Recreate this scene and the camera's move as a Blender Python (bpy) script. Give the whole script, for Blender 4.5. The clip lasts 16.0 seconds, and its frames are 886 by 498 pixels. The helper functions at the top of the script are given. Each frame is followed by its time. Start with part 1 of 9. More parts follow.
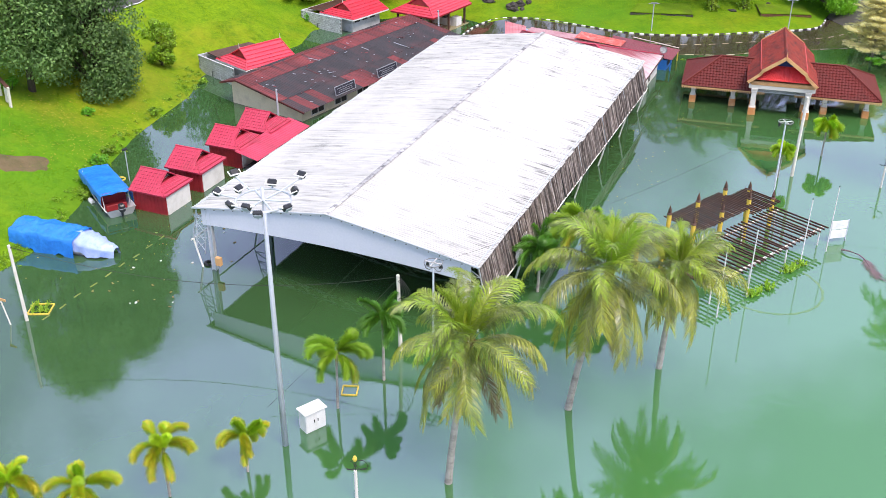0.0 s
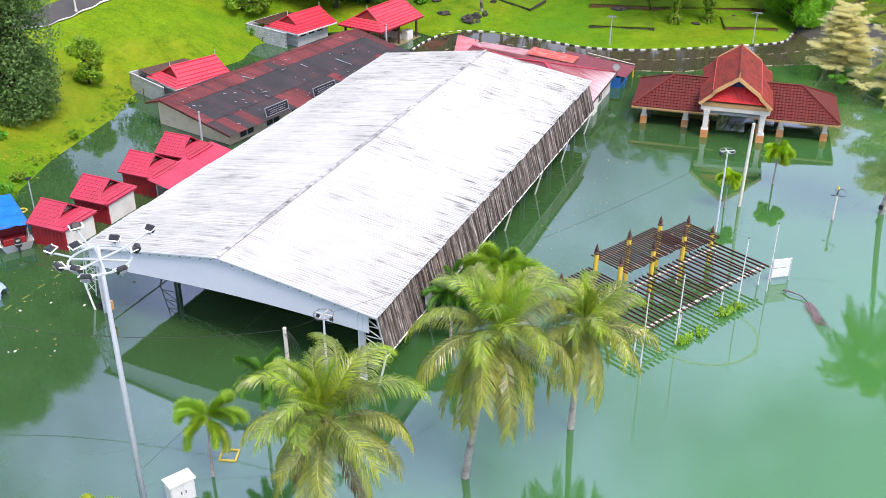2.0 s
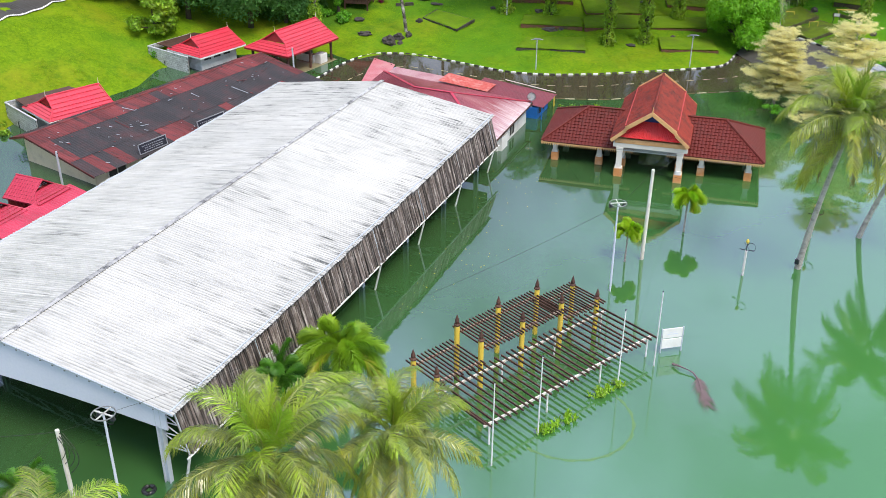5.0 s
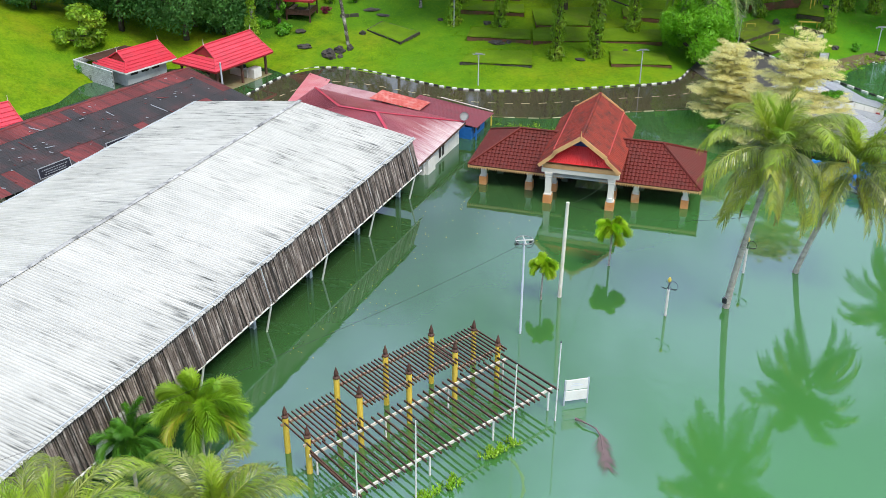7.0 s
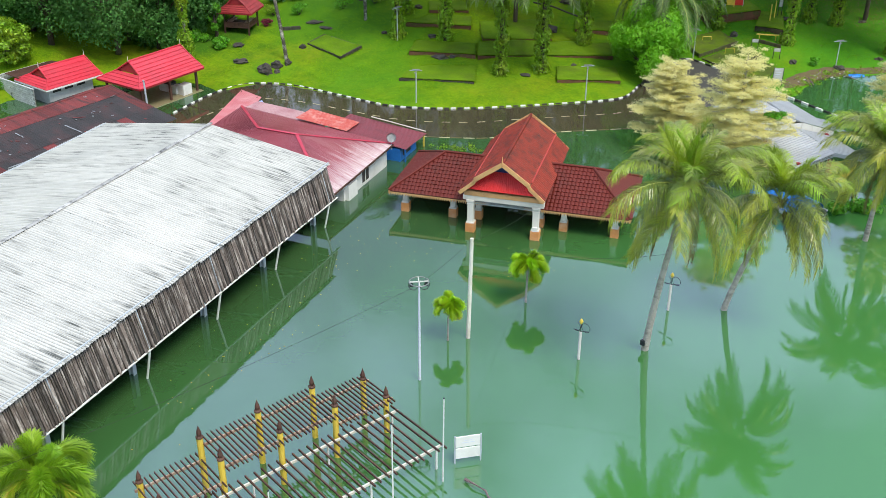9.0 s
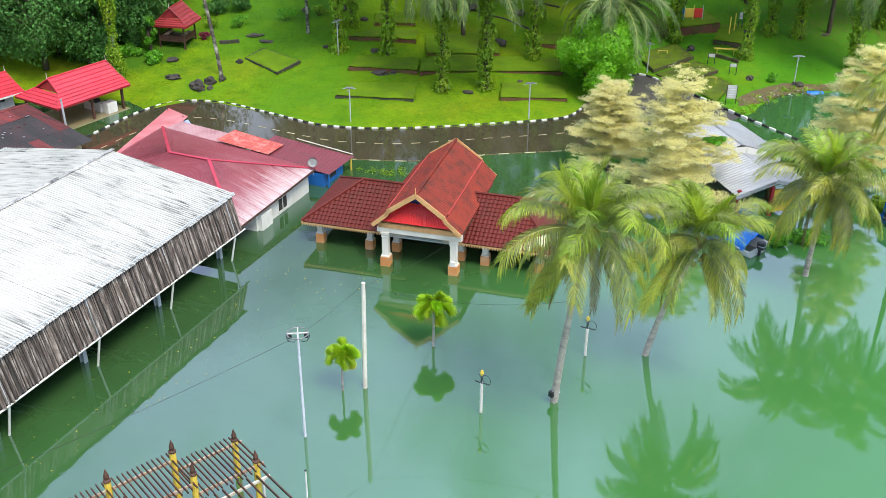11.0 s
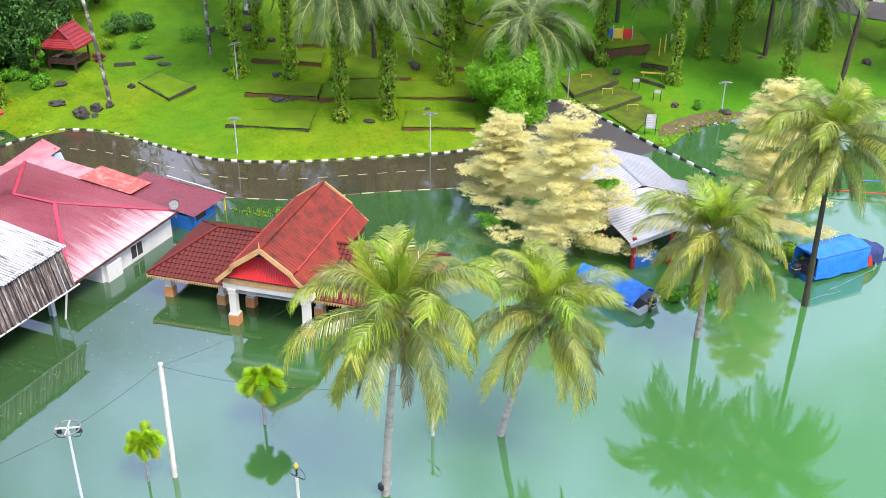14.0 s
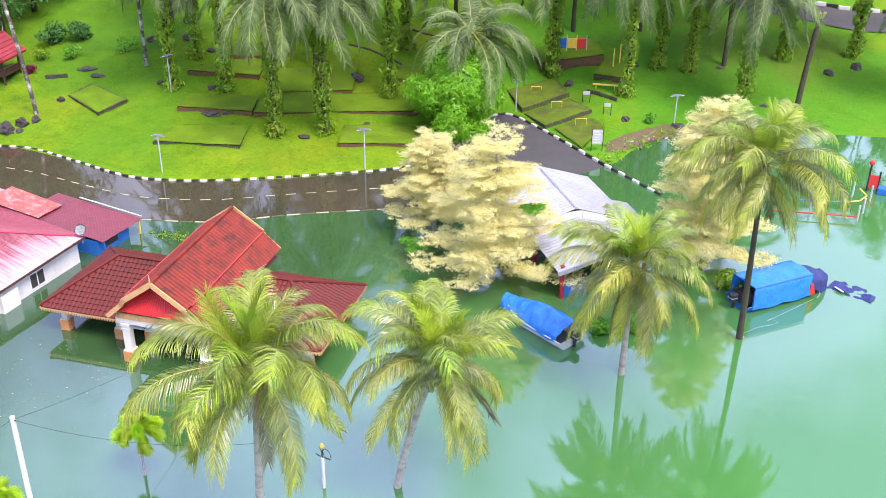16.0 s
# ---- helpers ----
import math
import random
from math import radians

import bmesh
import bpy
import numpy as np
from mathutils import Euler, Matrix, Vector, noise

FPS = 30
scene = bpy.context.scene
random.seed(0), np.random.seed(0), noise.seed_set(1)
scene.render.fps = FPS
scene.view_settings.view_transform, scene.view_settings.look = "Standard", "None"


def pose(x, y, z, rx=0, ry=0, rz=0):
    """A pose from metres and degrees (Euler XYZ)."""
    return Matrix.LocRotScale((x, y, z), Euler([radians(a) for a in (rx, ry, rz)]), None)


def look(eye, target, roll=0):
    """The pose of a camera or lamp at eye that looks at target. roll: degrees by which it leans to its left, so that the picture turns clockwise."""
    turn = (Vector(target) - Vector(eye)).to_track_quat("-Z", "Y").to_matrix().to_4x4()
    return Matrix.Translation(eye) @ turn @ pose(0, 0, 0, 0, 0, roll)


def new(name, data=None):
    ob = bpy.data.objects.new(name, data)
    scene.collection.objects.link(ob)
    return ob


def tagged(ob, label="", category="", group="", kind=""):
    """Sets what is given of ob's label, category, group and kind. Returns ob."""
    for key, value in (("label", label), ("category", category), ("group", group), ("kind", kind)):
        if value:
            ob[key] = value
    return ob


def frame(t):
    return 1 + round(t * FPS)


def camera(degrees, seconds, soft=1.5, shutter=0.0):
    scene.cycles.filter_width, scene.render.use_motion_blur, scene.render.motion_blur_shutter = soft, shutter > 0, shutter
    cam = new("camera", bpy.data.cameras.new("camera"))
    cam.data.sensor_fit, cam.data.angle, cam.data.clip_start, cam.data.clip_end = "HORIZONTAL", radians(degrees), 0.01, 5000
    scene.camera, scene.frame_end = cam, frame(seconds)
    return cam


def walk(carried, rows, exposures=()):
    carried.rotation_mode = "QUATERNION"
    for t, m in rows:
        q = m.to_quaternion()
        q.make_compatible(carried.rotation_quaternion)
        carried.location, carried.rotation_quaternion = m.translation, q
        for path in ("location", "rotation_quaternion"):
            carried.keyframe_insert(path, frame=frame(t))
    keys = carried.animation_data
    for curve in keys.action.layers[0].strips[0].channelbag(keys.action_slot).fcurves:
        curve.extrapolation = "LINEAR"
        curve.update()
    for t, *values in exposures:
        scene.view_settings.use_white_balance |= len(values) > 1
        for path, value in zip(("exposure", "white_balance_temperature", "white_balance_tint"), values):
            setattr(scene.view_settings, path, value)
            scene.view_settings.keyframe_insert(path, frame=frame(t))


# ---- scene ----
cam = camera(47.8, 16.0, soft=0.6)
PATH = [
    (0, (0.118, 0.421, 30.182), (-0.572, 2.039, 29.23), 0.2),
    (0.5, (0.722, 2.065, 30.187), (0.034, 3.684, 29.235), 0.3),
    (1, (1.427, 3.675, 30.203), (0.738, 5.293, 29.252), 0.2),
    (1.5, (2.203, 5.286, 30.228), (1.513, 6.904, 29.277), 0.2),
    (2, (2.948, 6.937, 30.254), (2.257, 8.555, 29.302), 0.2),
    (2.5, (3.68, 8.681, 30.26), (2.989, 10.299, 29.308), 0.2),
    (3, (4.437, 10.402, 30.26), (3.745, 12.02, 29.309), 0.1),
    (3.5, (5.18, 12.071, 30.206), (4.488, 13.689, 29.256), 0.1),
    (4, (5.879, 13.694, 30.18), (5.189, 15.313, 29.231), 0.2),
    (6.5, (9.764, 22.14, 29.957), (9.074, 23.762, 29.01), 0.2),
    (7, (10.626, 23.658, 29.9), (9.936, 25.28, 28.955), 0.3),
    (7.5, (11.436, 25.121, 29.86), (10.747, 26.745, 28.917), 0.3),
    (8, (12.238, 26.602, 29.836), (11.551, 28.226, 28.894), 0.3),
    (8.5, (13.018, 28.096, 29.822), (12.331, 29.722, 28.881), 0.3),
    (9, (13.82, 29.655, 29.819), (13.133, 31.281, 28.878), 0.3),
    (11.5, (17.624, 37.349, 29.849), (16.941, 38.978, 28.91), 0.4),
    (12, (18.399, 38.851, 29.878), (17.719, 40.481, 28.94), 0.4),
    (12.5, (19.111, 40.346, 29.886), (18.433, 41.978, 28.95), 0.4),
    (13, (19.911, 41.883, 29.839), (19.234, 43.516, 28.904), 0.5),
    (13.5, (20.674, 43.399, 29.826), (19.998, 45.033, 28.892), 0.5),
    (14, (21.407, 44.881, 29.825), (20.732, 46.516, 28.891), 0.6),
    (14.5, (22.163, 46.233, 29.826), (21.489, 47.869, 28.893), 0.6),
    (15, (22.867, 47.554, 29.842), (22.195, 49.19, 28.908), 0.6),
    (15.5, (23.56, 48.834, 29.818), (22.889, 50.47, 28.884), 0.6),
    (16, (24.249, 50.091, 29.783), (23.579, 51.727, 28.849), 0.6),
]
walk(cam, [(t, look(eye, target, roll)) for t, eye, target, roll in PATH],
     [(0.0, 0.02, 6500, 18), (4.0, -0.12, 6500, 13), (6.5, -0.24, 6500, 6), (9.0, -0.24, 6500, 3), (12.0, 0.04, 6500, 9), (14.5, 0.27, 6450, 19), (16.0, 0.42, 6250, 26)])

# ---------- light ----------
world = bpy.data.worlds.new("sky")
scene.world = world
world.use_nodes = True
wn, wl = world.node_tree.nodes, world.node_tree.links
wn.clear()
w_out = wn.new("ShaderNodeOutputWorld")
w_bg = wn.new("ShaderNodeBackground")
w_sky = wn.new("ShaderNodeTexSky")
w_sky.sky_type = "NISHITA"
w_sky.sun_disc = False
w_sky.sun_elevation = radians(60)
w_sky.sun_rotation = radians(119)
w_tc = wn.new("ShaderNodeTexCoord")
w_noise = wn.new("ShaderNodeTexNoise")
w_noise.inputs["Scale"].default_value = 3.6
w_noise.inputs["Detail"].default_value = 6.0
w_ramp = wn.new("ShaderNodeMapRange")
w_ramp.inputs["From Min"].default_value = 0.43
w_ramp.inputs["From Max"].default_value = 0.58
w_mix = wn.new("ShaderNodeMix")
w_mix.data_type = "RGBA"
w_mix.inputs["B"].default_value = (18.1, 21.1, 28.2, 1)
wl.new(w_tc.outputs["Generated"], w_noise.inputs["Vector"])
wl.new(w_noise.outputs["Fac"], w_ramp.inputs["Value"])
w_fac = wn.new("ShaderNodeMapRange")
w_fac.inputs["To Min"].default_value = 0.43
w_fac.inputs["To Max"].default_value = 1.0
wl.new(w_ramp.outputs["Result"], w_fac.inputs["Value"])
wl.new(w_fac.outputs["Result"], w_mix.inputs["Factor"])
wl.new(w_sky.outputs["Color"], w_mix.inputs["A"])
wl.new(w_mix.outputs["Result"], w_bg.inputs["Color"])
w_bg.inputs["Strength"].default_value = 0.074
wl.new(w_bg.outputs["Background"], w_out.inputs["Surface"])
sun_data = bpy.data.lights.new("sun", "SUN")
sun_data.energy = 3.9
sun_data.angle = radians(24)
sun_data.color = (1.0, 0.88, 0.72)
sun_ob = new("sun", sun_data)
sun_ob.matrix_world = look((40, -22, 76), (0, 0, 0))


# ---------- materials ----------
def surf(name, c1, c2, scale=1.2, rough=0.7, metal=0.0, bump=0.25, fine=18.0, rnd=0.12, stain=None, stain_scale=0.5,
         stain_amt=0.5, squash=(1, 1, 1), spec=0.5, through_light=0.0, hue=0.0, dist=0.02):
    m = bpy.data.materials.new(name)
    m.use_nodes = True
    n, l = m.node_tree.nodes, m.node_tree.links
    b = n["Principled BSDF"]
    geo = n.new("ShaderNodeNewGeometry")
    mp = n.new("ShaderNodeMapping")
    mp.inputs["Scale"].default_value = squash
    l.new(geo.outputs["Position"], mp.inputs["Vector"])
    big = n.new("ShaderNodeTexNoise")
    big.inputs["Scale"].default_value = scale
    big.inputs["Detail"].default_value = 5
    small = n.new("ShaderNodeTexNoise")
    small.inputs["Scale"].default_value = fine
    small.inputs["Detail"].default_value = 4
    l.new(mp.outputs["Vector"], big.inputs["Vector"])
    l.new(mp.outputs["Vector"], small.inputs["Vector"])
    ramp = n.new("ShaderNodeMapRange")
    ramp.inputs["From Min"].default_value = 0.3
    ramp.inputs["From Max"].default_value = 0.7
    add = n.new("ShaderNodeMath")
    add.operation = "MULTIPLY_ADD"
    add.inputs[1].default_value = 0.55
    l.new(small.outputs["Fac"], add.inputs[0])
    half = n.new("ShaderNodeMath")
    half.operation = "MULTIPLY"
    half.inputs[1].default_value = 0.5
    l.new(big.outputs["Fac"], half.inputs[0])
    l.new(half.outputs[0], add.inputs[2])
    l.new(add.outputs[0], ramp.inputs["Value"])
    mix = n.new("ShaderNodeMix")
    mix.data_type = "RGBA"
    mix.inputs["A"].default_value = (*c1, 1)
    mix.inputs["B"].default_value = (*c2, 1)
    l.new(ramp.outputs["Result"], mix.inputs["Factor"])
    col = mix.outputs["Result"]
    if stain:
        sn = n.new("ShaderNodeTexNoise")
        sn.inputs["Scale"].default_value = stain_scale
        sn.inputs["Detail"].default_value = 7
        sn.inputs["Roughness"].default_value = 0.65
        l.new(mp.outputs["Vector"], sn.inputs["Vector"])
        sr = n.new("ShaderNodeMapRange")
        sr.inputs["From Min"].default_value = 0.48
        sr.inputs["From Max"].default_value = 0.68
        sr.inputs["To Max"].default_value = stain_amt
        l.new(sn.outputs["Fac"], sr.inputs["Value"])
        m2 = n.new("ShaderNodeMix")
        m2.data_type = "RGBA"
        m2.inputs["B"].default_value = (*stain, 1)
        l.new(sr.outputs["Result"], m2.inputs["Factor"])
        l.new(col, m2.inputs["A"])
        col = m2.outputs["Result"]
    if rnd or hue:
        info = n.new("ShaderNodeObjectInfo")
        hsv = n.new("ShaderNodeHueSaturation")
        mr = n.new("ShaderNodeMapRange")
        mr.inputs["To Min"].default_value = 1 - rnd
        mr.inputs["To Max"].default_value = 1 + rnd
        l.new(info.outputs["Random"], mr.inputs["Value"])
        l.new(mr.outputs["Result"], hsv.inputs["Value"])
        if hue:
            wn2 = n.new("ShaderNodeTexWhiteNoise")
            wn2.noise_dimensions = "1D"
            l.new(info.outputs["Random"], wn2.inputs["W"])
            hr = n.new("ShaderNodeMapRange")
            hr.inputs["To Min"].default_value = 0.5 - hue
            hr.inputs["To Max"].default_value = 0.5 + hue * 0.6
            l.new(wn2.outputs["Value"], hr.inputs["Value"])
            l.new(hr.outputs["Result"], hsv.inputs["Hue"])
        l.new(col, hsv.inputs["Color"])
        col = hsv.outputs["Color"]
    l.new(col, b.inputs["Base Color"])
    b.inputs["Roughness"].default_value = rough
    b.inputs["Metallic"].default_value = metal
    b.inputs["Specular IOR Level"].default_value = spec
    if bump:
        bp = n.new("ShaderNodeBump")
        bp.inputs["Strength"].default_value = bump
        bp.inputs["Distance"].default_value = dist
        l.new(small.outputs["Fac"], bp.inputs["Height"])
        l.new(bp.outputs["Normal"], b.inputs["Normal"])
    if through_light:
        tr = n.new("ShaderNodeBsdfTranslucent")
        l.new(col, tr.inputs["Color"])
        ms = n.new("ShaderNodeMixShader")
        ms.inputs[0].default_value = through_light
        l.new(b.outputs[0], ms.inputs[1])
        l.new(tr.outputs[0], ms.inputs[2])
        l.new(ms.outputs[0], n["Material Output"].inputs["Surface"])
    return m


def water_material():
    m = surf("flood_water", (0.034, 0.086, 0.028), (0.048, 0.116, 0.037), 0.035, 0.03, 0, 0, 0.35, 0)
    n, l = m.node_tree.nodes, m.node_tree.links
    b = n["Principled BSDF"]
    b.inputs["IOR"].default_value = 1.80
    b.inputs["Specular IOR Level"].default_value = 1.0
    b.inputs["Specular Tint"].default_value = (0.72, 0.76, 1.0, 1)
    geo = n.new("ShaderNodeNewGeometry")
    a = n.new("ShaderNodeTexNoise")
    a.inputs["Scale"].default_value = 1.5
    a.inputs["Detail"].default_value = 5
    c = n.new("ShaderNodeTexNoise")
    c.inputs["Scale"].default_value = 0.09
    c.inputs["Detail"].default_value = 3
    l.new(geo.outputs["Position"], a.inputs["Vector"])
    l.new(geo.outputs["Position"], c.inputs["Vector"])
    r = n.new("ShaderNodeMapRange")
    r.inputs["From Min"].default_value = 0.42
    r.inputs["From Max"].default_value = 0.62
    r.inputs["To Min"].default_value = 0.06
    r.inputs["To Max"].default_value = 0.17
    l.new(c.outputs["Fac"], r.inputs["Value"])
    old = b.inputs["Base Color"].links[0].from_socket
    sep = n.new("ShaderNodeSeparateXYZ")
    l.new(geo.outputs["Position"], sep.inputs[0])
    # eastward lightening: milky silt, with brighter sky reflection painted into the colour
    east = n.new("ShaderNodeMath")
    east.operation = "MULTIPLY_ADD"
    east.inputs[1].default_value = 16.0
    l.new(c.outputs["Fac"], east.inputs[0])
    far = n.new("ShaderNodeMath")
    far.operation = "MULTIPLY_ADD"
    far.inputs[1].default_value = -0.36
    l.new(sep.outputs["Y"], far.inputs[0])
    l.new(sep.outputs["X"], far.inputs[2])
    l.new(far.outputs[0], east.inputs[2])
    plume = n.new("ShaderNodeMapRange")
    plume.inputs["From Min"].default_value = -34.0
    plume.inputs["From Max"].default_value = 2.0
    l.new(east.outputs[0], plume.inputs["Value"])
    silt_and_sky = n.new("ShaderNodeMix")
    silt_and_sky.data_type = "RGBA"
    silt_and_sky.inputs["B"].default_value = (0.064, 0.232, 0.052, 1)
    l.new(plume.outputs["Result"], silt_and_sky.inputs["Factor"])
    l.new(old, silt_and_sky.inputs["A"])
    l.new(silt_and_sky.outputs["Result"], b.inputs["Base Color"])
    bp = n.new("ShaderNodeBump")
    bp.inputs["Distance"].default_value = 0.03
    l.new(r.outputs["Result"], bp.inputs["Strength"])
    l.new(a.outputs["Fac"], bp.inputs["Height"])
    l.new(bp.outputs["Normal"], b.inputs["Normal"])
    return m


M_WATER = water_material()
def add_patch(m, colour, scale, low, high, amount, centre=None, radius=1.0, detail=6, seed=0.0):
    """Lay irregular patches of another colour over a material, all over or round one spot."""
    n, l = m.node_tree.nodes, m.node_tree.links
    b = n["Principled BSDF"]
    old = b.inputs["Base Color"].links[0].from_socket
    geo = n.new("ShaderNodeNewGeometry")
    tx = n.new("ShaderNodeTexNoise")
    tx.noise_dimensions = "4D"
    tx.inputs["W"].default_value = seed
    tx.inputs["Scale"].default_value = scale
    tx.inputs["Detail"].default_value = detail
    tx.inputs["Roughness"].default_value = 0.62
    l.new(geo.outputs["Position"], tx.inputs["Vector"])
    value = tx.outputs["Fac"]
    if centre:
        ds = n.new("ShaderNodeVectorMath")
        ds.operation = "DISTANCE"
        ds.inputs[1].default_value = centre
        l.new(geo.outputs["Position"], ds.inputs[0])
        fall = n.new("ShaderNodeMath")
        fall.operation = "MULTIPLY_ADD"
        fall.inputs[1].default_value = -0.32 / radius
        l.new(ds.outputs["Value"], fall.inputs[0])
        l.new(value, fall.inputs[2])
        value = fall.outputs[0]
    mr = n.new("ShaderNodeMapRange")
    mr.inputs["From Min"].default_value = low
    mr.inputs["From Max"].default_value = high
    mr.inputs["To Max"].default_value = amount
    l.new(value, mr.inputs["Value"])
    mx = n.new("ShaderNodeMix")
    mx.data_type = "RGBA"
    mx.inputs["B"].default_value = (*colour, 1)
    l.new(mr.outputs["Result"], mx.inputs["Factor"])
    l.new(old, mx.inputs["A"])
    l.new(mx.outputs["Result"], b.inputs["Base Color"])
    return m


def per_leaf(m, low, high):
    """Each leaflet a little lighter or darker than its neighbours."""
    n, l = m.node_tree.nodes, m.node_tree.links
    b = n["Principled BSDF"]
    old = b.inputs["Base Color"].links[0].from_socket
    geo = n.new("ShaderNodeNewGeometry")
    mr = n.new("ShaderNodeMapRange")
    mr.inputs["To Min"].default_value = low
    mr.inputs["To Max"].default_value = high
    l.new(geo.outputs["Random Per Island"], mr.inputs["Value"])
    hsv = n.new("ShaderNodeHueSaturation")
    l.new(mr.outputs["Result"], hsv.inputs["Value"])
    l.new(old, hsv.inputs["Color"])
    l.new(hsv.outputs["Color"], b.inputs["Base Color"])
    return m


def meadow(m, dark):
    add_patch(m, (0.070 * dark, 0.225 * dark, 0.010), 0.055, 0.45, 0.60, 0.65, seed=3.1)
    add_patch(m, (0.040 * dark, 0.115 * dark, 0.006), 0.75, 0.53, 0.74, 0.45, seed=8.4, detail=9)
    add_patch(m, (0.150 * dark, 0.095 * dark, 0.022), 0.35, 0.20, 0.42, 0.85, (16, 149.5, 2), 13.5, 7, 5.0)
    add_patch(m, (0.072 * dark, 0.262 * dark, 0.014), 0.09, 0.14, 0.38, 0.85, (14, 138, 4), 32.0, 6, 1.7)
    add_patch(m, (0.270 * dark, 0.255 * dark, 0.020), 0.30, 0.24, 0.48, 0.50, (-58, 66, 4), 17.0, 8, 7.7)
    # canopy shade round the hut and above it, painted into the grass colour
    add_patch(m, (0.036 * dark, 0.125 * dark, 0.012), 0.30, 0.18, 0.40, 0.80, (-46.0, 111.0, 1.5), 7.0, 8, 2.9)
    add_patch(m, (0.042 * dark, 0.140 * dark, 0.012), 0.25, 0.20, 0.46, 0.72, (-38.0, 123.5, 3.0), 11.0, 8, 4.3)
    add_patch(m, (0.050 * dark, 0.150 * dark, 0.008), 1.6, 0.50, 0.66, 0.40, seed=6.6, detail=7)
    return m


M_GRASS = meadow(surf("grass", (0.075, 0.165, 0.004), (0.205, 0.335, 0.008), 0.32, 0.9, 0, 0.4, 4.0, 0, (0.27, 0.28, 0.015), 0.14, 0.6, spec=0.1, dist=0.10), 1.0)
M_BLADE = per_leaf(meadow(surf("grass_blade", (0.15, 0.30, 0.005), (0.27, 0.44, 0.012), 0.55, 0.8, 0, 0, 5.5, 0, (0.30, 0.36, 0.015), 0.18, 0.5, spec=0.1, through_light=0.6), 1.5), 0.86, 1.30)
M_TERRACE = surf("terrace_grass", (0.066, 0.150, 0.005), (0.165, 0.290, 0.009), 0.6, 0.9, 0, 0.8, 12, 0.06, (0.10, 0.12, 0.02), 0.4, 0.5, spec=0.15, dist=0.08)
M_SOIL = surf("bare_soil", (0.105, 0.078, 0.034), (0.175, 0.130, 0.062), 0.8, 0.9, 0, 0.8, 9, 0.0, (0.07, 0.085, 0.02), 0.6, 0.6, dist=0.06)
M_ROAD = surf("wet_asphalt", (0.052, 0.045, 0.027), (0.086, 0.073, 0.043), 0.35, 0.04, 0, 0.03, 3, 0, (0.042, 0.048, 0.030), 0.12, 0.7, spec=1.0)
M_ROAD_DRY = surf("dry_asphalt", (0.055, 0.052, 0.050), (0.085, 0.08, 0.076), 0.6, 0.6, 0, 0.3, 20, 0, (0.035, 0.033, 0.03), 0.3, 0.6)
M_WHITE = surf("white_paint", (0.72, 0.72, 0.70), (0.82, 0.82, 0.80), 1.5, 0.55, 0, 0.1, 20, 0.05, (0.45, 0.43, 0.38), 1.0, 0.35)
M_BLACK = surf("black_paint", (0.010, 0.010, 0.011), (0.028, 0.028, 0.028), 2, 0.6, 0, 0.2, 20, 0.1, (0.07, 0.07, 0.055), 1.2, 0.35)
M_ROADLINE = surf("road_line_paint", (0.40, 0.36, 0.20), (0.50, 0.46, 0.29), 2, 0.4, 0, 0.1, 10, 0.12, (0.16, 0.14, 0.08), 1.5, 0.6)


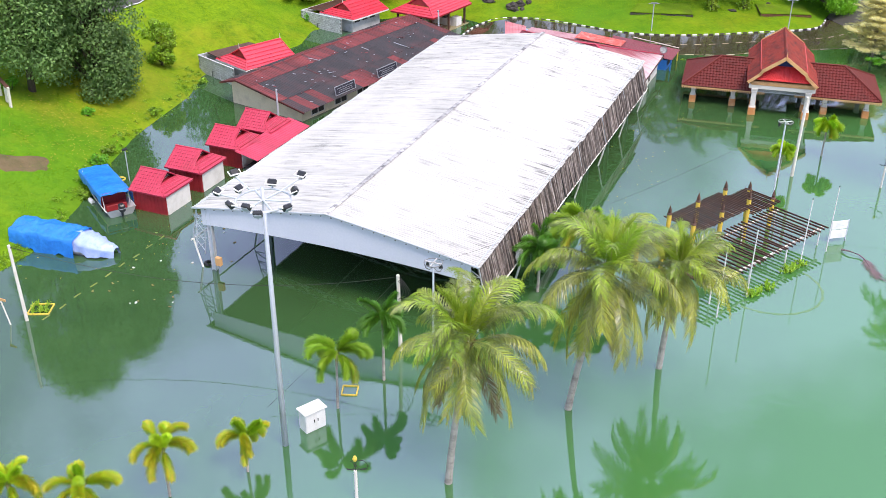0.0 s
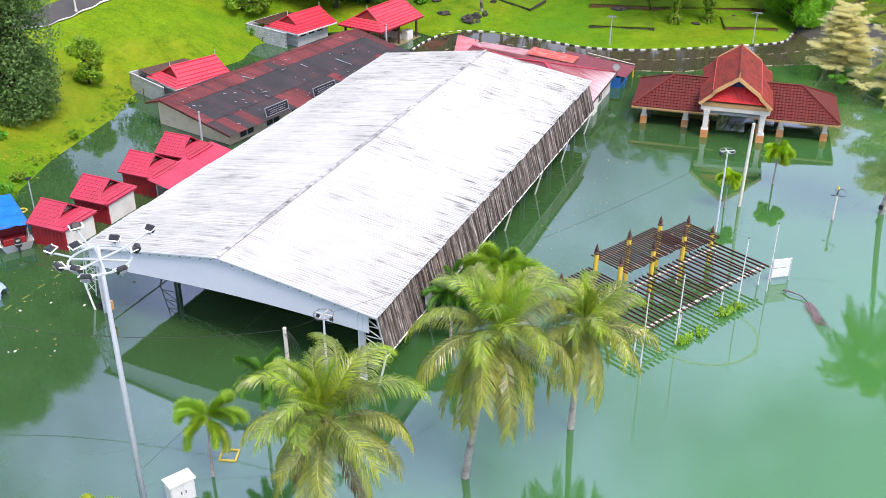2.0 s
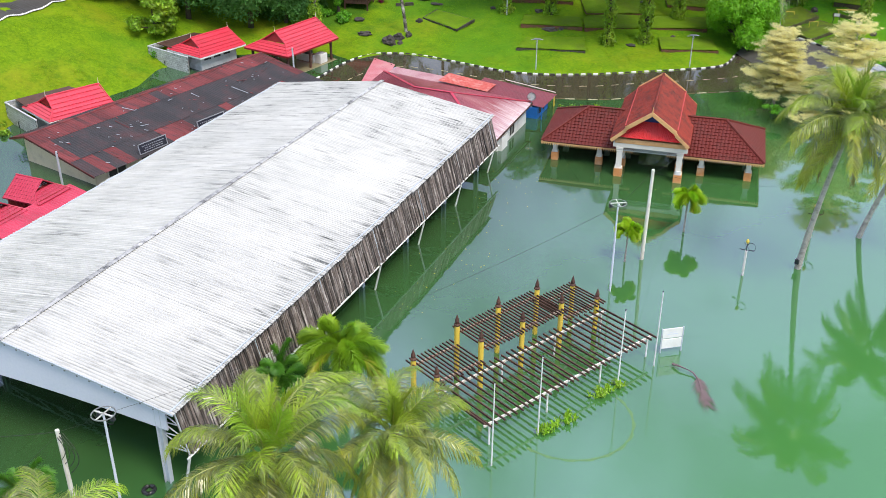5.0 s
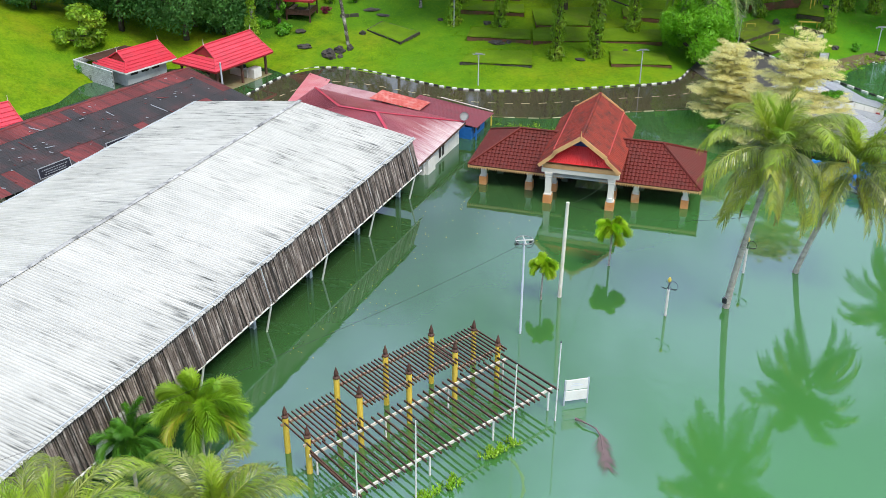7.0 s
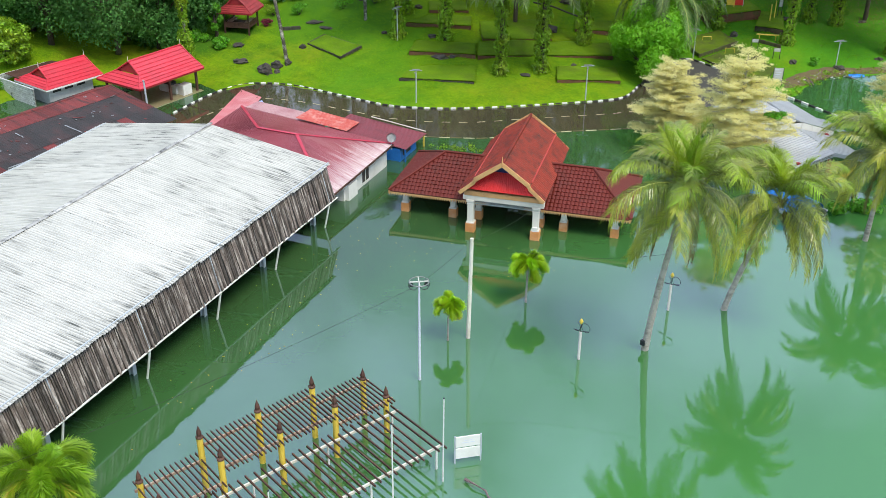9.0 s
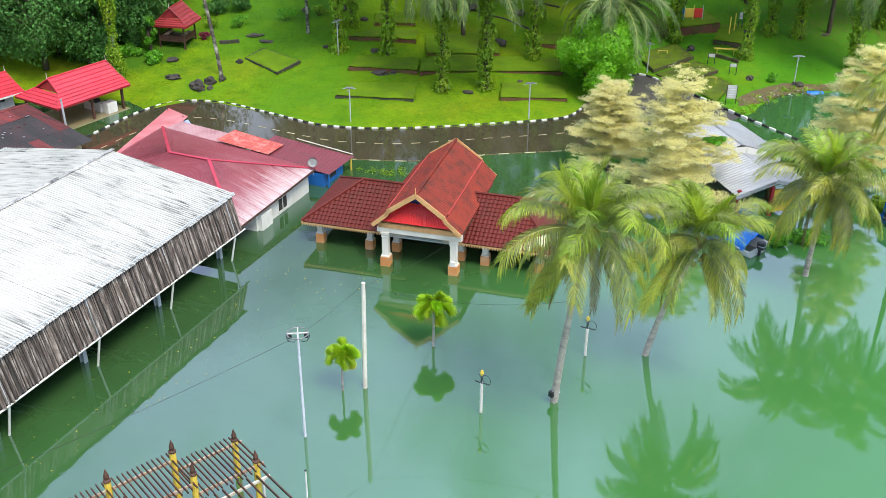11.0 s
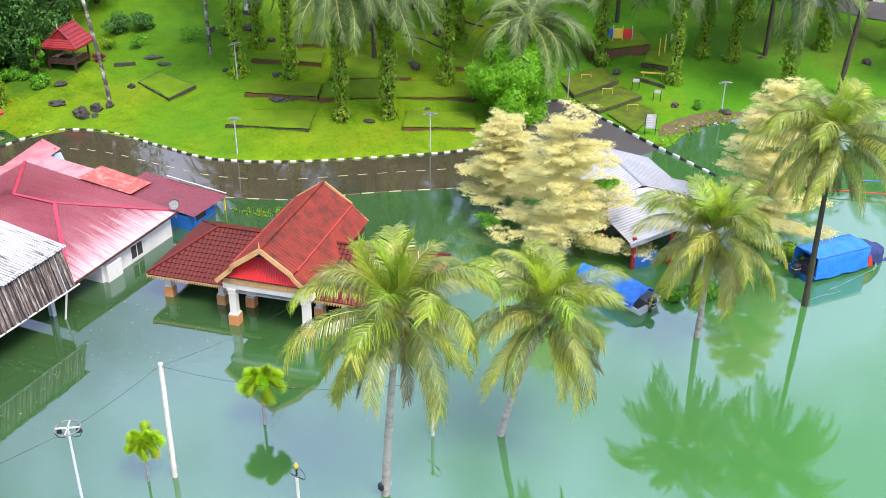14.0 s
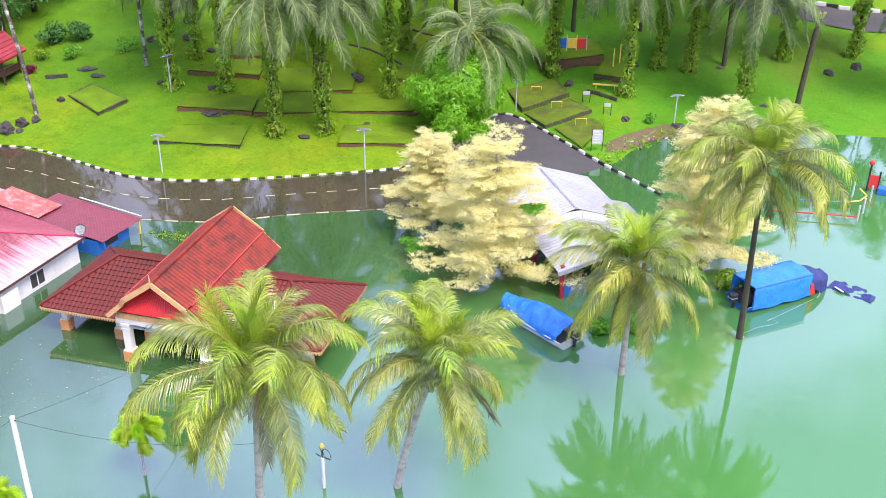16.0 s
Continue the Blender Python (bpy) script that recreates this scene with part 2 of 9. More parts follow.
def roof_sheet_material():
    """White painted corrugated sheet with fine dark mould streaks down the fall, in patches."""
    m = surf("white_roof_sheet", (0.565, 0.558, 0.53), (0.652, 0.648, 0.615), 0.9, 0.5, 0, 0.08, 9, 0.05)
    n, l = m.node_tree.nodes, m.node_tree.links
    b = n["Principled BSDF"]
    old = b.inputs["Base Color"].links[0].from_socket
    geo = n.new("ShaderNodeNewGeometry")
    facs = []
    for sx, sy, lo, hi in ((0.38, 11.0, 0.46, 0.64), (0.20, 0.24, 0.38, 0.64), (0.75, 2.4, 0.42, 0.62), (0.05, 12.0, 0.40, 0.68), (0.16, 0.16, 0.42, 0.62)):
        mp = n.new("ShaderNodeMapping")
        mp.inputs["Scale"].default_value = (sx, sy, 1)
        l.new(geo.outputs["Position"], mp.inputs["Vector"])
        t = n.new("ShaderNodeTexNoise")
        t.inputs["Scale"].default_value = 1.0
        t.inputs["Detail"].default_value = 5
        t.inputs["Roughness"].default_value = 0.6
        l.new(mp.outputs["Vector"], t.inputs["Vector"])
        r = n.new("ShaderNodeMapRange")
        r.inputs["From Min"].default_value = lo
        r.inputs["From Max"].default_value = hi
        l.new(t.outputs["Fac"], r.inputs["Value"])
        facs.append(r.outputs["Result"])

    def calc(op, a, c):
        k = n.new("ShaderNodeMath")
        k.operation = op
        k.use_clamp = False
        for i, v in enumerate((a, c)):
            if isinstance(v, float):
                k.inputs[i].default_value = v
            else:
                l.new(v, k.inputs[i])
        return k.outputs[0]

    sep = n.new("ShaderNodeSeparateXYZ")
    l.new(geo.outputs["Position"], sep.inputs[0])
    edge = []
    for axis, lo, hi, amt in (("X", -18.6, -16.2, 0.85), ("Y", 70.0, 82.0, 0.6), ("X", -25.0, -26.0, 0.25)):
        r = n.new("ShaderNodeMapRange")
        r.inputs["From Min"].default_value = lo
        r.inputs["From Max"].default_value = hi
        r.inputs["To Max"].default_value = amt
        l.new(sep.outputs[axis], r.inputs["Value"])
        edge.append(r.outputs["Result"])
    worn = calc("ADD", calc("ADD", edge[0], edge[1]), calc("MULTIPLY", facs[1], 0.5))
    # the film is stronger west of the ridge
    west = calc("ADD", edge[2], 0.2)
    streak = calc("MULTIPLY", calc("MULTIPLY", facs[0], calc("ADD", facs[2], 0.15)), calc("ADD", worn, 0.06))
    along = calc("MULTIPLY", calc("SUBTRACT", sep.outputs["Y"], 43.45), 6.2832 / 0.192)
    # one grey line along each corrugation valley
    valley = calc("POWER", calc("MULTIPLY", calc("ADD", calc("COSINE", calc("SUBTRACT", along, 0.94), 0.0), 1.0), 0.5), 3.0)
    film = calc("MULTIPLY", calc("ADD", facs[3], 0.25), calc("MULTIPLY", calc("ADD", facs[4], 0.5), west))
    col = old
    for fac, greying in ((calc("MULTIPLY", valley, calc("ADD", calc("MULTIPLY", worn, 0.45), 0.36)), (0.205, 0.215, 0.208)), (film, (0.315, 0.33, 0.315)), (calc("MULTIPLY", streak, 1.25), (0.078, 0.083, 0.077))):
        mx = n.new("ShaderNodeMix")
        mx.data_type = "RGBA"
        mx.inputs["B"].default_value = (*greying, 1)
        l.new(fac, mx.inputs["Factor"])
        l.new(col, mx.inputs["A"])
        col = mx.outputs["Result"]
    l.new(col, b.inputs["Base Color"])
    return m


M_ROOFWHITE = roof_sheet_material()
M_RIDGEGREY = surf("grimy_ridge_cap", (0.36, 0.36, 0.36), (0.55, 0.55, 0.54), 2.5, 0.6, 0, 0.2, 9, 0.25, (0.05, 0.05, 0.05), 2.2, 0.9)
M_FASCIA = surf("pale_fascia", (0.60, 0.64, 0.74), (0.68, 0.71, 0.80), 0.5, 0.5, 0, 0.05, 8, 0.02)
M_STEEL = surf("galvanised_steel", (0.46, 0.51, 0.57), (0.58, 0.63, 0.69), 1.5, 0.45, 0.2, 0.1, 12, 0.08, (0.24, 0.18, 0.13), 1.5, 0.2)
M_DARKSTEEL = surf("weathered_steel", (0.13, 0.14, 0.15), (0.24, 0.25, 0.26), 1.5, 0.5, 0.2, 0.1, 12, 0.08)
M_SIGNGREY = surf("dull_white_board", (0.46, 0.46, 0.45), (0.58, 0.58, 0.56), 1.5, 0.6, 0, 0.1, 12, 0.1, (0.3, 0.29, 0.25), 1.2, 0.5)
M_SLAT = surf("weathered_slat", (0.055, 0.040, 0.034), (0.190, 0.155, 0.138), 1.0, 0.8, 0, 0.4, 14, 0.65, (0.48, 0.44, 0.41), 1.2, 0.65, squash=(4, 4, 0.5))
# near black, mostly standing in for unlit interiors
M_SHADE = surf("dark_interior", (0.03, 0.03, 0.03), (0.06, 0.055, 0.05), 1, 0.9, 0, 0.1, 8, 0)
M_TILE = surf("red_clay_tile", (0.092, 0.012, 0.009), (0.168, 0.022, 0.014), 0.7, 0.58, 0, 0.25, 12, 0.06, (0.050, 0.016, 0.011), 0.7, 0.7, spec=0.35)
M_TILE2 = surf("orange_clay_tile", (0.165, 0.020, 0.012), (0.300, 0.038, 0.020), 0.9, 0.6, 0, 0.3, 14, 0.10, (0.050, 0.018, 0.012), 1.6, 0.85, squash=(1.0, 1.0, 0.6), spec=0.3)
M_REDMETAL = surf("bright_red_roof_metal", (0.56, 0.026, 0.052), (0.68, 0.060, 0.090), 0.6, 0.38, 0, 0.08, 6, 0.10, (0.42, 0.05, 0.07), 0.5, 0.6)
M_FLASH = surf("red_roof_flashing", (0.42, 0.035, 0.030), (0.54, 0.065, 0.050), 1.2, 0.5, 0, 0.1, 8, 0.06, (0.30, 0.03, 0.025), 0.9, 0.5)
M_SCARLET = surf("scarlet_roof_sheet", (0.60, 0.012, 0.014), (0.72, 0.028, 0.028), 0.8, 0.45, 0, 0.1, 8, 0.05, (0.42, 0.02, 0.02), 0.8, 0.5)
M_PINKTILE = surf("pink_red_tile_sheet", (0.44, 0.022, 0.060), (0.58, 0.052, 0.105), 0.8, 0.42, 0, 0.1, 8, 0.08, (0.32, 0.035, 0.055), 0.6, 0.6)
M_REDWALL = surf("red_wall_board", (0.26, 0.010, 0.016), (0.34, 0.020, 0.026), 1, 0.6, 0, 0.1, 8, 0.05, (0.12, 0.01, 0.012), 0.8, 0.5)
M_MAROON = surf("faded_maroon_sheet", (0.235, 0.042, 0.064), (0.310, 0.072, 0.098), 0.6, 0.42, 0, 0.1, 8, 0.05, (0.36, 0.120, 0.150), 0.35, 0.5, squash=(0.4, 2.6, 1))


def bleached_eave(m, x0, x1):
    """Paint worn to bare zinc in streaks that run up the ribs from the eave at x1 and fade out at x0."""
    n, l = m.node_tree.nodes, m.node_tree.links
    b = n["Principled BSDF"]
    old = b.inputs["Base Color"].links[0].from_socket
    geo = n.new("ShaderNodeNewGeometry")
    mp = n.new("ShaderNodeMapping")
    mp.inputs["Scale"].default_value = (0.22, 3.2, 0.3)
    l.new(geo.outputs["Position"], mp.inputs["Vector"])
    tx = n.new("ShaderNodeTexNoise")
    tx.inputs["Scale"].default_value = 1.6
    tx.inputs["Detail"].default_value = 7
    l.new(mp.outputs["Vector"], tx.inputs["Vector"])
    sep = n.new("ShaderNodeSeparateXYZ")
    l.new(geo.outputs["Position"], sep.inputs[0])
    near = n.new("ShaderNodeMapRange")
    near.inputs["From Min"].default_value = x0
    near.inputs["From Max"].default_value = x1
    l.new(sep.outputs["X"], near.inputs["Value"])
    add = n.new("ShaderNodeMath")
    add.operation = "ADD"
    l.new(tx.outputs["Fac"], add.inputs[0])
    l.new(near.outputs["Result"], add.inputs[1])
    mr = n.new("ShaderNodeMapRange")
    mr.inputs["From Min"].default_value = 1.05
    mr.inputs["From Max"].default_value = 1.62
    mr.inputs["To Max"].default_value = 0.85
    l.new(add.outputs[0], mr.inputs["Value"])
    mx = n.new("ShaderNodeMix")
    mx.data_type = "RGBA"
    mx.inputs["B"].default_value = (0.70, 0.62, 0.64, 1)
    l.new(mr.outputs["Result"], mx.inputs["Factor"])
    l.new(old, mx.inputs["A"])
    l.new(mx.outputs["Result"], b.inputs["Base Color"])
    return m


M_MAROONHIP = bleached_eave(surf("streaked_maroon_sheet", (0.260, 0.052, 0.074), (0.340, 0.090, 0.116), 0.6, 0.42, 0, 0.1, 8, 0.05, (0.42, 0.20, 0.22), 0.35, 0.4, squash=(0.4, 2.6, 1)), -21.5, -16.6)
M_RUSTPATCH = surf("rusty_patch_sheet", (0.46, 0.055, 0.045), (0.60, 0.14, 0.11), 1.2, 0.5, 0, 0.1, 8, 0.08, (0.66, 0.42, 0.38), 1.6, 0.6)
M_DARKMAROON = surf("dark_maroon_sheet", (0.15, 0.028, 0.042), (0.25, 0.058, 0.078), 0.8, 0.5, 0, 0.1, 8, 0.08, (0.08, 0.03, 0.035), 0.8, 0.6)
M_FADEDPINK = surf("sun_faded_pink_sheet", (0.52, 0.13, 0.16), (0.62, 0.22, 0.25), 0.6, 0.5, 0, 0.1, 8, 0.05, (0.66, 0.40, 0.42), 0.5, 0.6)
M_MAROONWHITE = surf("bleached_sheet", (0.40, 0.20, 0.22), (0.55, 0.36, 0.38), 0.8, 0.5, 0, 0.1, 8, 0.05, (0.33, 0.10, 0.13), 0.7, 0.6)
M_BLACKROOF = surf("tarred_roof_sheet", (0.022, 0.022, 0.026), (0.050, 0.044, 0.048), 0.5, 0.75, 0, 0.2, 10, 0.12, (0.12, 0.030, 0.030), 0.5, 0.35)
M_RUSTROOF = surf("rust_red_sheet", (0.115, 0.021, 0.023), (0.215, 0.042, 0.042), 0.8, 0.7, 0, 0.2, 10, 0.30, (0.035, 0.024, 0.027), 1.1, 0.85, squash=(0.35, 2.6, 1))
M_BEIGE = surf("beige_wall", (0.72, 0.61, 0.44), (0.83, 0.73, 0.56), 0.8, 0.8, 0, 0.15, 14, 0.04, (0.42, 0.34, 0.25), 0.8, 0.5)
M_GREYBLOCK = surf("pale_grey_block", (0.46, 0.48, 0.49), (0.60, 0.62, 0.62), 1.2, 0.8, 0, 0.3, 16, 0.12, (0.25, 0.26, 0.25), 0.9, 0.5)
M_MORTAR = surf("mortar", (0.20, 0.21, 0.20), (0.30, 0.31, 0.30), 1.2, 0.9, 0, 0.3, 16, 0)
M_CREAM = surf("cream_render", (0.66, 0.63, 0.57), (0.78, 0.75, 0.69), 1.2, 0.75, 0, 0.15, 16, 0.05, (0.40, 0.33, 0.24), 1.0, 0.4)
M_BRICKBASE = surf("orange_brick", (0.52, 0.20, 0.055), (0.68, 0.31, 0.11), 2.5, 0.8, 0, 0.4, 16, 0.1, (0.62, 0.48, 0.34), 1.5, 0.5)
M_WOODTRIM = surf("carved_wood_trim", (0.60, 0.32, 0.13), (0.74, 0.45, 0.20), 1.5, 0.65, 0, 0.3, 18, 0.06, (0.34, 0.17, 0.08), 1.2, 0.5)
M_PALEWOOD = surf("pale_rusty_purlin", (0.34, 0.24, 0.17), (0.60, 0.50, 0.42), 2.5, 0.7, 0, 0.2, 12, 0.1, (0.22, 0.09, 0.05), 2.0, 0.7)
M_DARKWOOD = surf("dark_brown_timber", (0.060, 0.026, 0.018), (0.115, 0.055, 0.038), 2.0, 0.7, 0, 0.4, 20, 0.25, (0.03, 0.015, 0.012), 1.5, 0.5)
M_YELLOW = surf("yellow_paint", (0.72, 0.50, 0.055), (0.82, 0.62, 0.10), 1.5, 0.5, 0, 0.1, 14, 0.04, (0.50, 0.36, 0.08), 1.5, 0.4)
M_BLUETARP = surf("blue_tarpaulin", (0.008, 0.145, 0.58), (0.024, 0.25, 0.78), 1.6, 0.35, 0, 0.6, 5, 0.04, (0.01, 0.13, 0.48), 1.2, 0.5, dist=0.06)
M_PALETARP = surf("pale_blue_tarpaulin", (0.27, 0.38, 0.72), (0.46, 0.56, 0.82), 2.0, 0.35, 0, 0.5, 4, 0.04, (0.08, 0.20, 0.62), 1.0, 0.8, dist=0.06)
M_BLUEPAINT = surf("blue_paint", (0.012, 0.12, 0.42), (0.02, 0.18, 0.56), 1.5, 0.5, 0, 0.1, 12, 0.04, (0.01, 0.06, 0.24), 1, 0.4)
M_NAVY = surf("navy_cloth", (0.014, 0.022, 0.10), (0.04, 0.06, 0.22), 3, 0.8, 0, 0.6, 9, 0.1, dist=0.05)
M_PLASTICBLACK = surf("black_plastic", (0.012, 0.013, 0.016), (0.03, 0.032, 0.036), 2, 0.35, 0, 0.05, 14, 0.1)
M_BARK = surf("palm_bark", (0.34, 0.31, 0.27), (0.54, 0.50, 0.44), 2.0, 0.9, 0, 0.8, 10, 0.1, (0.08, 0.065, 0.045), 1.2, 0.6, squash=(1, 1, 2.5), dist=0.04)
M_DARKBARK = surf("dark_bark", (0.035, 0.026, 0.02), (0.09, 0.07, 0.05), 2.0, 0.95, 0, 0.8, 9, 0.15, (0.05, 0.08, 0.02), 1.0, 0.5, dist=0.04)
M_FROND = per_leaf(surf("palm_frond", (0.030, 0.066, 0.012), (0.270, 0.335, 0.058), 1.1, 0.30, 0, 0.0, 9, 0.28, (0.40, 0.42, 0.08), 0.7, 0.45, through_light=0.10, hue=0.018, spec=0.9), 0.50, 1.50)
M_FRONDTIP = per_leaf(surf("yellowing_leaflet_tips", (0.20, 0.28, 0.014), (0.42, 0.46, 0.036), 1.2, 0.40, 0, 0.0, 9, 0.2, (0.44, 0.35, 0.05), 0.9, 0.5, through_light=0.14, hue=0.015, spec=0.6), 0.60, 1.40)
M_NUT = surf("young_coconut_husk", (0.30, 0.36, 0.03), (0.50, 0.46, 0.06), 3, 0.45, 0, 0.05, 9, 0.2, (0.25, 0.14, 0.05), 2, 0.6)
M_FRONDYOUNG = per_leaf(surf("young_palm_frond", (0.17, 0.32, 0.018), (0.40, 0.54, 0.042), 1.6, 0.38, 0, 0.0, 9, 0.35, through_light=0.25, hue=0.018, spec=0.6), 0.75, 1.25)
M_FOXTAIL = per_leaf(surf("foxtail_plume", (0.17, 0.38, 0.014), (0.33, 0.54, 0.034), 1.2, 0.45, 0, 0.0, 9, 0.18, through_light=0.35, hue=0.015), 0.65, 1.35)
M_FRONDYELLOW = surf("yellowing_palm_frond", (0.48, 0.46, 0.015), (0.66, 0.60, 0.03), 1.2, 0.5, 0, 0.0, 9, 0.15, (0.26, 0.42, 0.02), 0.9, 0.7, through_light=0.25, hue=0.012)
M_FRONDOLD = surf("drying_palm_frond", (0.17, 0.13, 0.045), (0.30, 0.24, 0.08), 1.2, 0.7, 0, 0.0, 9, 0.25, (0.16, 0.07, 0.035), 1.1, 0.6, through_light=0.15)
M_OILFROND = per_leaf(surf("oil_palm_frond", (0.068, 0.130, 0.034), (0.165, 0.240, 0.075), 1.2, 0.45, 0, 0.0, 9, 0.25, through_light=0.14, spec=0.4), 0.45, 1.55)
M_RACHIS = surf("frond_stalk", (0.22, 0.27, 0.05), (0.40, 0.42, 0.11), 2, 0.45, 0, 0, 8, 0.15)
M_LEAFDARK = per_leaf(surf("dark_tree_leaf", (0.040, 0.140, 0.030), (0.105, 0.275, 0.058), 0.9, 0.55, 0, 0, 7, 0.1, (0.13, 0.32, 0.075), 0.6, 0.5, spec=0.25, through_light=0.22), 0.6, 1.4)
M_LEAFBANK = per_leaf(surf("grey_green_tree_leaf", (0.085, 0.190, 0.045), (0.190, 0.330, 0.095), 0.9, 0.5, 0, 0, 7, 0.1, (0.22, 0.36, 0.11), 0.6, 0.5, spec=0.35, through_light=0.25), 0.6, 1.4)
M_LEAFGREEN = per_leaf(surf("bright_shrub_leaf", (0.075, 0.29, 0.008), (0.16, 0.46, 0.020), 0.9, 0.5, 0, 0, 7, 0.12, (0.05, 0.18, 0.010), 0.7, 0.4, through_light=0.3), 0.45, 1.55)
M_LEAFMID = per_leaf(surf("vine_leaf", (0.12, 0.28, 0.010), (0.26, 0.45, 0.02), 0.9, 0.5, 0, 0, 7, 0.15, (0.42, 0.48, 0.03), 0.7, 0.5, through_light=0.28), 0.45, 1.55)
M_LEAFCREAM = surf("cream_variegated_leaf", (0.80, 0.76, 0.35), (0.88, 0.85, 0.47), 0.9, 0.6, 0, 0, 5, 0.04, (0.76, 0.70, 0.28), 0.5, 0.4, through_light=0.5)
M_FALLEN = surf("fallen_leaf", (0.50, 0.34, 0.03), (0.66, 0.52, 0.06), 6, 0.7, 0, 0, 9, 0, (0.30, 0.17, 0.04), 3, 0.7)
M_LITTER = surf("leaf_litter", (0.13, 0.085, 0.03), (0.22, 0.15, 0.05), 4, 0.8, 0, 0, 9, 0, (0.10, 0.07, 0.02), 1, 0.7)
M_BUSH = surf("sunlit_bush_leaf", (0.13, 0.42, 0.010), (0.30, 0.63, 0.028), 0.9, 0.45, 0, 0, 7, 0.12, (0.06, 0.22, 0.010), 0.8, 0.4, through_light=0.38)
M_AWASH = surf("paint_under_water", (0.15, 0.19, 0.045), (0.22, 0.25, 0.07), 2, 0.25, 0, 0.05, 9, 0.15, (0.06, 0.11, 0.04), 1.5, 0.9)
M_SUNK = surf("paint_deep_under_water", (0.085, 0.200, 0.060), (0.125, 0.235, 0.075), 1.2, 0.15, 0, 0.02, 6, 0.0, (0.06, 0.19, 0.055), 0.9, 0.9)
M_DRYFROND = surf("sodden_frond", (0.13, 0.085, 0.085), (0.22, 0.16, 0.16), 3, 0.7, 0, 0, 9, 0.1)
M_ROCK = surf("dark_boulder", (0.030, 0.026, 0.024), (0.085, 0.075, 0.068), 1.2, 0.85, 0, 0.8, 7, 0.15, (0.09, 0.11, 0.04), 0.7, 0.4, dist=0.05)
M_REDCLOTH = surf("red_cloth", (0.55, 0.02, 0.02), (0.7, 0.05, 0.04), 3, 0.7, 0, 0.3, 9, 0.05)
M_GREYSHEET = surf("grey_zinc_sheet", (0.28, 0.30, 0.345), (0.43, 0.455, 0.51), 0.8, 0.4, 0.1, 0.1, 8, 0.06, (0.26, 0.27, 0.31), 0.6, 0.5, squash=(0.5, 1.4, 1))
M_BROWNBRICK = surf("mossy_terrace_brick", (0.110, 0.050, 0.026), (0.190, 0.088, 0.046), 1.5, 0.9, 0, 0.5, 9, 0.12, (0.050, 0.080, 0.012), 0.9, 0.8)
M_MOSS = surf("mossy_bed", (0.075, 0.130, 0.010), (0.140, 0.205, 0.016), 0.7, 0.9, 0, 0.8, 10, 0.05, (0.060, 0.062, 0.030), 0.75, 0.7, spec=0.15, dist=0.08)
M_MOSSWALL = surf("mossy_dark_wall", (0.040, 0.036, 0.020), (0.085, 0.070, 0.036), 1.6, 0.9, 0, 0.6, 9, 0.1, (0.075, 0.120, 0.014), 0.9, 0.8)
M_LICHENBARK = surf("lichen_spotted_bark", (0.040, 0.036, 0.028), (0.115, 0.105, 0.085), 1.6, 0.9, 0, 0.8, 10, 0.1, (0.58, 0.56, 0.50), 1.5, 1.0, squash=(1, 1, 1.3), dist=0.04)
M_MAGENTA = per_leaf(surf("dark_magenta_leaf", (0.13, 0.008, 0.032), (0.30, 0.020, 0.085), 1.5, 0.5, 0, 0, 7, 0.1, through_light=0.2), 0.5, 1.5)
M_HUTROOF = surf("faded_red_hut_roof", (0.27, 0.022, 0.028), (0.42, 0.050, 0.058), 1.2, 0.5, 0, 0.15, 9, 0.12, (0.16, 0.016, 0.020), 0.9, 0.6)
M_FOXDARK = per_leaf(surf("dark_palm_plume", (0.055, 0.200, 0.016), (0.130, 0.340, 0.030), 1.2, 0.45, 0, 0, 9, 0.18, through_light=0.25), 0.6, 1.4)
M_LIME = per_leaf(surf("lime_palm_plume", (0.26, 0.52, 0.010), (0.46, 0.68, 0.024), 1.4, 0.45, 0, 0, 9, 0.2, through_light=0.4, hue=0.012), 0.7, 1.3)
M_SIGNDARK = surf("dark_sign_board", (0.012, 0.014, 0.028), (0.03, 0.032, 0.05), 2, 0.5, 0, 0.1, 9, 0.05)
M_RUBBER = surf("soot_grey_wire", (0.02, 0.02, 0.022), (0.04, 0.04, 0.04), 3, 0.7, 0, 0, 9, 0)
M_PAVFLOOR = surf("flooded_floor", (0.22, 0.20, 0.11), (0.30, 0.27, 0.16), 0.6, 0.12, 0, 0.03, 4, 0, spec=0.7)


# ---------- mesh helpers ----------
V = Vector


def mesh_object(name, bm, material, smooth=False):
    me = bpy.data.meshes.new(name)
    bm.to_mesh(me)
    bm.free()
    for mt in (material if isinstance(material, (list, tuple)) else [material]):
        me.materials.append(mt)
    if smooth:
        me.shade_smooth()
    return new(name, me)


def part(name, bm, material, parent, label="", smooth=False):
    ob = mesh_object(name, bm, material, smooth)
    ob.parent = parent
    if label:
        ob["label"] = label
    return ob


def share(name, me, m, parent):
    ob = new(name, me)
    ob.parent = parent
    ob.matrix_basis = m
    return ob


def thing(name, m, label, category, group="", kind=""):
    e = new(name)
    e.empty_display_size = 0.3
    e.matrix_basis = m
    return tagged(e, label, category, group, kind)


def hexa(bm, lo, hi):
    """A solid from four lower and four upper corners, both counter-clockwise from above."""
    a = [bm.verts.new(p) for p in lo]
    b = [bm.verts.new(p) for p in hi]
    n = len(a)
    bm.faces.new(list(reversed(a)))
    bm.faces.new(b)
    for i in range(n):
        bm.faces.new((a[i], a[(i + 1) % n], b[(i + 1) % n], b[i]))
    return bm


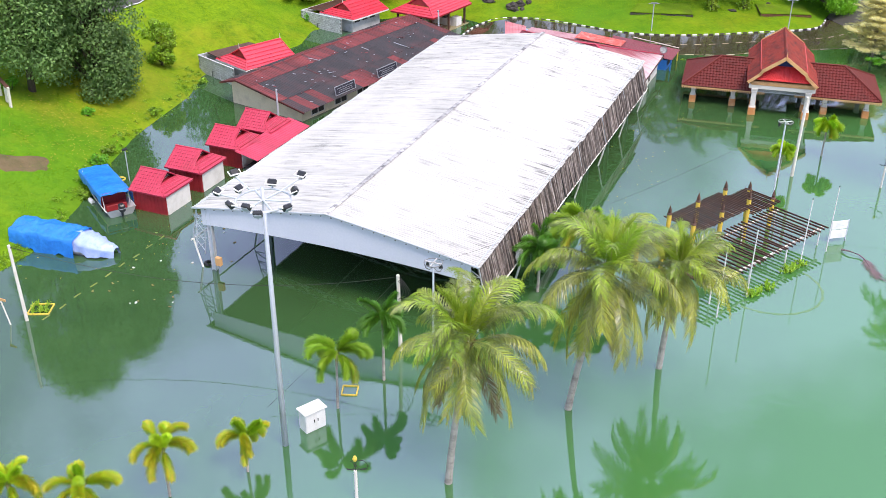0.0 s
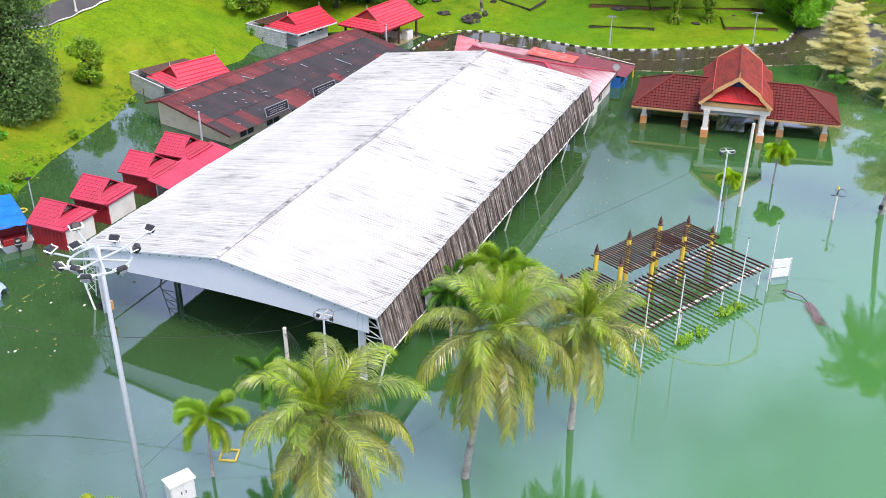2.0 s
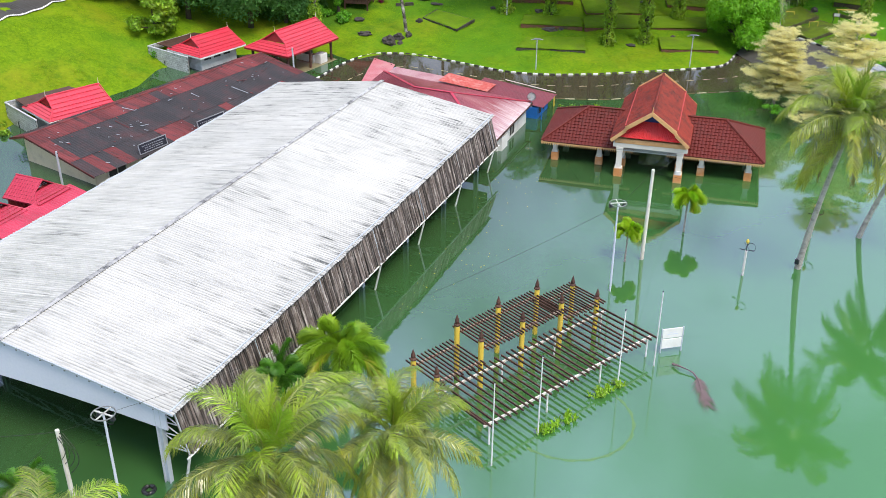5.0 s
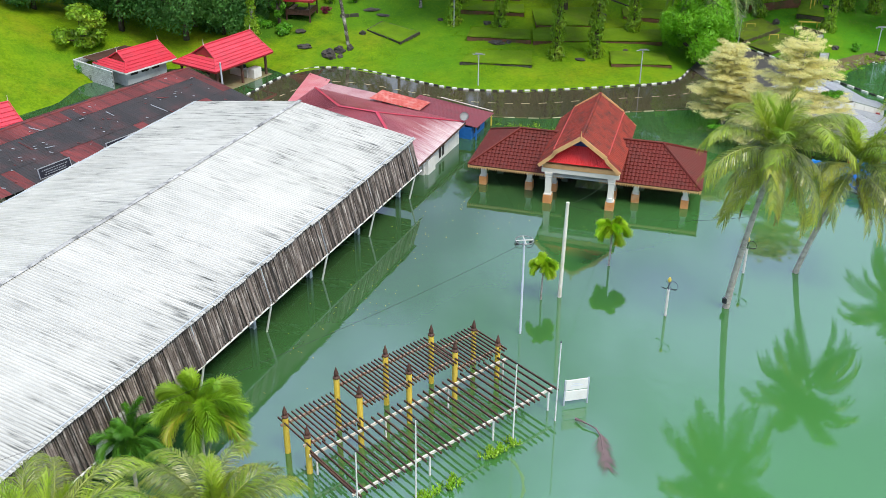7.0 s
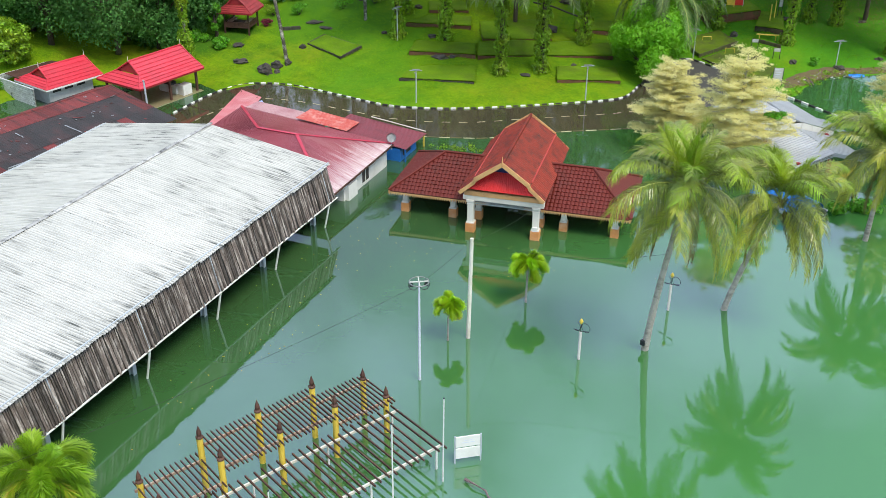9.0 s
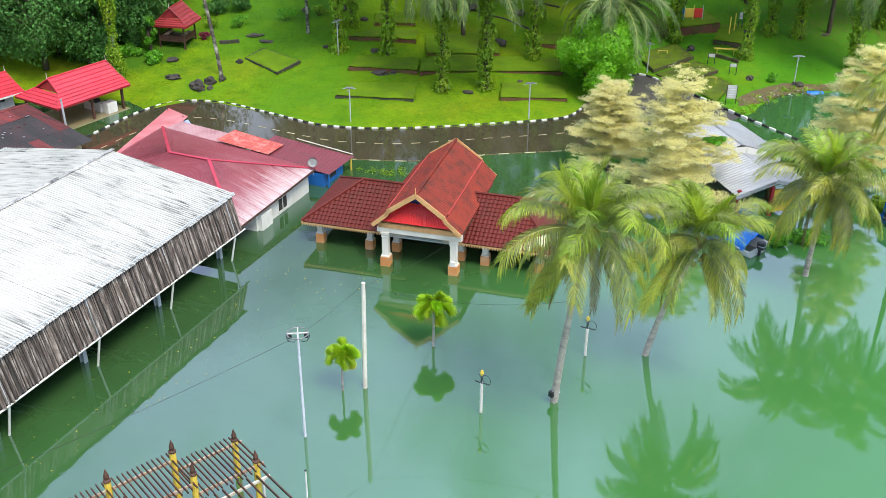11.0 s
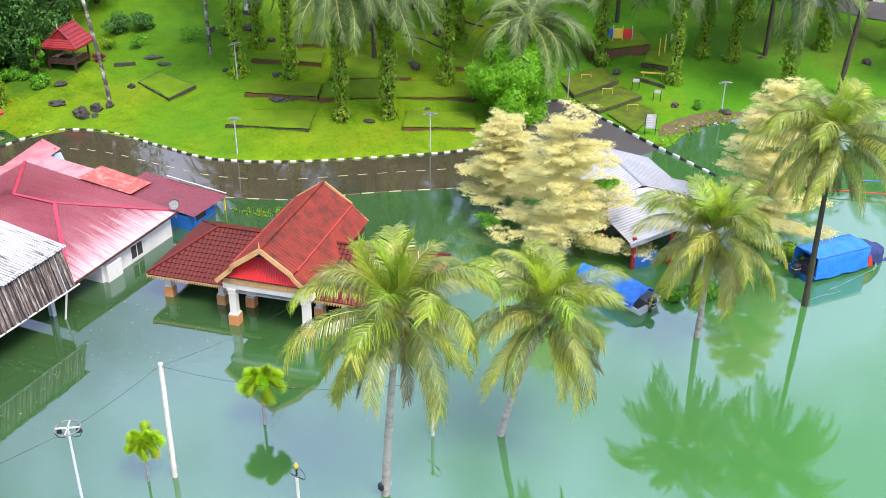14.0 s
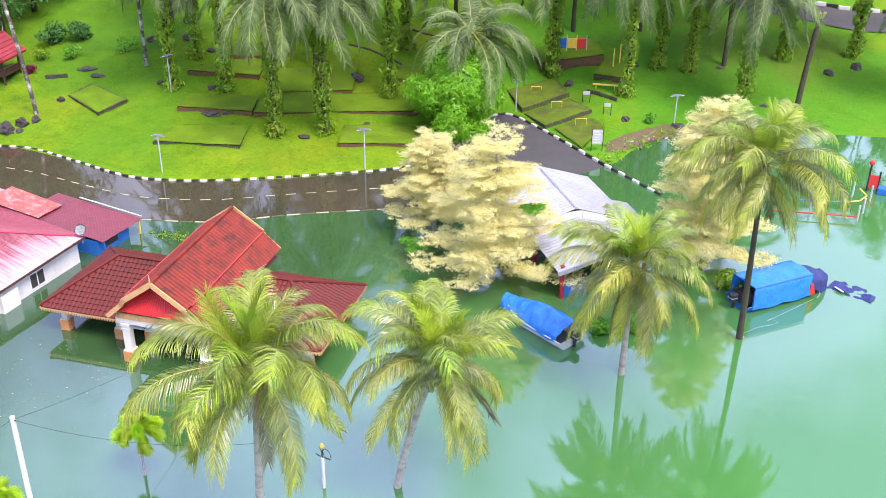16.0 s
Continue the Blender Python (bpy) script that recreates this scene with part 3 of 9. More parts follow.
def box(bm, x0, x1, y0, y1, z0, z1):
    c = [(x0, y0), (x1, y0), (x1, y1), (x0, y1)]
    return hexa(bm, [(x, y, z0) for x, y in c], [(x, y, z1) for x, y in c])


def box_bm(*a):
    return box(bmesh.new(), *a)


def bevelled(bm, w=0.02):
    bmesh.ops.bevel(bm, geom=bm.edges[:], offset=w, segments=1, affect="EDGES")
    return bm


def tube(bm, pts, radii, n=8, cap=True):
    rings = []
    pts = [V(p) for p in pts]
    for i, p in enumerate(pts):
        d = (pts[min(i + 1, len(pts) - 1)] - pts[max(i - 1, 0)]).normalized()
        a = d.orthogonal().normalized() if abs(d.z) < 0.9 else V((1, 0, 0))
        a = (a - d * a.dot(d)).normalized()
        b = d.cross(a)
        r = radii[i] if isinstance(radii, (list, tuple)) else radii
        rings.append([bm.verts.new(p + (a * math.cos(t) + b * math.sin(t)) * r) for t in [2 * math.pi * k / n for k in range(n)]])
    for q, w in zip(rings, rings[1:]):
        for k in range(n):
            bm.faces.new((q[k], q[(k + 1) % n], w[(k + 1) % n], w[k]))
    if cap:
        bm.faces.new(list(reversed(rings[0])))
        bm.faces.new(rings[-1])
    return bm


def tube_bm(pts, radii, n=8):
    return tube(bmesh.new(), pts, radii, n)


def beam(bm, p, q, w, h):
    """A square bar from p to q, w wide and h high."""
    p, q = V(p), V(q)
    d = (q - p).normalized()
    s = d.cross(V((0, 0, 1)))
    s = (s.normalized() if s.length > 1e-4 else V((1, 0, 0))) * w / 2
    u = s.cross(d).normalized() * h / 2
    return hexa(bm, [p - s - u, p + s - u, q + s - u, q - s - u], [p - s + u, p + s + u, q + s + u, q - s + u])


def slab(bm, corners, t):
    """A sheet of thickness t below the given corners."""
    c = [V(p) for p in corners]
    nrm = (c[1] - c[0]).cross(c[2] - c[0]).normalized()
    if nrm.z < 0:
        c.reverse()
        nrm = -nrm
    return hexa(bm, [p - nrm * t for p in c], c)


def raw(name, verts, faces, material, parent=None, smooth=False, label=""):
    me = bpy.data.meshes.new(name)
    me.from_pydata(verts, [], faces)
    me.materials.append(material)
    if smooth:
        me.shade_smooth()
    ob = new(name, me)
    if parent:
        ob.parent = parent
    if label:
        ob["label"] = label
    return ob


def tile_field(name, a, b, c, d, material, parent, width=0.26, course=0.32, rise=0.045, wave=0.05, label="", gap=0.0):
    """Courses of curved tiles on the slope a-b (eave) to d-c (top)."""
    a, b, c, d = V(a), V(b), V(c), V(d)
    ux = (b - a).normalized()
    nrm = ux.cross(d - a).normalized()
    if nrm.z < 0:
        nrm = -nrm
    up = nrm.cross(ux)
    if up.z < 0:
        up = -up
    hgt = (d - a).dot(up)
    rows = max(1, round(hgt / course))
    verts, faces = [], []
    la, lb = 0.0, (b - a).length
    ld, lc = (d - a).dot(ux), (c - a).dot(ux)
    for i in range(rows):
        v0, v1 = hgt * i / rows, hgt * (i + 1) / rows
        vm = (v0 + v1) / 2 / hgt
        left, right = la + (ld - la) * vm, lb + (lc - lb) * vm
        if right - left < 0.05:
            continue
        cnt = max(1, round((right - left) / width))
        step = (right - left) / cnt
        for j in range(cnt):
            x0, x1 = left + j * step, left + (j + 1) * step
            xm = (x0 + x1) / 2
            k = len(verts)
            lift = random.uniform(0, 0.012)
            for v, h in ((v0 - 0.03, rise + lift), (v1, 0.006)):
                for x, w in ((x0, 0), ((x0 + xm) / 2, wave * 0.8), (xm, wave), ((x1 + xm) / 2, wave * 0.55), (x1, 0)):
                    verts.append(a + ux * x + up * v + nrm * (h + w))
            for s in range(4):
                faces.append((k + s, k + s + 1, k + 6 + s, k + 5 + s))
            m = len(verts)
            for x in (x0, x1):
                verts.append(a + ux * x + up * (v0 - 0.03) - nrm * 0.01)
            faces.append((m, m + 1, k + 4, k + 3, k + 2, k + 1, k))
    ob = raw(name, verts, faces, material, parent, False, label)
    ob["kind"] = "stuff"
    return ob


def sheet_field(name, a, b, c, d, material, parent, pitch=0.25, depth=0.03, label="", t=0.012):
    """Trapezoid-ribbed metal sheeting whose ribs run from the eave a-b up to d-c."""
    a, b, c, d = V(a), V(b), V(c), V(d)
    ux = (b - a).normalized()
    nrm = ux.cross(d - a).normalized()
    if nrm.z < 0:
        nrm = -nrm
    verts, faces = [], []
    length = (b - a).length
    n = max(2, round(length / pitch))
    prof = []
    for i in range(n):
        for f, h in ((0, 0), (0.35, 0), (0.5, 1), (0.85, 1)):
            prof.append(((i + f) / n, h * depth))
    prof.append((1, 0))
    for f, h in prof:
        verts += [a.lerp(b, f) + nrm * h, d.lerp(c, f) + nrm * h]
    for i in range(len(prof) - 1):
        k = 2 * i
        faces.append((k, k + 2, k + 3, k + 1))
    return raw(name, verts, faces, material, parent, False, label)


# ---------- ground, water, road ----------
SHORE = [(-42, -60), (-44, 20), (-45.6, 38.6), (-45.5, 41.5), (-47.2, 46.9), (-50.2, 54), (-52.1, 59.4), (-53.7, 68.8), (-56, 74), (-54, 80),
         (-52.5, 86), (-54, 91), (-50, 97.5), (-46, 100.5), (-41, 102.2), (-38.2, 101), (-36, 104.5), (-33.1, 104.9), (-28, 104.3), (-23, 103.6), (-19.5, 104.2),
         (-16, 105.7), (-12.5, 107.8), (-9, 110.1), (-6, 112.2), (-4.5, 114.2), (-4.2, 119), (-3.4, 124.5), (-1.3, 126.8), (2.1, 124.9), (5.1, 122.8),
         (9.2, 120), (9.9, 123.4), (11.9, 128), (14.6, 129), (18.2, 132.2), (28.6, 135), (60, 140), (700, 260), (700, 900), (-700, 900), (-700, -60)]
POLY = np.array(SHORE, float)


def shore_distance(x, y):
    """Metres inside the land (positive) or out in the water (negative)."""
    best = np.full(x.shape, 1e9)
    inside = np.zeros(x.shape, bool)
    for (ax, ay), (bx, by) in zip(POLY, np.roll(POLY, -1, 0)):
        dx, dy = bx - ax, by - ay
        t = np.clip(((x - ax) * dx + (y - ay) * dy) / (dx * dx + dy * dy), 0, 1)
        best = np.minimum(best, np.hypot(x - ax - t * dx, y - ay - t * dy))
        cross = ((ay > y) != (by > y)) & (x < dx * (y - ay) / (dy if dy else 1e-9) + ax)
        inside ^= cross
    return np.where(inside, best, -best)


def land_height(x, y):
    x, y = np.asarray(x, float), np.asarray(y, float)
    d = shore_distance(x, y)
    west = np.clip((-44 - x) / 10, 0, 1) * np.clip((104 - y) / 12, 0, 1)
    east = np.clip((x + 2) / 8, 0, 1)
    slope = 0.155 + 0.22 * west - 0.03 * east
    up = 0.10 + slope * d + 0.10 * np.clip(d - 20, 0, 40)
    wob = 0.10 * np.sin(x * 0.55 + 1.3) * np.sin(y * 0.47) + 0.05 * np.sin(x * 1.7 + y * 0.9) * np.sin(y * 1.3 - x * 0.4)
    up = up + wob * np.clip(d / 3, 0, 1) * (1 + 1.2 * west)
    return np.where(d > 0, np.minimum(up, 34), np.maximum(0.10 + 0.35 * d, -2.0))


def h_at(x, y):
    return float(land_height(np.array([x]), np.array([y]))[0])


def axis(lo, hi, a, b, step):
    """Even steps between a and b, growing ones outside."""
    mid = list(np.arange(a, b + 1e-6, step))
    s, left, right = step, [], []
    p = a
    while p > lo:
        s *= 1.22
        p -= s
        left.append(p)
    s, p = step, b
    while p < hi:
        s *= 1.22
        p += s
        right.append(p)
    return np.array(left[::-1] + mid + right)


gx, gy = axis(-650, 650, -80, 48, 0.8), axis(-200, 850, 28, 176, 0.8)
GX, GY = np.meshgrid(gx, gy)
GZ = land_height(GX, GY)
nx, ny = len(gx), len(gy)
gverts = np.stack([GX.ravel(), GY.ravel(), GZ.ravel()], 1).tolist()
gfaces = [(j * nx + i, j * nx + i + 1, (j + 1) * nx + i + 1, (j + 1) * nx + i) for j in range(ny - 1) for i in range(nx - 1)]
ground = raw("ground", gverts, gfaces, M_GRASS, None, True)
tagged(ground, "bright green grassy hillside sloping to the flood water", "ground", kind="structure")
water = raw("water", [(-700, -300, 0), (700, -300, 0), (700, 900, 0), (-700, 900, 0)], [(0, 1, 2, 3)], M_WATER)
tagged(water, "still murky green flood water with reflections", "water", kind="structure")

NORTH = [(-38.5, 86), (-38.4, 95), (-38.2, 100), (-36.8, 103.4), (-33.1, 104.7), (-28, 104.1), (-23, 103.4), (-19.5, 104), (-16, 105.5), (-12.5, 107.6),
         (-9, 109.9), (-6, 112), (-4.3, 114), (-3.9, 118)]
SOUTH = [(-33, 86), (-32.8, 92), (-31.5, 96), (-29.5, 97.6), (-26, 97.6), (-22, 97.6), (-17.5, 98), (-14.4, 99), (-12, 100),
         (-9.5, 102), (-7, 103.7), (-4, 105.5), (-1, 107.3), (3, 109.5)]
EASTN = [(-3.9, 118), (-3.6, 121), (-3.1, 124.2), (-1.3, 126.5), (2, 124.6), (5, 122.5), (8.4, 120), (11, 118.2), (14, 116), (22, 111)]
EASTS = [(3, 109.5), (4, 110), (5, 110.4), (6, 111), (7, 111.5), (8, 112), (9.5, 112.6), (11, 113), (13, 112.4), (20, 107)]


def smooth_line(pts, step):
    """Points about step apart on a smooth line through pts."""
    p = [V((x, y, 0)) for x, y in pts]
    dense = []
    for i in range(len(p) - 1):
        a, b, c, d = p[max(i - 1, 0)], p[i], p[i + 1], p[min(i + 2, len(p) - 1)]
        for k in range(20):
            t = k / 20
            dense.append(0.5 * ((2 * b) + (c - a) * t + (2 * a - 5 * b + 4 * c - d) * t * t + (3 * b - a - 3 * c + d) * t ** 3))
    dense.append(p[-1])
    out, run = [dense[0]], 0.0
    for a, b in zip(dense, dense[1:]):
        run += (b - a).length
        if run >= step:
            out.append(b)
            run = 0.0
    return out


def ribbon(name, left, right, z, material, label, n=70):
    a, b = smooth_line(left, 0.02), smooth_line(right, 0.02)
    verts, faces = [], []
    for i in range(n + 1):
        p, q = a[round(i * (len(a) - 1) / n)], b[round(i * (len(b) - 1) / n)]
        verts += [(p.x, p.y, z(p.x, p.y)), (q.x, q.y, z(q.x, q.y))]
    for i in range(n):
        faces.append((2 * i, 2 * i + 1, 2 * i + 3, 2 * i + 2))
    ob = raw(name, verts, faces, material)
    return tagged(ob, label, "road", kind="structure")


road = ribbon("road", NORTH, SOUTH, lambda x, y: 0.018, M_ROAD, "brown flooded asphalt road under a film of water")
road_far = ribbon("road_slipway", EASTN, EASTS, lambda x, y: -0.12 + 0.42 * max(0, min(1, (y + 0.25 * (x + 4) * -1 - 113.5) / 10)), M_ROAD_DRY, "dark asphalt road rising out of the flood")


def block_mesh(name, l, w, h, material, bev=0.02):
    bm = bevelled(box_bm(-l / 2, l / 2, -w / 2, w / 2, -0.2, h), bev)
    me = bpy.data.meshes.new(name)
    bm.to_mesh(me)
    bm.free()
    me.materials.append(material)
    return me


def kerb_line(pts, name, label, lift, h, seg=0.92, w=0.24, paints=(M_WHITE, M_BLACK)):
    e = thing(name, pose(0, 0, 0), label, "kerb", kind="structure")
    meshes = [block_mesh("kerb_block", seg * 0.985, w, h, paints[0]), block_mesh("kerb_block", seg * 0.985, w, h, paints[1])]
    line = smooth_line(pts, seg)
    for i, (a, b) in enumerate(zip(line, line[1:])):
        m = (a + b) / 2
        share("kerb_block", meshes[i % 2], pose(m.x, m.y, lift(m.x, m.y), random.uniform(-1, 1), 0, math.degrees(math.atan2(b.y - a.y, b.x - a.x))), e)
    return e


kerb_line([(x, y + 0.1) for x, y in NORTH], "kerb", "black and white painted kerb along the flooded road", lambda x, y: 0.04, 0.10, 0.47, 0.17)
kerb_line(EASTN[2:9], "kerb_east", "black and white painted kerb curving into the water", lambda x, y: 0.30 * max(0, min(1, (y - 117.5) / 7)), 0.14, 0.68, 0.18)
kerb_line(SOUTH[6:], "kerb_south", "low kerb just breaking the flood surface", lambda x, y: -0.02, 0.055, 0.92, 0.11, (M_ROADLINE, M_SOIL))

# dashed centre line
mid = [((a[0] * 0.53 + b[0] * 0.47), (a[1] * 0.53 + b[1] * 0.47)) for a, b in zip(NORTH, SOUTH)]
dash_thing = thing("road_marking", pose(0, 0, 0), "dashed pale yellow centre line on the flooded road", "road marking", kind="structure")
dash_me = bpy.data.meshes.new("dash")
dbm = box_bm(-0.36, 0.36, -0.045, 0.045, 0.0, 0.012)
dbm.to_mesh(dash_me)
dbm.free()
dash_me.materials.append(M_ROADLINE)
line = smooth_line(mid, 1.42)
for a, b in zip(line, line[1:]):
    share("dash", dash_me, pose(a.x, a.y, 0.024, 0, 0, math.degrees(math.atan2(b.y - a.y, b.x - a.x))), dash_thing)


# ---------- big white-roofed hall ----------
HX, HY0, HY1 = -25.3, 43.45, 81.85
RIDGE, EAVE, HALF = 5.5, 4.15, 9.15


def hall_profile(f):
    """Height of the hall roof at f = 0 (ridge) to 1 (eave), a little bowed."""
    return EAVE + (RIDGE - EAVE) * (1 - f) + 0.02 * math.sin(math.pi * f)


hall = thing("hall", pose(HX, 0, 0), "long open hall with white corrugated roof standing in flood water", "hall")
n_sheets = 40
sw = (HY1 - HY0) / n_sheets
sheets = []
for side in (-1, 1):
    verts, faces = [], []
    cols = []
    for i in range(5):
        for f, h in ((0, 0), (0.3, 0), (0.5, 1), (0.8, 1)):
            cols.append(((i + f) / 5, 0.035 * h))
    cols.append((1, 0))
    fs = [0, 0.25, 0.5, 0.75, 1.0]
    for c, h in cols:
        for f in fs:
            verts.append((side * (0.02 + f * HALF), (c - 0.5) * sw, hall_profile(f) + h))
    for c in range(len(cols) - 1):
        for r in range(4):
            k = c * 5 + r
            q = (k, k + 1, k + 6, k + 5)
            faces.append(q if side < 0 else q[::-1])
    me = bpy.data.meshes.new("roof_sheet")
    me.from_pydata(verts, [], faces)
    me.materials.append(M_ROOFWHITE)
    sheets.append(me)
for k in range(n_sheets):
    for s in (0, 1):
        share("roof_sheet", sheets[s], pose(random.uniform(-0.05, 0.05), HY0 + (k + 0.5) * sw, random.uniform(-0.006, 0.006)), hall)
for k in range(20):
    cap = bmesh.new()
    y0, y1 = HY0 - 0.1 + k * (HY1 - HY0 + 0.2) / 20, HY0 - 0.1 + (k + 1) * (HY1 - HY0 + 0.2) / 20 + 0.06
    for s in (-1, 1):
        slab(cap, [(0, y0, RIDGE + 0.075 + 0.004 * (k % 2)), (s * 0.15, y0, RIDGE + 0.05), (s * 0.15, y1, RIDGE + 0.06), (0, y1, RIDGE + 0.08)], 0.012)
    part("ridge_cap", cap, M_RIDGEGREY, hall, "grimy grey ridge capping")
# near-black sheet below the roof, its shade put into the colour
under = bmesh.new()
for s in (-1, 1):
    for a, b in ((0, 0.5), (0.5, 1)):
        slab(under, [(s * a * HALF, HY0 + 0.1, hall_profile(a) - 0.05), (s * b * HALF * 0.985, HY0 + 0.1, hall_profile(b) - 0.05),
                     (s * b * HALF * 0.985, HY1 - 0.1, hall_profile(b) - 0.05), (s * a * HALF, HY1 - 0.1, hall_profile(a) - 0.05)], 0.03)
part("roof_shade", under, M_SHADE, hall)
for y, nm in ((HY0 + 0.22, "front"), (HY1 - 0.22, "back")):
    fb = bmesh.new()
    top = [(-8.6 + 17.2 * i / 16) for i in range(17)]
    lo = [(x, 3.06 + 0.30 * (1 - (x / 8.6) ** 2)) for x in top]
    hi = [(x, hall_profile(abs(x) / HALF) - 0.06) for x in top]
    rows = [[fb.verts.new((x, y + dy, z)) for x, z in edge] for edge, dy in ((lo, -0.04), (hi, -0.04), (hi, 0.04), (lo, 0.04))]
    for q, p in zip(rows, rows[1:] + rows[:1]):
        for i in range(16):
            fb.faces.new((q[i], q[i + 1], p[i + 1], p[i]))
    for i in (0, 16):
        fb.faces.new([r[i] for r in rows])
    bmesh.ops.recalc_face_normals(fb, faces=fb.faces[:])
    part("gable_fascia", fb, M_FASCIA, hall, "pale blue-grey arched gable fascia")
# edge trim with bolts along the front verge
for s in (-1, 1):
    vb = bmesh.new()
    for i in range(8):
        f0, f1 = i / 8, (i + 1) / 8
        beam(vb, (s * f0 * HALF, HY0 + 0.02, hall_profile(f0) - 0.02), (s * f1 * HALF, HY0 + 0.02, hall_profile(f1) - 0.02), 0.05, 0.09)
    part("verge_trim", vb, M_STEEL, hall)
    for i in range(14):
        f = (i + 0.5) / 14
        part("purlin_end", box_bm(s * f * HALF - 0.03, s * f * HALF + 0.03, HY0 - 0.02, HY0 + 0.12, hall_profile(f) - 0.13, hall_profile(f) - 0.07), M_DARKSTEEL, hall)
col_ys = [HY0 + 0.3 + 6.18 * i for i in range(7)]
for y in col_ys:
    for s in (-1, 1):
        cb = bmesh.new()
        x = s * 8.15
        box(cb, x - 0.14, x + 0.14, y - 0.02, y + 0.02, -2, 4.1)
        box(cb, x - 0.15, x - 0.12, y - 0.13, y + 0.13, -2, 4.1)
        box(cb, x + 0.12, x + 0.15, y - 0.13, y + 0.13, -2, 4.1)
        part("column", cb, M_STEEL, hall, "grey steel column")
    # truss under the roof
    tb = bmesh.new()
    xs = [-8.1 + 16.2 * i / 10 for i in range(11)]
    zs = [hall_profile(abs(a) / HALF) - 0.2 for a in xs]
    tube(tb, [(a, y, z) for a, z in zip(xs, zs)], 0.05, 6)
    truss = part("truss", tb, M_STEEL, hall, "steel roof truss")
    part("bottom_chord", tube_bm([(a, y, z - 0.55) for a, z in zip(xs, zs)], 0.05, 6), M_STEEL, truss)
    for i in range(10):
        part("web_member", tube_bm([(xs[i], y, zs[i] - 0.55), (xs[i + 1], y, zs[i + 1])], 0.03, 5), M_STEEL, truss)
# slatted side screens leaning outwards
def slat_me():
    bm = bmesh.new()
    hexa(bm, [(0.60, -0.066, -2.2), (0.62, 0.066, -2.2), (0.585, 0.066, -2.2), (0.57, -0.066, -2.2)],
         [(0.03, -0.066, 0), (0.045, 0.066, 0), (0.01, 0.066, 0), (0.0, -0.066, 0)])
    me = bpy.data.meshes.new("slat")
    bm.to_mesh(me)
    bm.free()
    me.materials.append(M_SLAT)
    return me


slat = slat_me()
n_slat = 300
for k in range(n_slat):
    y = HY0 + 0.25 + (k + 0.5) * (HY1 - HY0 - 0.5) / n_slat
    m = pose(8.92 + random.uniform(-0.02, 0.03), y, 4.12 + random.uniform(-0.03, 0.02), random.uniform(-1.2, 1.2), random.uniform(-1.5, 1.5), 0)
    share("slat", slat, m @ Matrix.Diagonal((1, random.uniform(0.32, 0.8), random.uniform(0.97, 1.05), 1)), hall)
# dark sheet put behind the slats as the unlit interior
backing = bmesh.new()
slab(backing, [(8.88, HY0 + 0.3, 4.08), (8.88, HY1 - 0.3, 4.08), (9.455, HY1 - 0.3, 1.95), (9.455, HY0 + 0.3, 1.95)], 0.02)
part("dark_panel", backing, M_SHADE, hall, "dark sheet standing in for shade behind the slats")
# unseen panel added so the water below mirrors no sky from the west
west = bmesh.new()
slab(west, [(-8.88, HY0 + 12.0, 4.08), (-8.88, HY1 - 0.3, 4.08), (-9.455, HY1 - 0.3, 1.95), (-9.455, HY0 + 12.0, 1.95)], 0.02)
part("dark_panel", west, M_SHADE, hall, "unseen dark panel added along the western side")
# unseen panel added to keep sky out of the reflection under the hall
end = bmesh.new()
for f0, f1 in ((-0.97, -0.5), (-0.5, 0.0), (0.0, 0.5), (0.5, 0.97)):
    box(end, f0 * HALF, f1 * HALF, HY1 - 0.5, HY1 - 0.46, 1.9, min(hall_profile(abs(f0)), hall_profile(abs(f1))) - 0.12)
part("end_blocker", end, M_SHADE, hall, "unseen dark panel added across the far end")
# lattice frame at the open front end of the western side
for x in (-9.35, -8.75):
    part("lattice_post", tube_bm([(x, HY0 + 0.3, 1.0), (x + 0.35, HY0 + 0.3, 4.0)], 0.035, 6), M_STEEL, hall)
for k in range(4):
    for a, b in ((-9.35, -8.75), (-8.75, -9.35)):
        z = 1.2 + 0.62 * k
        part("lattice_bar", tube_bm([(a + 0.117 * (z - 1), HY0 + 0.3, z), (b + 0.117 * (z - 0.38), HY0 + 0.3, z + 0.62)], 0.022, 5), M_STEEL, hall)
part("patch_panel", hexa(bmesh.new(), [(9.47, 50.1, 1.95), (9.51, 50.1, 1.95), (9.51, 51.15, 1.95), (9.47, 51.15, 1.95)], [(9.24, 50.2, 2.95), (9.28, 50.2, 2.95), (9.28, 51.05, 2.8), (9.24, 51.05, 2.8)]), M_SIGNGREY, hall, "pale board patching the screen")
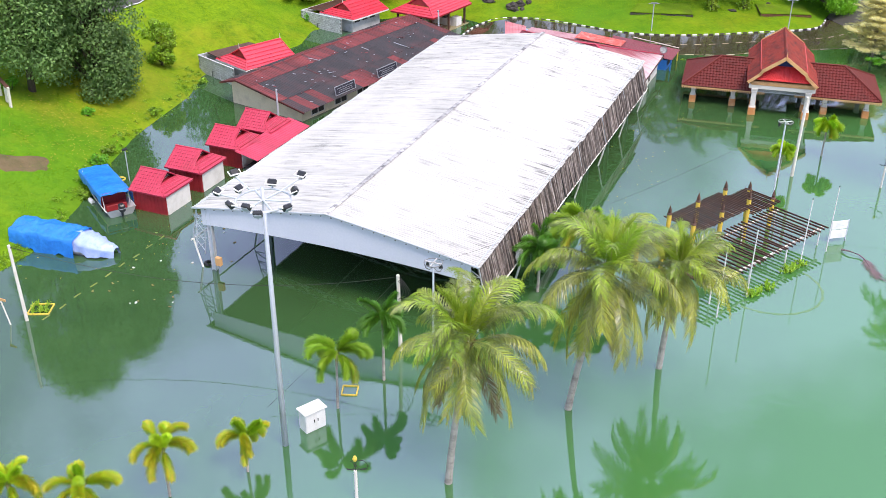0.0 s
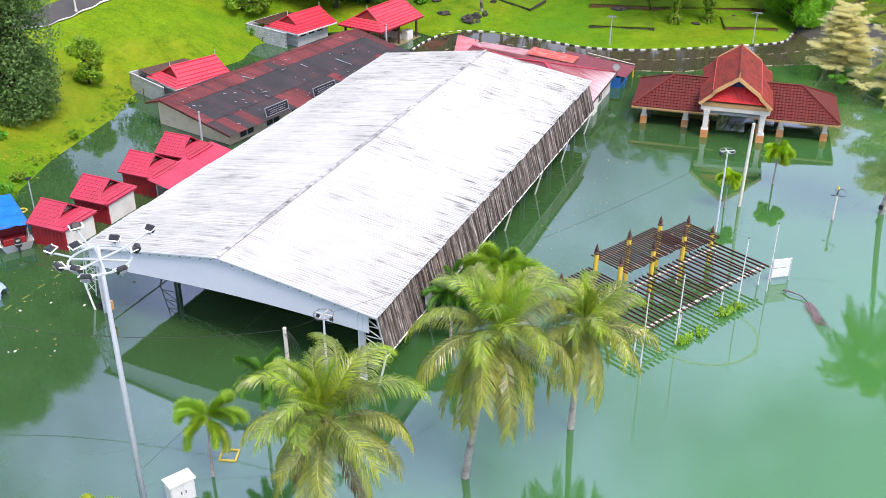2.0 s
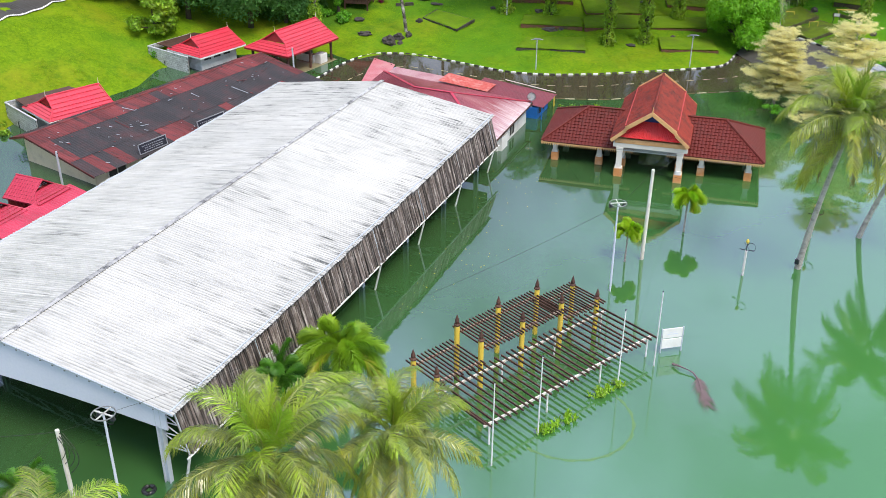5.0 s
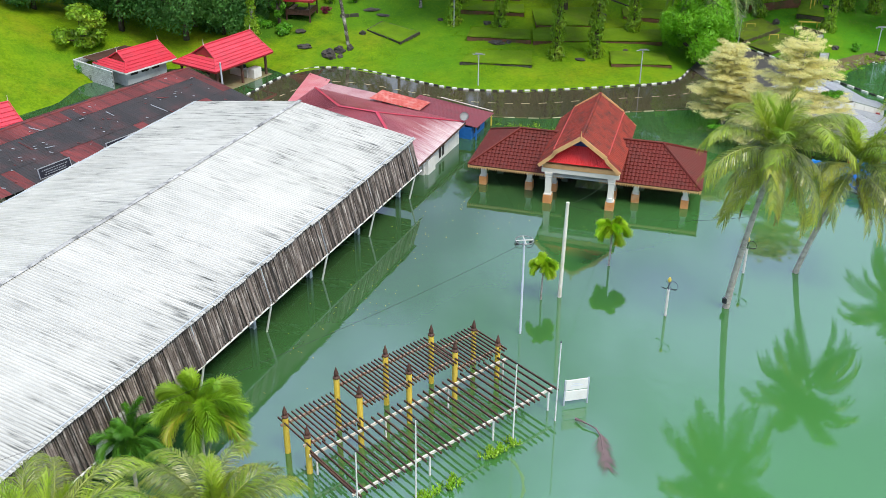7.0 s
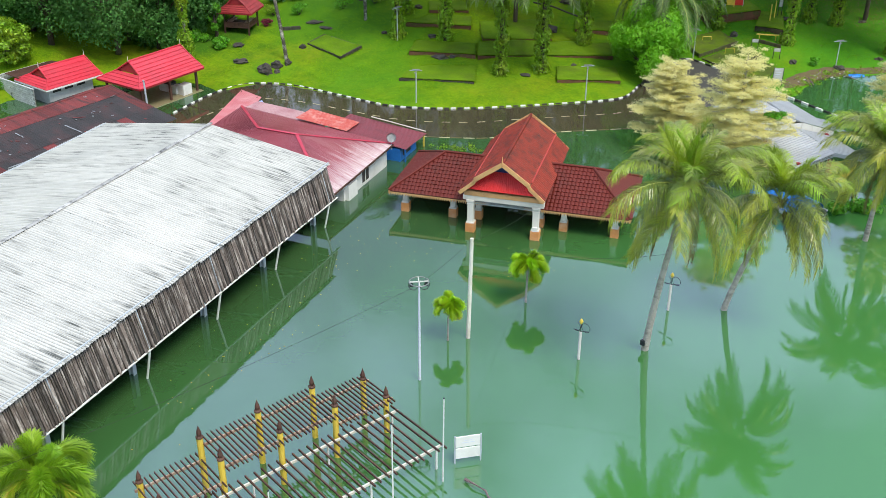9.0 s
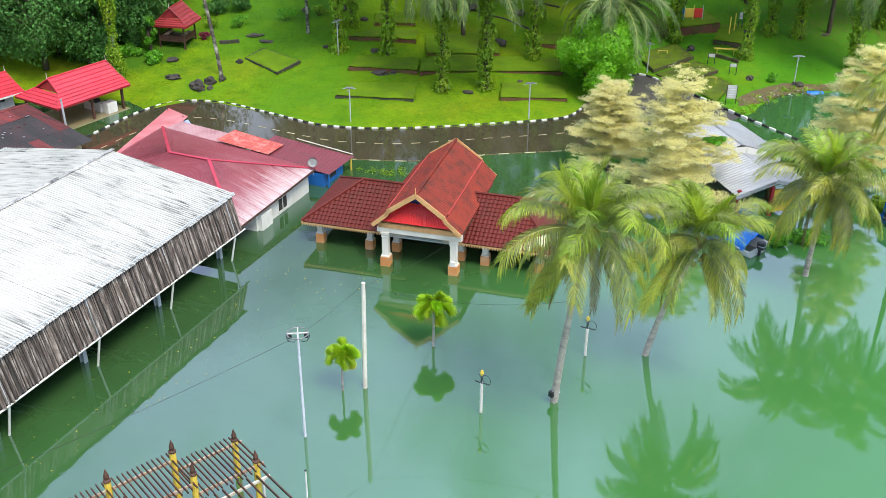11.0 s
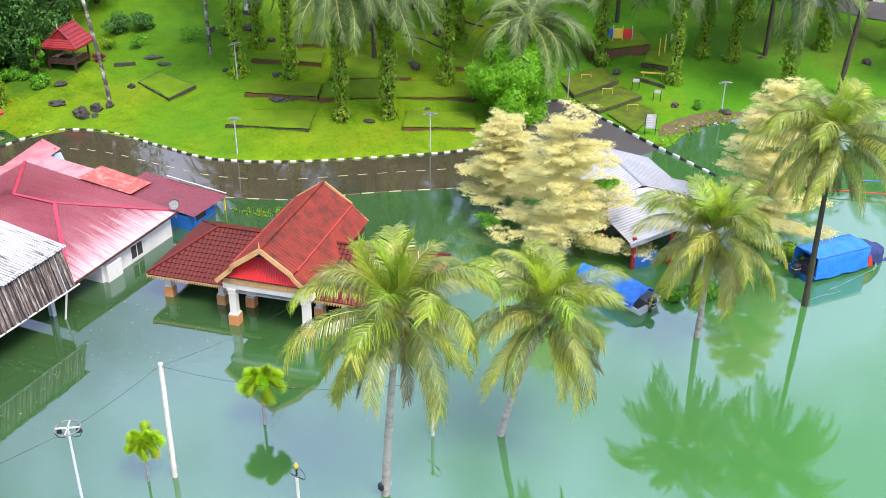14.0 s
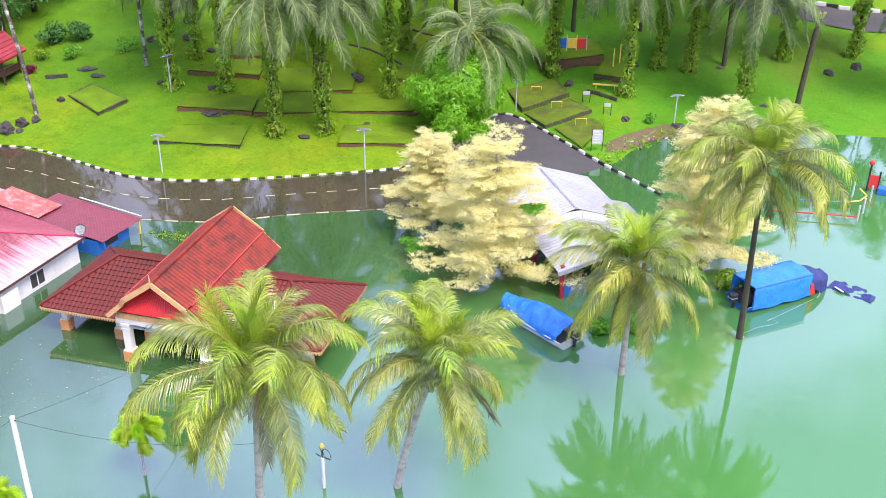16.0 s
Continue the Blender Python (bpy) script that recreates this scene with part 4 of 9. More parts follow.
for s in (-1, 1):
    rb = bmesh.new()
    tube(rb, [(s * 9.52, HY0 + 0.1, 1.86), (s * 9.52, HY1, 1.86)], 0.05, 8)
    part("bottom_rail", rb, M_WHITE, hall, "white pipe rail below the screen")
    rt = bmesh.new()
    beam(rt, (s * 8.95, HY0 + 0.1, 4.2), (s * 8.95, HY1, 4.2), 0.07, 0.1)
    part("eave_rail", rt, M_STEEL, hall)
    for i, y in enumerate(col_ys):
        part("strut", tube_bm([(s * 9.5, y, 1.9), (s * 8.75, y, -1.2)], 0.06), M_WHITE, hall, "white leaning strut")
        lb = bmesh.new()
        beam(lb, (s * 8.98, y, 4.1), (s * 9.5, y, 1.9), 0.05, 0.05)
        bracket = part("bracket", lb, M_STEEL, hall, "lattice steel bracket")
        for z0, z1 in ((4.0, 3.4), (3.4, 2.8), (2.8, 2.1)):
            x0 = 8.95 + (4.12 - z0) * 0.27
            x1 = 8.95 + (4.12 - z1) * 0.27
            for z in (z0, z1):
                br = bmesh.new()
                beam(br, (s * 8.15, y, z), (s * x1, y, z1), 0.04, 0.04)
                part("brace", br, M_STEEL, bracket)

# ---------- gatehouse ----------
gate = thing("gatehouse", pose(-5.46, 86.33, 0, 0, 0, 7.3), "flooded gatehouse with red clay tile roofs and cream columns", "gatehouse")
# wings: hipped roofs either side, eave 1.65, ridge 3.35
GW, GD0, GD1, GE, GR = 8.1, -0.7, 6.3, 1.62, 3.35
gmid = (GD0 + GD1) / 2
for s in (-1, 1):
    xi, xo, xr = s * 1.2, s * GW, s * (GW - 3.0)
    A, B, C, D = (xo, GD0, GE), (xi, GD0, GE), (xi, gmid, GR), (xr, gmid, GR)
    tile_field("front_slope", *( (A, B, C, D) if s < 0 else (B, A, D, C)), M_TILE, gate, label="dark red clay tiles")
    A2, B2 = (xo, GD1, GE), (xi, GD1, GE)
    tile_field("back_slope", *((B2, A2, D, C) if s < 0 else (A2, B2, C, D)), M_TILE, gate)
    tile_field("hip_slope", *(((xo, GD1, GE), (xo, GD0, GE), D, D) if s < 0 else ((xo, GD0, GE), (xo, GD1, GE), D, D)), M_TILE, gate)
    hb = bmesh.new()
    for p, q in (((xo, GD0, GE), D), ((xo, GD1, GE), D), (D, C)):
        tube(hb, [V(p) + V((0, 0, 0.08)), V(q) + V((0, 0, 0.08))], 0.09, 6)
    part("hip_cap", hb, M_TILE, gate)
    deck = bmesh.new()
    slab(deck, [(xo, GD0, GE), (xi, GD0, GE), (xi, gmid, GR), (xr, gmid, GR)], 0.03)
    slab(deck, [(xo, GD1, GE), (xi, GD1, GE), (xi, gmid, GR), (xr, gmid, GR)], 0.03)
    slab(deck, [(xo, GD0, GE), (xo, GD1, GE), (xr, gmid, GR)], 0.03)
    part("roof_deck", deck, M_DARKWOOD, gate)
    # carved eave board with scalloped lower edge
    for p, q in (((xo, GD0, 0), (xi, GD0, 0)), ((xo, GD0, 0), (xo, GD1, 0)), ((xo, GD1, 0), (xi, GD1, 0))):
        eb = bmesh.new()
        p, q = V(p), V(q)
        beam(eb, p + V((0, 0, GE - 0.05)), q + V((0, 0, GE - 0.05)), 0.04, 0.13)
        n = int((q - p).length / 0.16)
        for i in range(n):
            c = p.lerp(q, (i + 0.5) / n)
            d = (q - p).normalized() * 0.06
            o = V((-d.y, d.x, 0)).normalized() * 0.015
            hexa(eb, [c + V((0, 0, GE - 0.25)) - d * 0.3 - o, c + V((0, 0, GE - 0.25)) + d * 0.3 - o, c + V((0, 0, GE - 0.25)) + d * 0.3 + o, c + V((0, 0, GE - 0.25)) - d * 0.3 + o],
                 [c + V((0, 0, GE - 0.11)) - d - o, c + V((0, 0, GE - 0.11)) + d - o, c + V((0, 0, GE - 0.11)) + d + o, c + V((0, 0, GE - 0.11)) - d + o])
        part("eave_board", eb, M_WOODTRIM, gate, "carved tan wooden eave board")


def gate_column(x, y, tall, r=0.17):
    cb = bmesh.new()
    box(cb, x - r, x + r, y - r, y + r, 0.62, tall)
    box(cb, x - r - 0.06, x + r + 0.06, y - r - 0.06, y + r + 0.06, tall - 0.16, tall)
    box(cb, x - r - 0.04, x + r + 0.04, y - r - 0.04, y + r + 0.04, tall - 0.34, tall - 0.28)
    box(cb, x - r - 0.07, x + r + 0.07, y - r - 0.07, y + r + 0.07, 0.62, 0.70)
    c = part("column", bevelled(cb, 0.012), M_CREAM, gate, "cream column on an orange brick plinth")
    part("plinth", bevelled(box_bm(x - r - 0.1, x + r + 0.1, y - r - 0.1, y + r + 0.1, -2, 0.62), 0.02), M_BRICKBASE, c, "orange brick plinth")


for x, y in ((-7.1, 0), (-3.75, 0), (3.75, 0), (7.1, 0), (-7.1, 5.6), (-3.75, 5.6), (3.75, 5.6), (7.1, 5.6), (-2.05, 0.2), (2.15, 0.2), (-2.05, 5.6), (2.15, 5.6)):
    gate_column(x, y, GE - 0.03)
for x in (-2.1, 2.2):
    gate_column(x, -1.75, 2.3, 0.2)
gb = bmesh.new()
box(gb, -2.6, 2.7, -1.95, -1.55, 2.28, 2.62)
part("lintel", bevelled(gb, 0.02), M_CREAM, gate, "cream entrance beam")
gb = bmesh.new()
box(gb, -2.5, 2.6, -1.98, -1.6, 2.62, 2.95)
for i in range(22):
    x = -2.4 + i * 0.225
    box(gb, x - 0.07, x + 0.07, -2.01, -1.97, 2.66, 2.9)
part("frieze", gb, M_WOODTRIM, gate, "carved tan timber frieze")
lat = bmesh.new()
for i in range(27):
    x = -1.85 + i * 0.145
    for s in (-1, 1):
        beam(lat, (x - s * 0.12, -1.72, 1.98), (x + s * 0.12, -1.72, 2.24), 0.025, 0.03)
beam(lat, (-1.9, -1.72, 1.97), (2.0, -1.72, 1.97), 0.05, 0.05)
part("lattice", lat, M_GREYBLOCK, gate, "grey woven lattice below the beam")
part("ceiling", box_bm(-2.6, 2.7, -1.5, 6.6, 2.5, 2.54), M_DARKWOOD, gate, "dark timber ceiling")
# central gable: ridge along y, two pitches per side
RY0, RY1, RZ = -2.35, 6.75, 5.15
for s in (-1, 1):
    kx, kz, ex, ez = s * 1.75, 3.95, s * 2.75, 2.95
    a, b = (kx, RY0, kz), (kx, RY1, kz)
    top0, top1 = (0, RY0, RZ), (0, RY1 - 0.1, RZ)
    e0, e1 = (ex, RY0 + 0.1, ez), (ex, RY1 + 0.1, ez)
    k0, k1 = (s * 1.80, RY0 + 0.1, kz - 0.1), (s * 1.80, RY1 + 0.1, kz - 0.1)
    tile_field("upper_slope", *((b, a, top0, top1) if s < 0 else (a, b, top1, top0)), M_TILE2, gate, label="orange-red clay tiles")
    tile_field("lower_slope", *((e1, e0, k0, k1) if s < 0 else (e0, e1, k1, k0)), M_TILE2, gate)
    dk = bmesh.new()
    slab(dk, [a, b, top1, top0], 0.05)
    slab(dk, [e0, e1, k1, k0], 0.05)
    part("gable_deck", dk, M_DARKWOOD, gate)
    fl = bmesh.new()
    beam(fl, (s * 1.78, RY0 + 0.5, kz + 0.02), (s * 1.78, RY1, kz + 0.02), 0.22, 0.05)
    part("flashing", fl, M_FLASH, gate, "bright red roof flashing")
    for yy in (RY0 - 0.03, RY1 + 0.03):
        bb = bmesh.new()
        beam(bb, (0, yy, RZ + 0.02), (kx, yy, kz - 0.02), 0.06, 0.28)
        beam(bb, (kx * 0.95, yy - 0.0, kz + 0.02), (kx * 1.08, yy, kz - 0.28), 0.06, 0.22)
        beam(bb, (kx * 1.02, yy, kz - 0.2), (ex, yy, ez - 0.05), 0.06, 0.24)
        part("bargeboard", bb, M_WOODTRIM, gate, "tan timber bargeboard")
rcap = bmesh.new()
tube(rcap, [(0, RY0, RZ + 0.07), (0, RY1, RZ + 0.07)], 0.11, 6)
part("ridge_cap", rcap, M_TILE2, gate)
part("finial", tube_bm([(0, RY0 - 0.03, RZ - 0.1), (0, RY0 - 0.03, RZ + 0.55)], [0.06, 0.015], 6), M_WOODTRIM, gate)
tri = bmesh.new()
hexa(tri, [(-1.5, RY0 + 0.95, 3.75), (1.5, RY0 + 0.95, 3.75), (1.5, RY0 + 1.0, 3.75), (-1.5, RY0 + 1.0, 3.75)],
     [(-0.05, RY0 + 0.95, 5.05), (0.05, RY0 + 0.95, 5.05), (0.05, RY0 + 1.0, 5.05), (-0.05, RY0 + 1.0, 5.05)])
part("gable_panel", tri, M_NAVY, gate, "dark blue carved gable panel")
sheet_field("pent_roof", (-2.25, RY0 + 0.22, 3.14), (2.3, RY0 + 0.22, 3.14), (1.3, RY0 + 0.92, 4.22), (-1.3, RY0 + 0.92, 4.22), M_SCARLET, gate, 0.17, 0.03, "bright red pent roof in the gable")
part("floodlight", box_bm(2.05, 2.35, -2.05, -1.95, 0.62, 0.92), M_WHITE, gate)


# ---------- long dark-roofed shop building ----------
LB_W, LB_L = 9.2, 25.0
shop = thing("shop_building", pose(-40.4, 66.6, 0, 0, 0, -11.5), "long low shop building with patched black and rusty red roof", "building")
LZR, LZT, LZL = 1.15, 2.45, 1.9   # right eave, ridge, left eave
LXT, LXL = -7.7, -9.6
sb = bmesh.new()
box(sb, -8.9, -0.9, 0.7, LB_L - 0.5, -2, 1.25)
hexa(sb, [(-8.9, 0.7, 1.25), (-0.9, 0.7, 1.25), (-0.9, 0.95, 1.25), (-8.9, 0.95, 1.25)], [(-8.9, 0.7, 2.0), (-0.9, 0.7, 1.27), (-0.9, 0.95, 1.27), (-8.9, 0.95, 2.0)])
part("wall", sb, M_BEIGE, shop, "stained beige plaster wall")
npan = 26
for k in range(npan):
    y0, y1 = k * LB_L / npan, (k + 1) * LB_L / npan + 0.03
    rnd = random.random()
    rows = [(0.0, 0.34), (0.34, 0.78), (0.78, 1.0)]
    for r, (f0, f1) in enumerate(rows):
        material = M_BLACKROOF
        if r == 2 and random.random() < 0.85:
            material = M_RUSTROOF
        if r == 0 and (k in (1, 3, 8, 9, 10, 15, 22)):
            material = M_RUSTROOF
        if r == 1 and k in (0, 25):
            material = M_RUSTROOF
        a = (LXT * f0, y0, LZR + (LZT - LZR) * f0 + 0.012 * r)
        b = (LXT * f0, y1, LZR + (LZT - LZR) * f0 + 0.012 * r)
        c = (LXT * (f1 + 0.01), y1, LZR + (LZT - LZR) * f1 + 0.012 * r)
        d = (LXT * (f1 + 0.01), y0, LZR + (LZT - LZR) * f1 + 0.012 * r)
        sheet_field("roof_sheet", a, b, c, d, material, shop, 0.24, 0.025)
    sheet_field("roof_sheet", (LXL, y1, LZL), (LXL, y0, LZL), (LXT, y0, LZT), (LXT, y1, LZT), M_RUSTROOF if random.random() < 0.5 else M_BLACKROOF, shop, 0.24, 0.025)
rb = bmesh.new()
tube(rb, [(LXT, 0, LZT + 0.03), (LXT, LB_L, LZT + 0.03)], 0.09, 6)
part("ridge_cap", rb, M_RUSTROOF, shop)
vb = bmesh.new()
beam(vb, (0, -0.03, LZR - 0.04), (LXT, -0.03, LZT - 0.04), 0.04, 0.16)
beam(vb, (LXT, -0.03, LZT - 0.04), (LXL, -0.03, LZL - 0.04), 0.04, 0.16)
part("bargeboard", vb, M_RUSTROOF, shop)
for y in (2.6, 5.6, 8.6, 11.6, 14.6, 17.6, 20.6):
    w = part("window", box_bm(-0.92, -0.86, y - 0.75, y + 0.75, 0.25, 0.95), M_SHADE, shop, "dark shop window")
    wf = bmesh.new()
    for z in (0.22, 0.98):
        box(wf, -0.9, -0.83, y - 0.82, y + 0.82, z - 0.04, z + 0.04)
    for yy in (y - 0.8, y, y + 0.8):
        box(wf, -0.9, -0.83, yy - 0.03, yy + 0.03, 0.2, 1.0)
    part("window_frame", wf, M_CREAM, w)
for y, l in ((5.7, 2.6), (11.6, 2.8), (18.6, 1.6)):
    sg = thing("signboard", pose(-40.4, 66.6, 0, 0, 0, -11.5) @ pose(-0.35, y, LZR + 0.12, 0, -12, 0), "dark shop signboard with unreadable white lettering", "signboard", "shop signs")
    part("panel", bevelled(box_bm(-0.03, 0.03, -l / 2, l / 2, 0, 0.72), 0.01), M_SIGNDARK, sg)
    fr = bmesh.new()
    for z in (0.0, 0.72):
        box(fr, -0.01, 0.045, -l / 2 - 0.04, l / 2 + 0.04, z - 0.03, z + 0.03)
    for yy in (-l / 2, l / 2):
        box(fr, -0.01, 0.045, yy - 0.03, yy + 0.03, 0.0, 0.72)
    part("frame", fr, M_GREYSHEET, sg)
    for z, f in ((0.5, 0.8), (0.33, 0.6), (0.18, 0.7)):
        tb = bmesh.new()
        yy = -l / 2 * f
        while yy < l / 2 * f:
            ww = random.uniform(0.08, 0.22)
            box(tb, 0.032, 0.038, yy, yy + ww, z - 0.03, z + 0.03)
            yy += ww + 0.06
        part("lettering", tb, M_GREYSHEET, sg)
# loose scraps lying on the dark roof
for i in range(84):
    f, y = random.uniform(0.08, 0.95), random.uniform(0.6, LB_L - 0.5)
    m = pose(-40.4, 66.6, 0, 0, 0, -11.5) @ pose(LXT * f, y, LZR + (LZT - LZR) * f + 0.05, 0, 9.6, random.uniform(0, 180))
    l = random.uniform(0.05, 0.16) if i > 8 else random.uniform(0.4, 0.9)
    ob = mesh_object("debris", hexa(bmesh.new(), [(-l, -0.05, 0), (l, -0.04, 0), (l, 0.05, 0), (-l, 0.04, 0)], [(-l, -0.04, 0.02), (l * 0.9, -0.04, 0.03), (l, 0.04, 0.02), (-l, 0.03, 0.03)]),
                     M_GREYSHEET if i % 3 else M_RUSTROOF)
    ob.matrix_basis = m
    tagged(ob, "pale scrap of sheeting lying on the dark roof", "debris", "roof debris")


# ---------- small red kiosks ----------
def gablet_roof(e, x0, x1, y0, y1, ze, zr, material, width, course, over_r=True):
    """Ridge along x; a gablet and a hip at the +x end, a plain gable at the other."""
    ym = (y0 + y1) / 2
    xg = x1 - (x1 - x0) * 0.30
    zg = ze + (zr - ze) * 0.42
    tile_field("near_slope", (x0, y0, ze), (xg, y0, ze), (xg, ym, zr), (x0, ym, zr), material, e, width, course, 0.03, 0.03, "pink-red tile-pattern roofing")
    tile_field("far_slope", (xg, y1, ze), (x0, y1, ze), (x0, ym, zr), (xg, ym, zr), material, e, width, course, 0.03, 0.03)
    k0, k1 = ym - (ym - y0) * 0.58, ym + (y1 - ym) * 0.58
    tile_field("near_slope", (xg, y0, ze), (x1, y0, ze), (xg + 0.02, k0, zg), (xg, k0, zg), material, e, width, course, 0.03, 0.03)
    tile_field("far_slope", (x1, y1, ze), (xg, y1, ze), (xg, k1, zg), (xg + 0.02, k1, zg), material, e, width, course, 0.03, 0.03)
    tile_field("hip_slope", (x1, y0, ze), (x1, y1, ze), (xg, k1, zg), (xg, k0, zg), material, e, width, course, 0.03, 0.03)
    gb = bmesh.new()
    hexa(gb, [(xg - 0.34, k0, zg - 0.1), (xg - 0.30, k0, zg - 0.1), (xg - 0.30, k1, zg - 0.1), (xg - 0.34, k1, zg - 0.1)],
         [(xg - 0.34, ym - 0.03, zr - 0.06), (xg - 0.30, ym - 0.03, zr - 0.06), (xg - 0.30, ym + 0.03, zr - 0.06), (xg - 0.34, ym + 0.03, zr - 0.06)])
    part("gable_vent", gb, M_WHITE, e, "grey triangular gable vent")
    vs = bmesh.new()
    for i in range(3):
        z = zg + 0.08 + i * 0.12
        h = (k1 - k0) / 2 * max(0.05, 1 - (z - zg) / (zr - zg)) - 0.05
        if h > 0.05:
            box(vs, xg - 0.31, xg - 0.28, ym - h, ym + h, z, z + 0.05)
    part("vent_slot", vs, M_SHADE, e)
    rb = bmesh.new()
    tube(rb, [(x0, ym, zr + 0.03), (xg + 0.1, ym, zr + 0.03)], 0.06, 6)
    for k, yy in ((k0, y0), (k1, y1)):
        tube(rb, [(xg + 0.08, ym, zr + 0.02), (xg + 0.08, k, zg + 0.03), (x1, yy, ze + 0.03)], 0.045, 6)
    part("ridge_cap", rb, material, e)
    dk = bmesh.new()
    slab(dk, [(x0, y0, ze), (xg, y0, ze), (xg, ym, zr), (x0, ym, zr)], 0.02)
    slab(dk, [(x0, y1, ze), (xg, y1, ze), (xg, ym, zr), (x0, ym, zr)], 0.02)
    slab(dk, [(x1, y0, ze), (x1, y1, ze), (xg - 0.3, k1, zg + 0.01), (xg - 0.3, k0, zg + 0.01)], 0.02)
    slab(dk, [(xg, y0, ze), (x1, y0, ze), (xg, k0, zg)], 0.02)
    slab(dk, [(xg, y1, ze), (x1, y1, ze), (xg, k1, zg)], 0.02)
    part("roof_deck", dk, M_REDWALL, e)
    fb = bmesh.new()
    beam(fb, (x1, y0, ze - 0.04), (x1, y1, ze - 0.04), 0.03, 0.1)
    beam(fb, (x0, y0, ze - 0.04), (x1, y0, ze - 0.04), 0.03, 0.1)
    part("fascia", fb, material, e)


def kiosk(x, y, wx, wy, ze, zr, label):
    e = thing("kiosk", pose(x, y, 0), label, "kiosk", "row of kiosks")
    hx, hy = wx / 2, wy / 2
    wb = bmesh.new()
    box(wb, -hx + 0.2, hx - 0.16, -hy + 0.2, hy - 0.2, -2, ze + 0.15)
    part("wall", wb, M_REDWALL, e, "red board wall")
    for i in range(9):
        xx = -hx + 0.3 + i * (wx - 0.6) / 8
        part("cladding_board", box_bm(xx - 0.1, xx + 0.1, -hy + 0.175, -hy + 0.2, -1, ze - 0.05), M_REDWALL, e)
    sh = bmesh.new()
    prof = []
    for i in range(12):
        z = ze - 0.12 - i * 0.12
        prof += [(hx - 0.108, z), (hx - 0.10, z - 0.03), (hx - 0.10, z - 0.09)]
    prof += [(hx - 0.16, prof[-1][1]), (hx - 0.16, prof[0][1])]
    ends = [[sh.verts.new((x, y, z)) for x, z in prof] for y in (-hy + 0.3, hy - 0.3)]
    m = len(prof)
    for i in range(m):
        sh.faces.new((ends[0][i], ends[0][(i + 1) % m], ends[1][(i + 1) % m], ends[1][i]))
    for q in ends:
        sh.faces.new(q)
    bmesh.ops.recalc_face_normals(sh, faces=sh.faces[:])
    part("shutter", sh, M_WHITE, e, "closed white roller shutter")
    gablet_roof(e, -hx, hx, -hy, hy, ze, zr, M_PINKTILE, 0.21, 0.26)
    return e


kiosk(-42.0, 50.0, 3.0, 3.1, 1.5, 2.55, "small red kiosk with pink-red tiled roof and white shutter")
kiosk(-42.0, 54.0, 3.1, 3.1, 1.55, 2.6, "small red kiosk with pink-red tiled roof and white shutter")
kiosk(-41.8, 58.6, 3.1, 3.0, 1.55, 2.6, "red kiosk standing beside a sheet-metal canopy")
kiosk(-41.6, 62.4, 3.1, 3.0, 1.55, 2.6, "red kiosk standing beside a sheet-metal canopy")
canopy = thing("canopy", pose(0, 0, 0), "sloping pink-red metal canopy on red posts", "canopy")
for k in range(8):
    y0 = 56.7 + k * 0.95
    sheet_field("canopy_sheet", (-38.55, y0, 1.15), (-38.55, y0 + 0.96, 1.15), (-40.5, y0 + 0.96, 1.6), (-40.5, y0, 1.6), M_PINKTILE, canopy, 0.24, 0.025)
for y in (56.9, 59.3, 61.7, 64.0):
    part("post", tube_bm([(-38.7, y, -2), (-38.7, y, 1.15)], 0.05), M_REDWALL, canopy)
part("stall_counter", bevelled(box_bm(-40.1, -39.3, 57.2, 63.8, -1.5, 0.25), 0.03), M_SHADE, canopy)


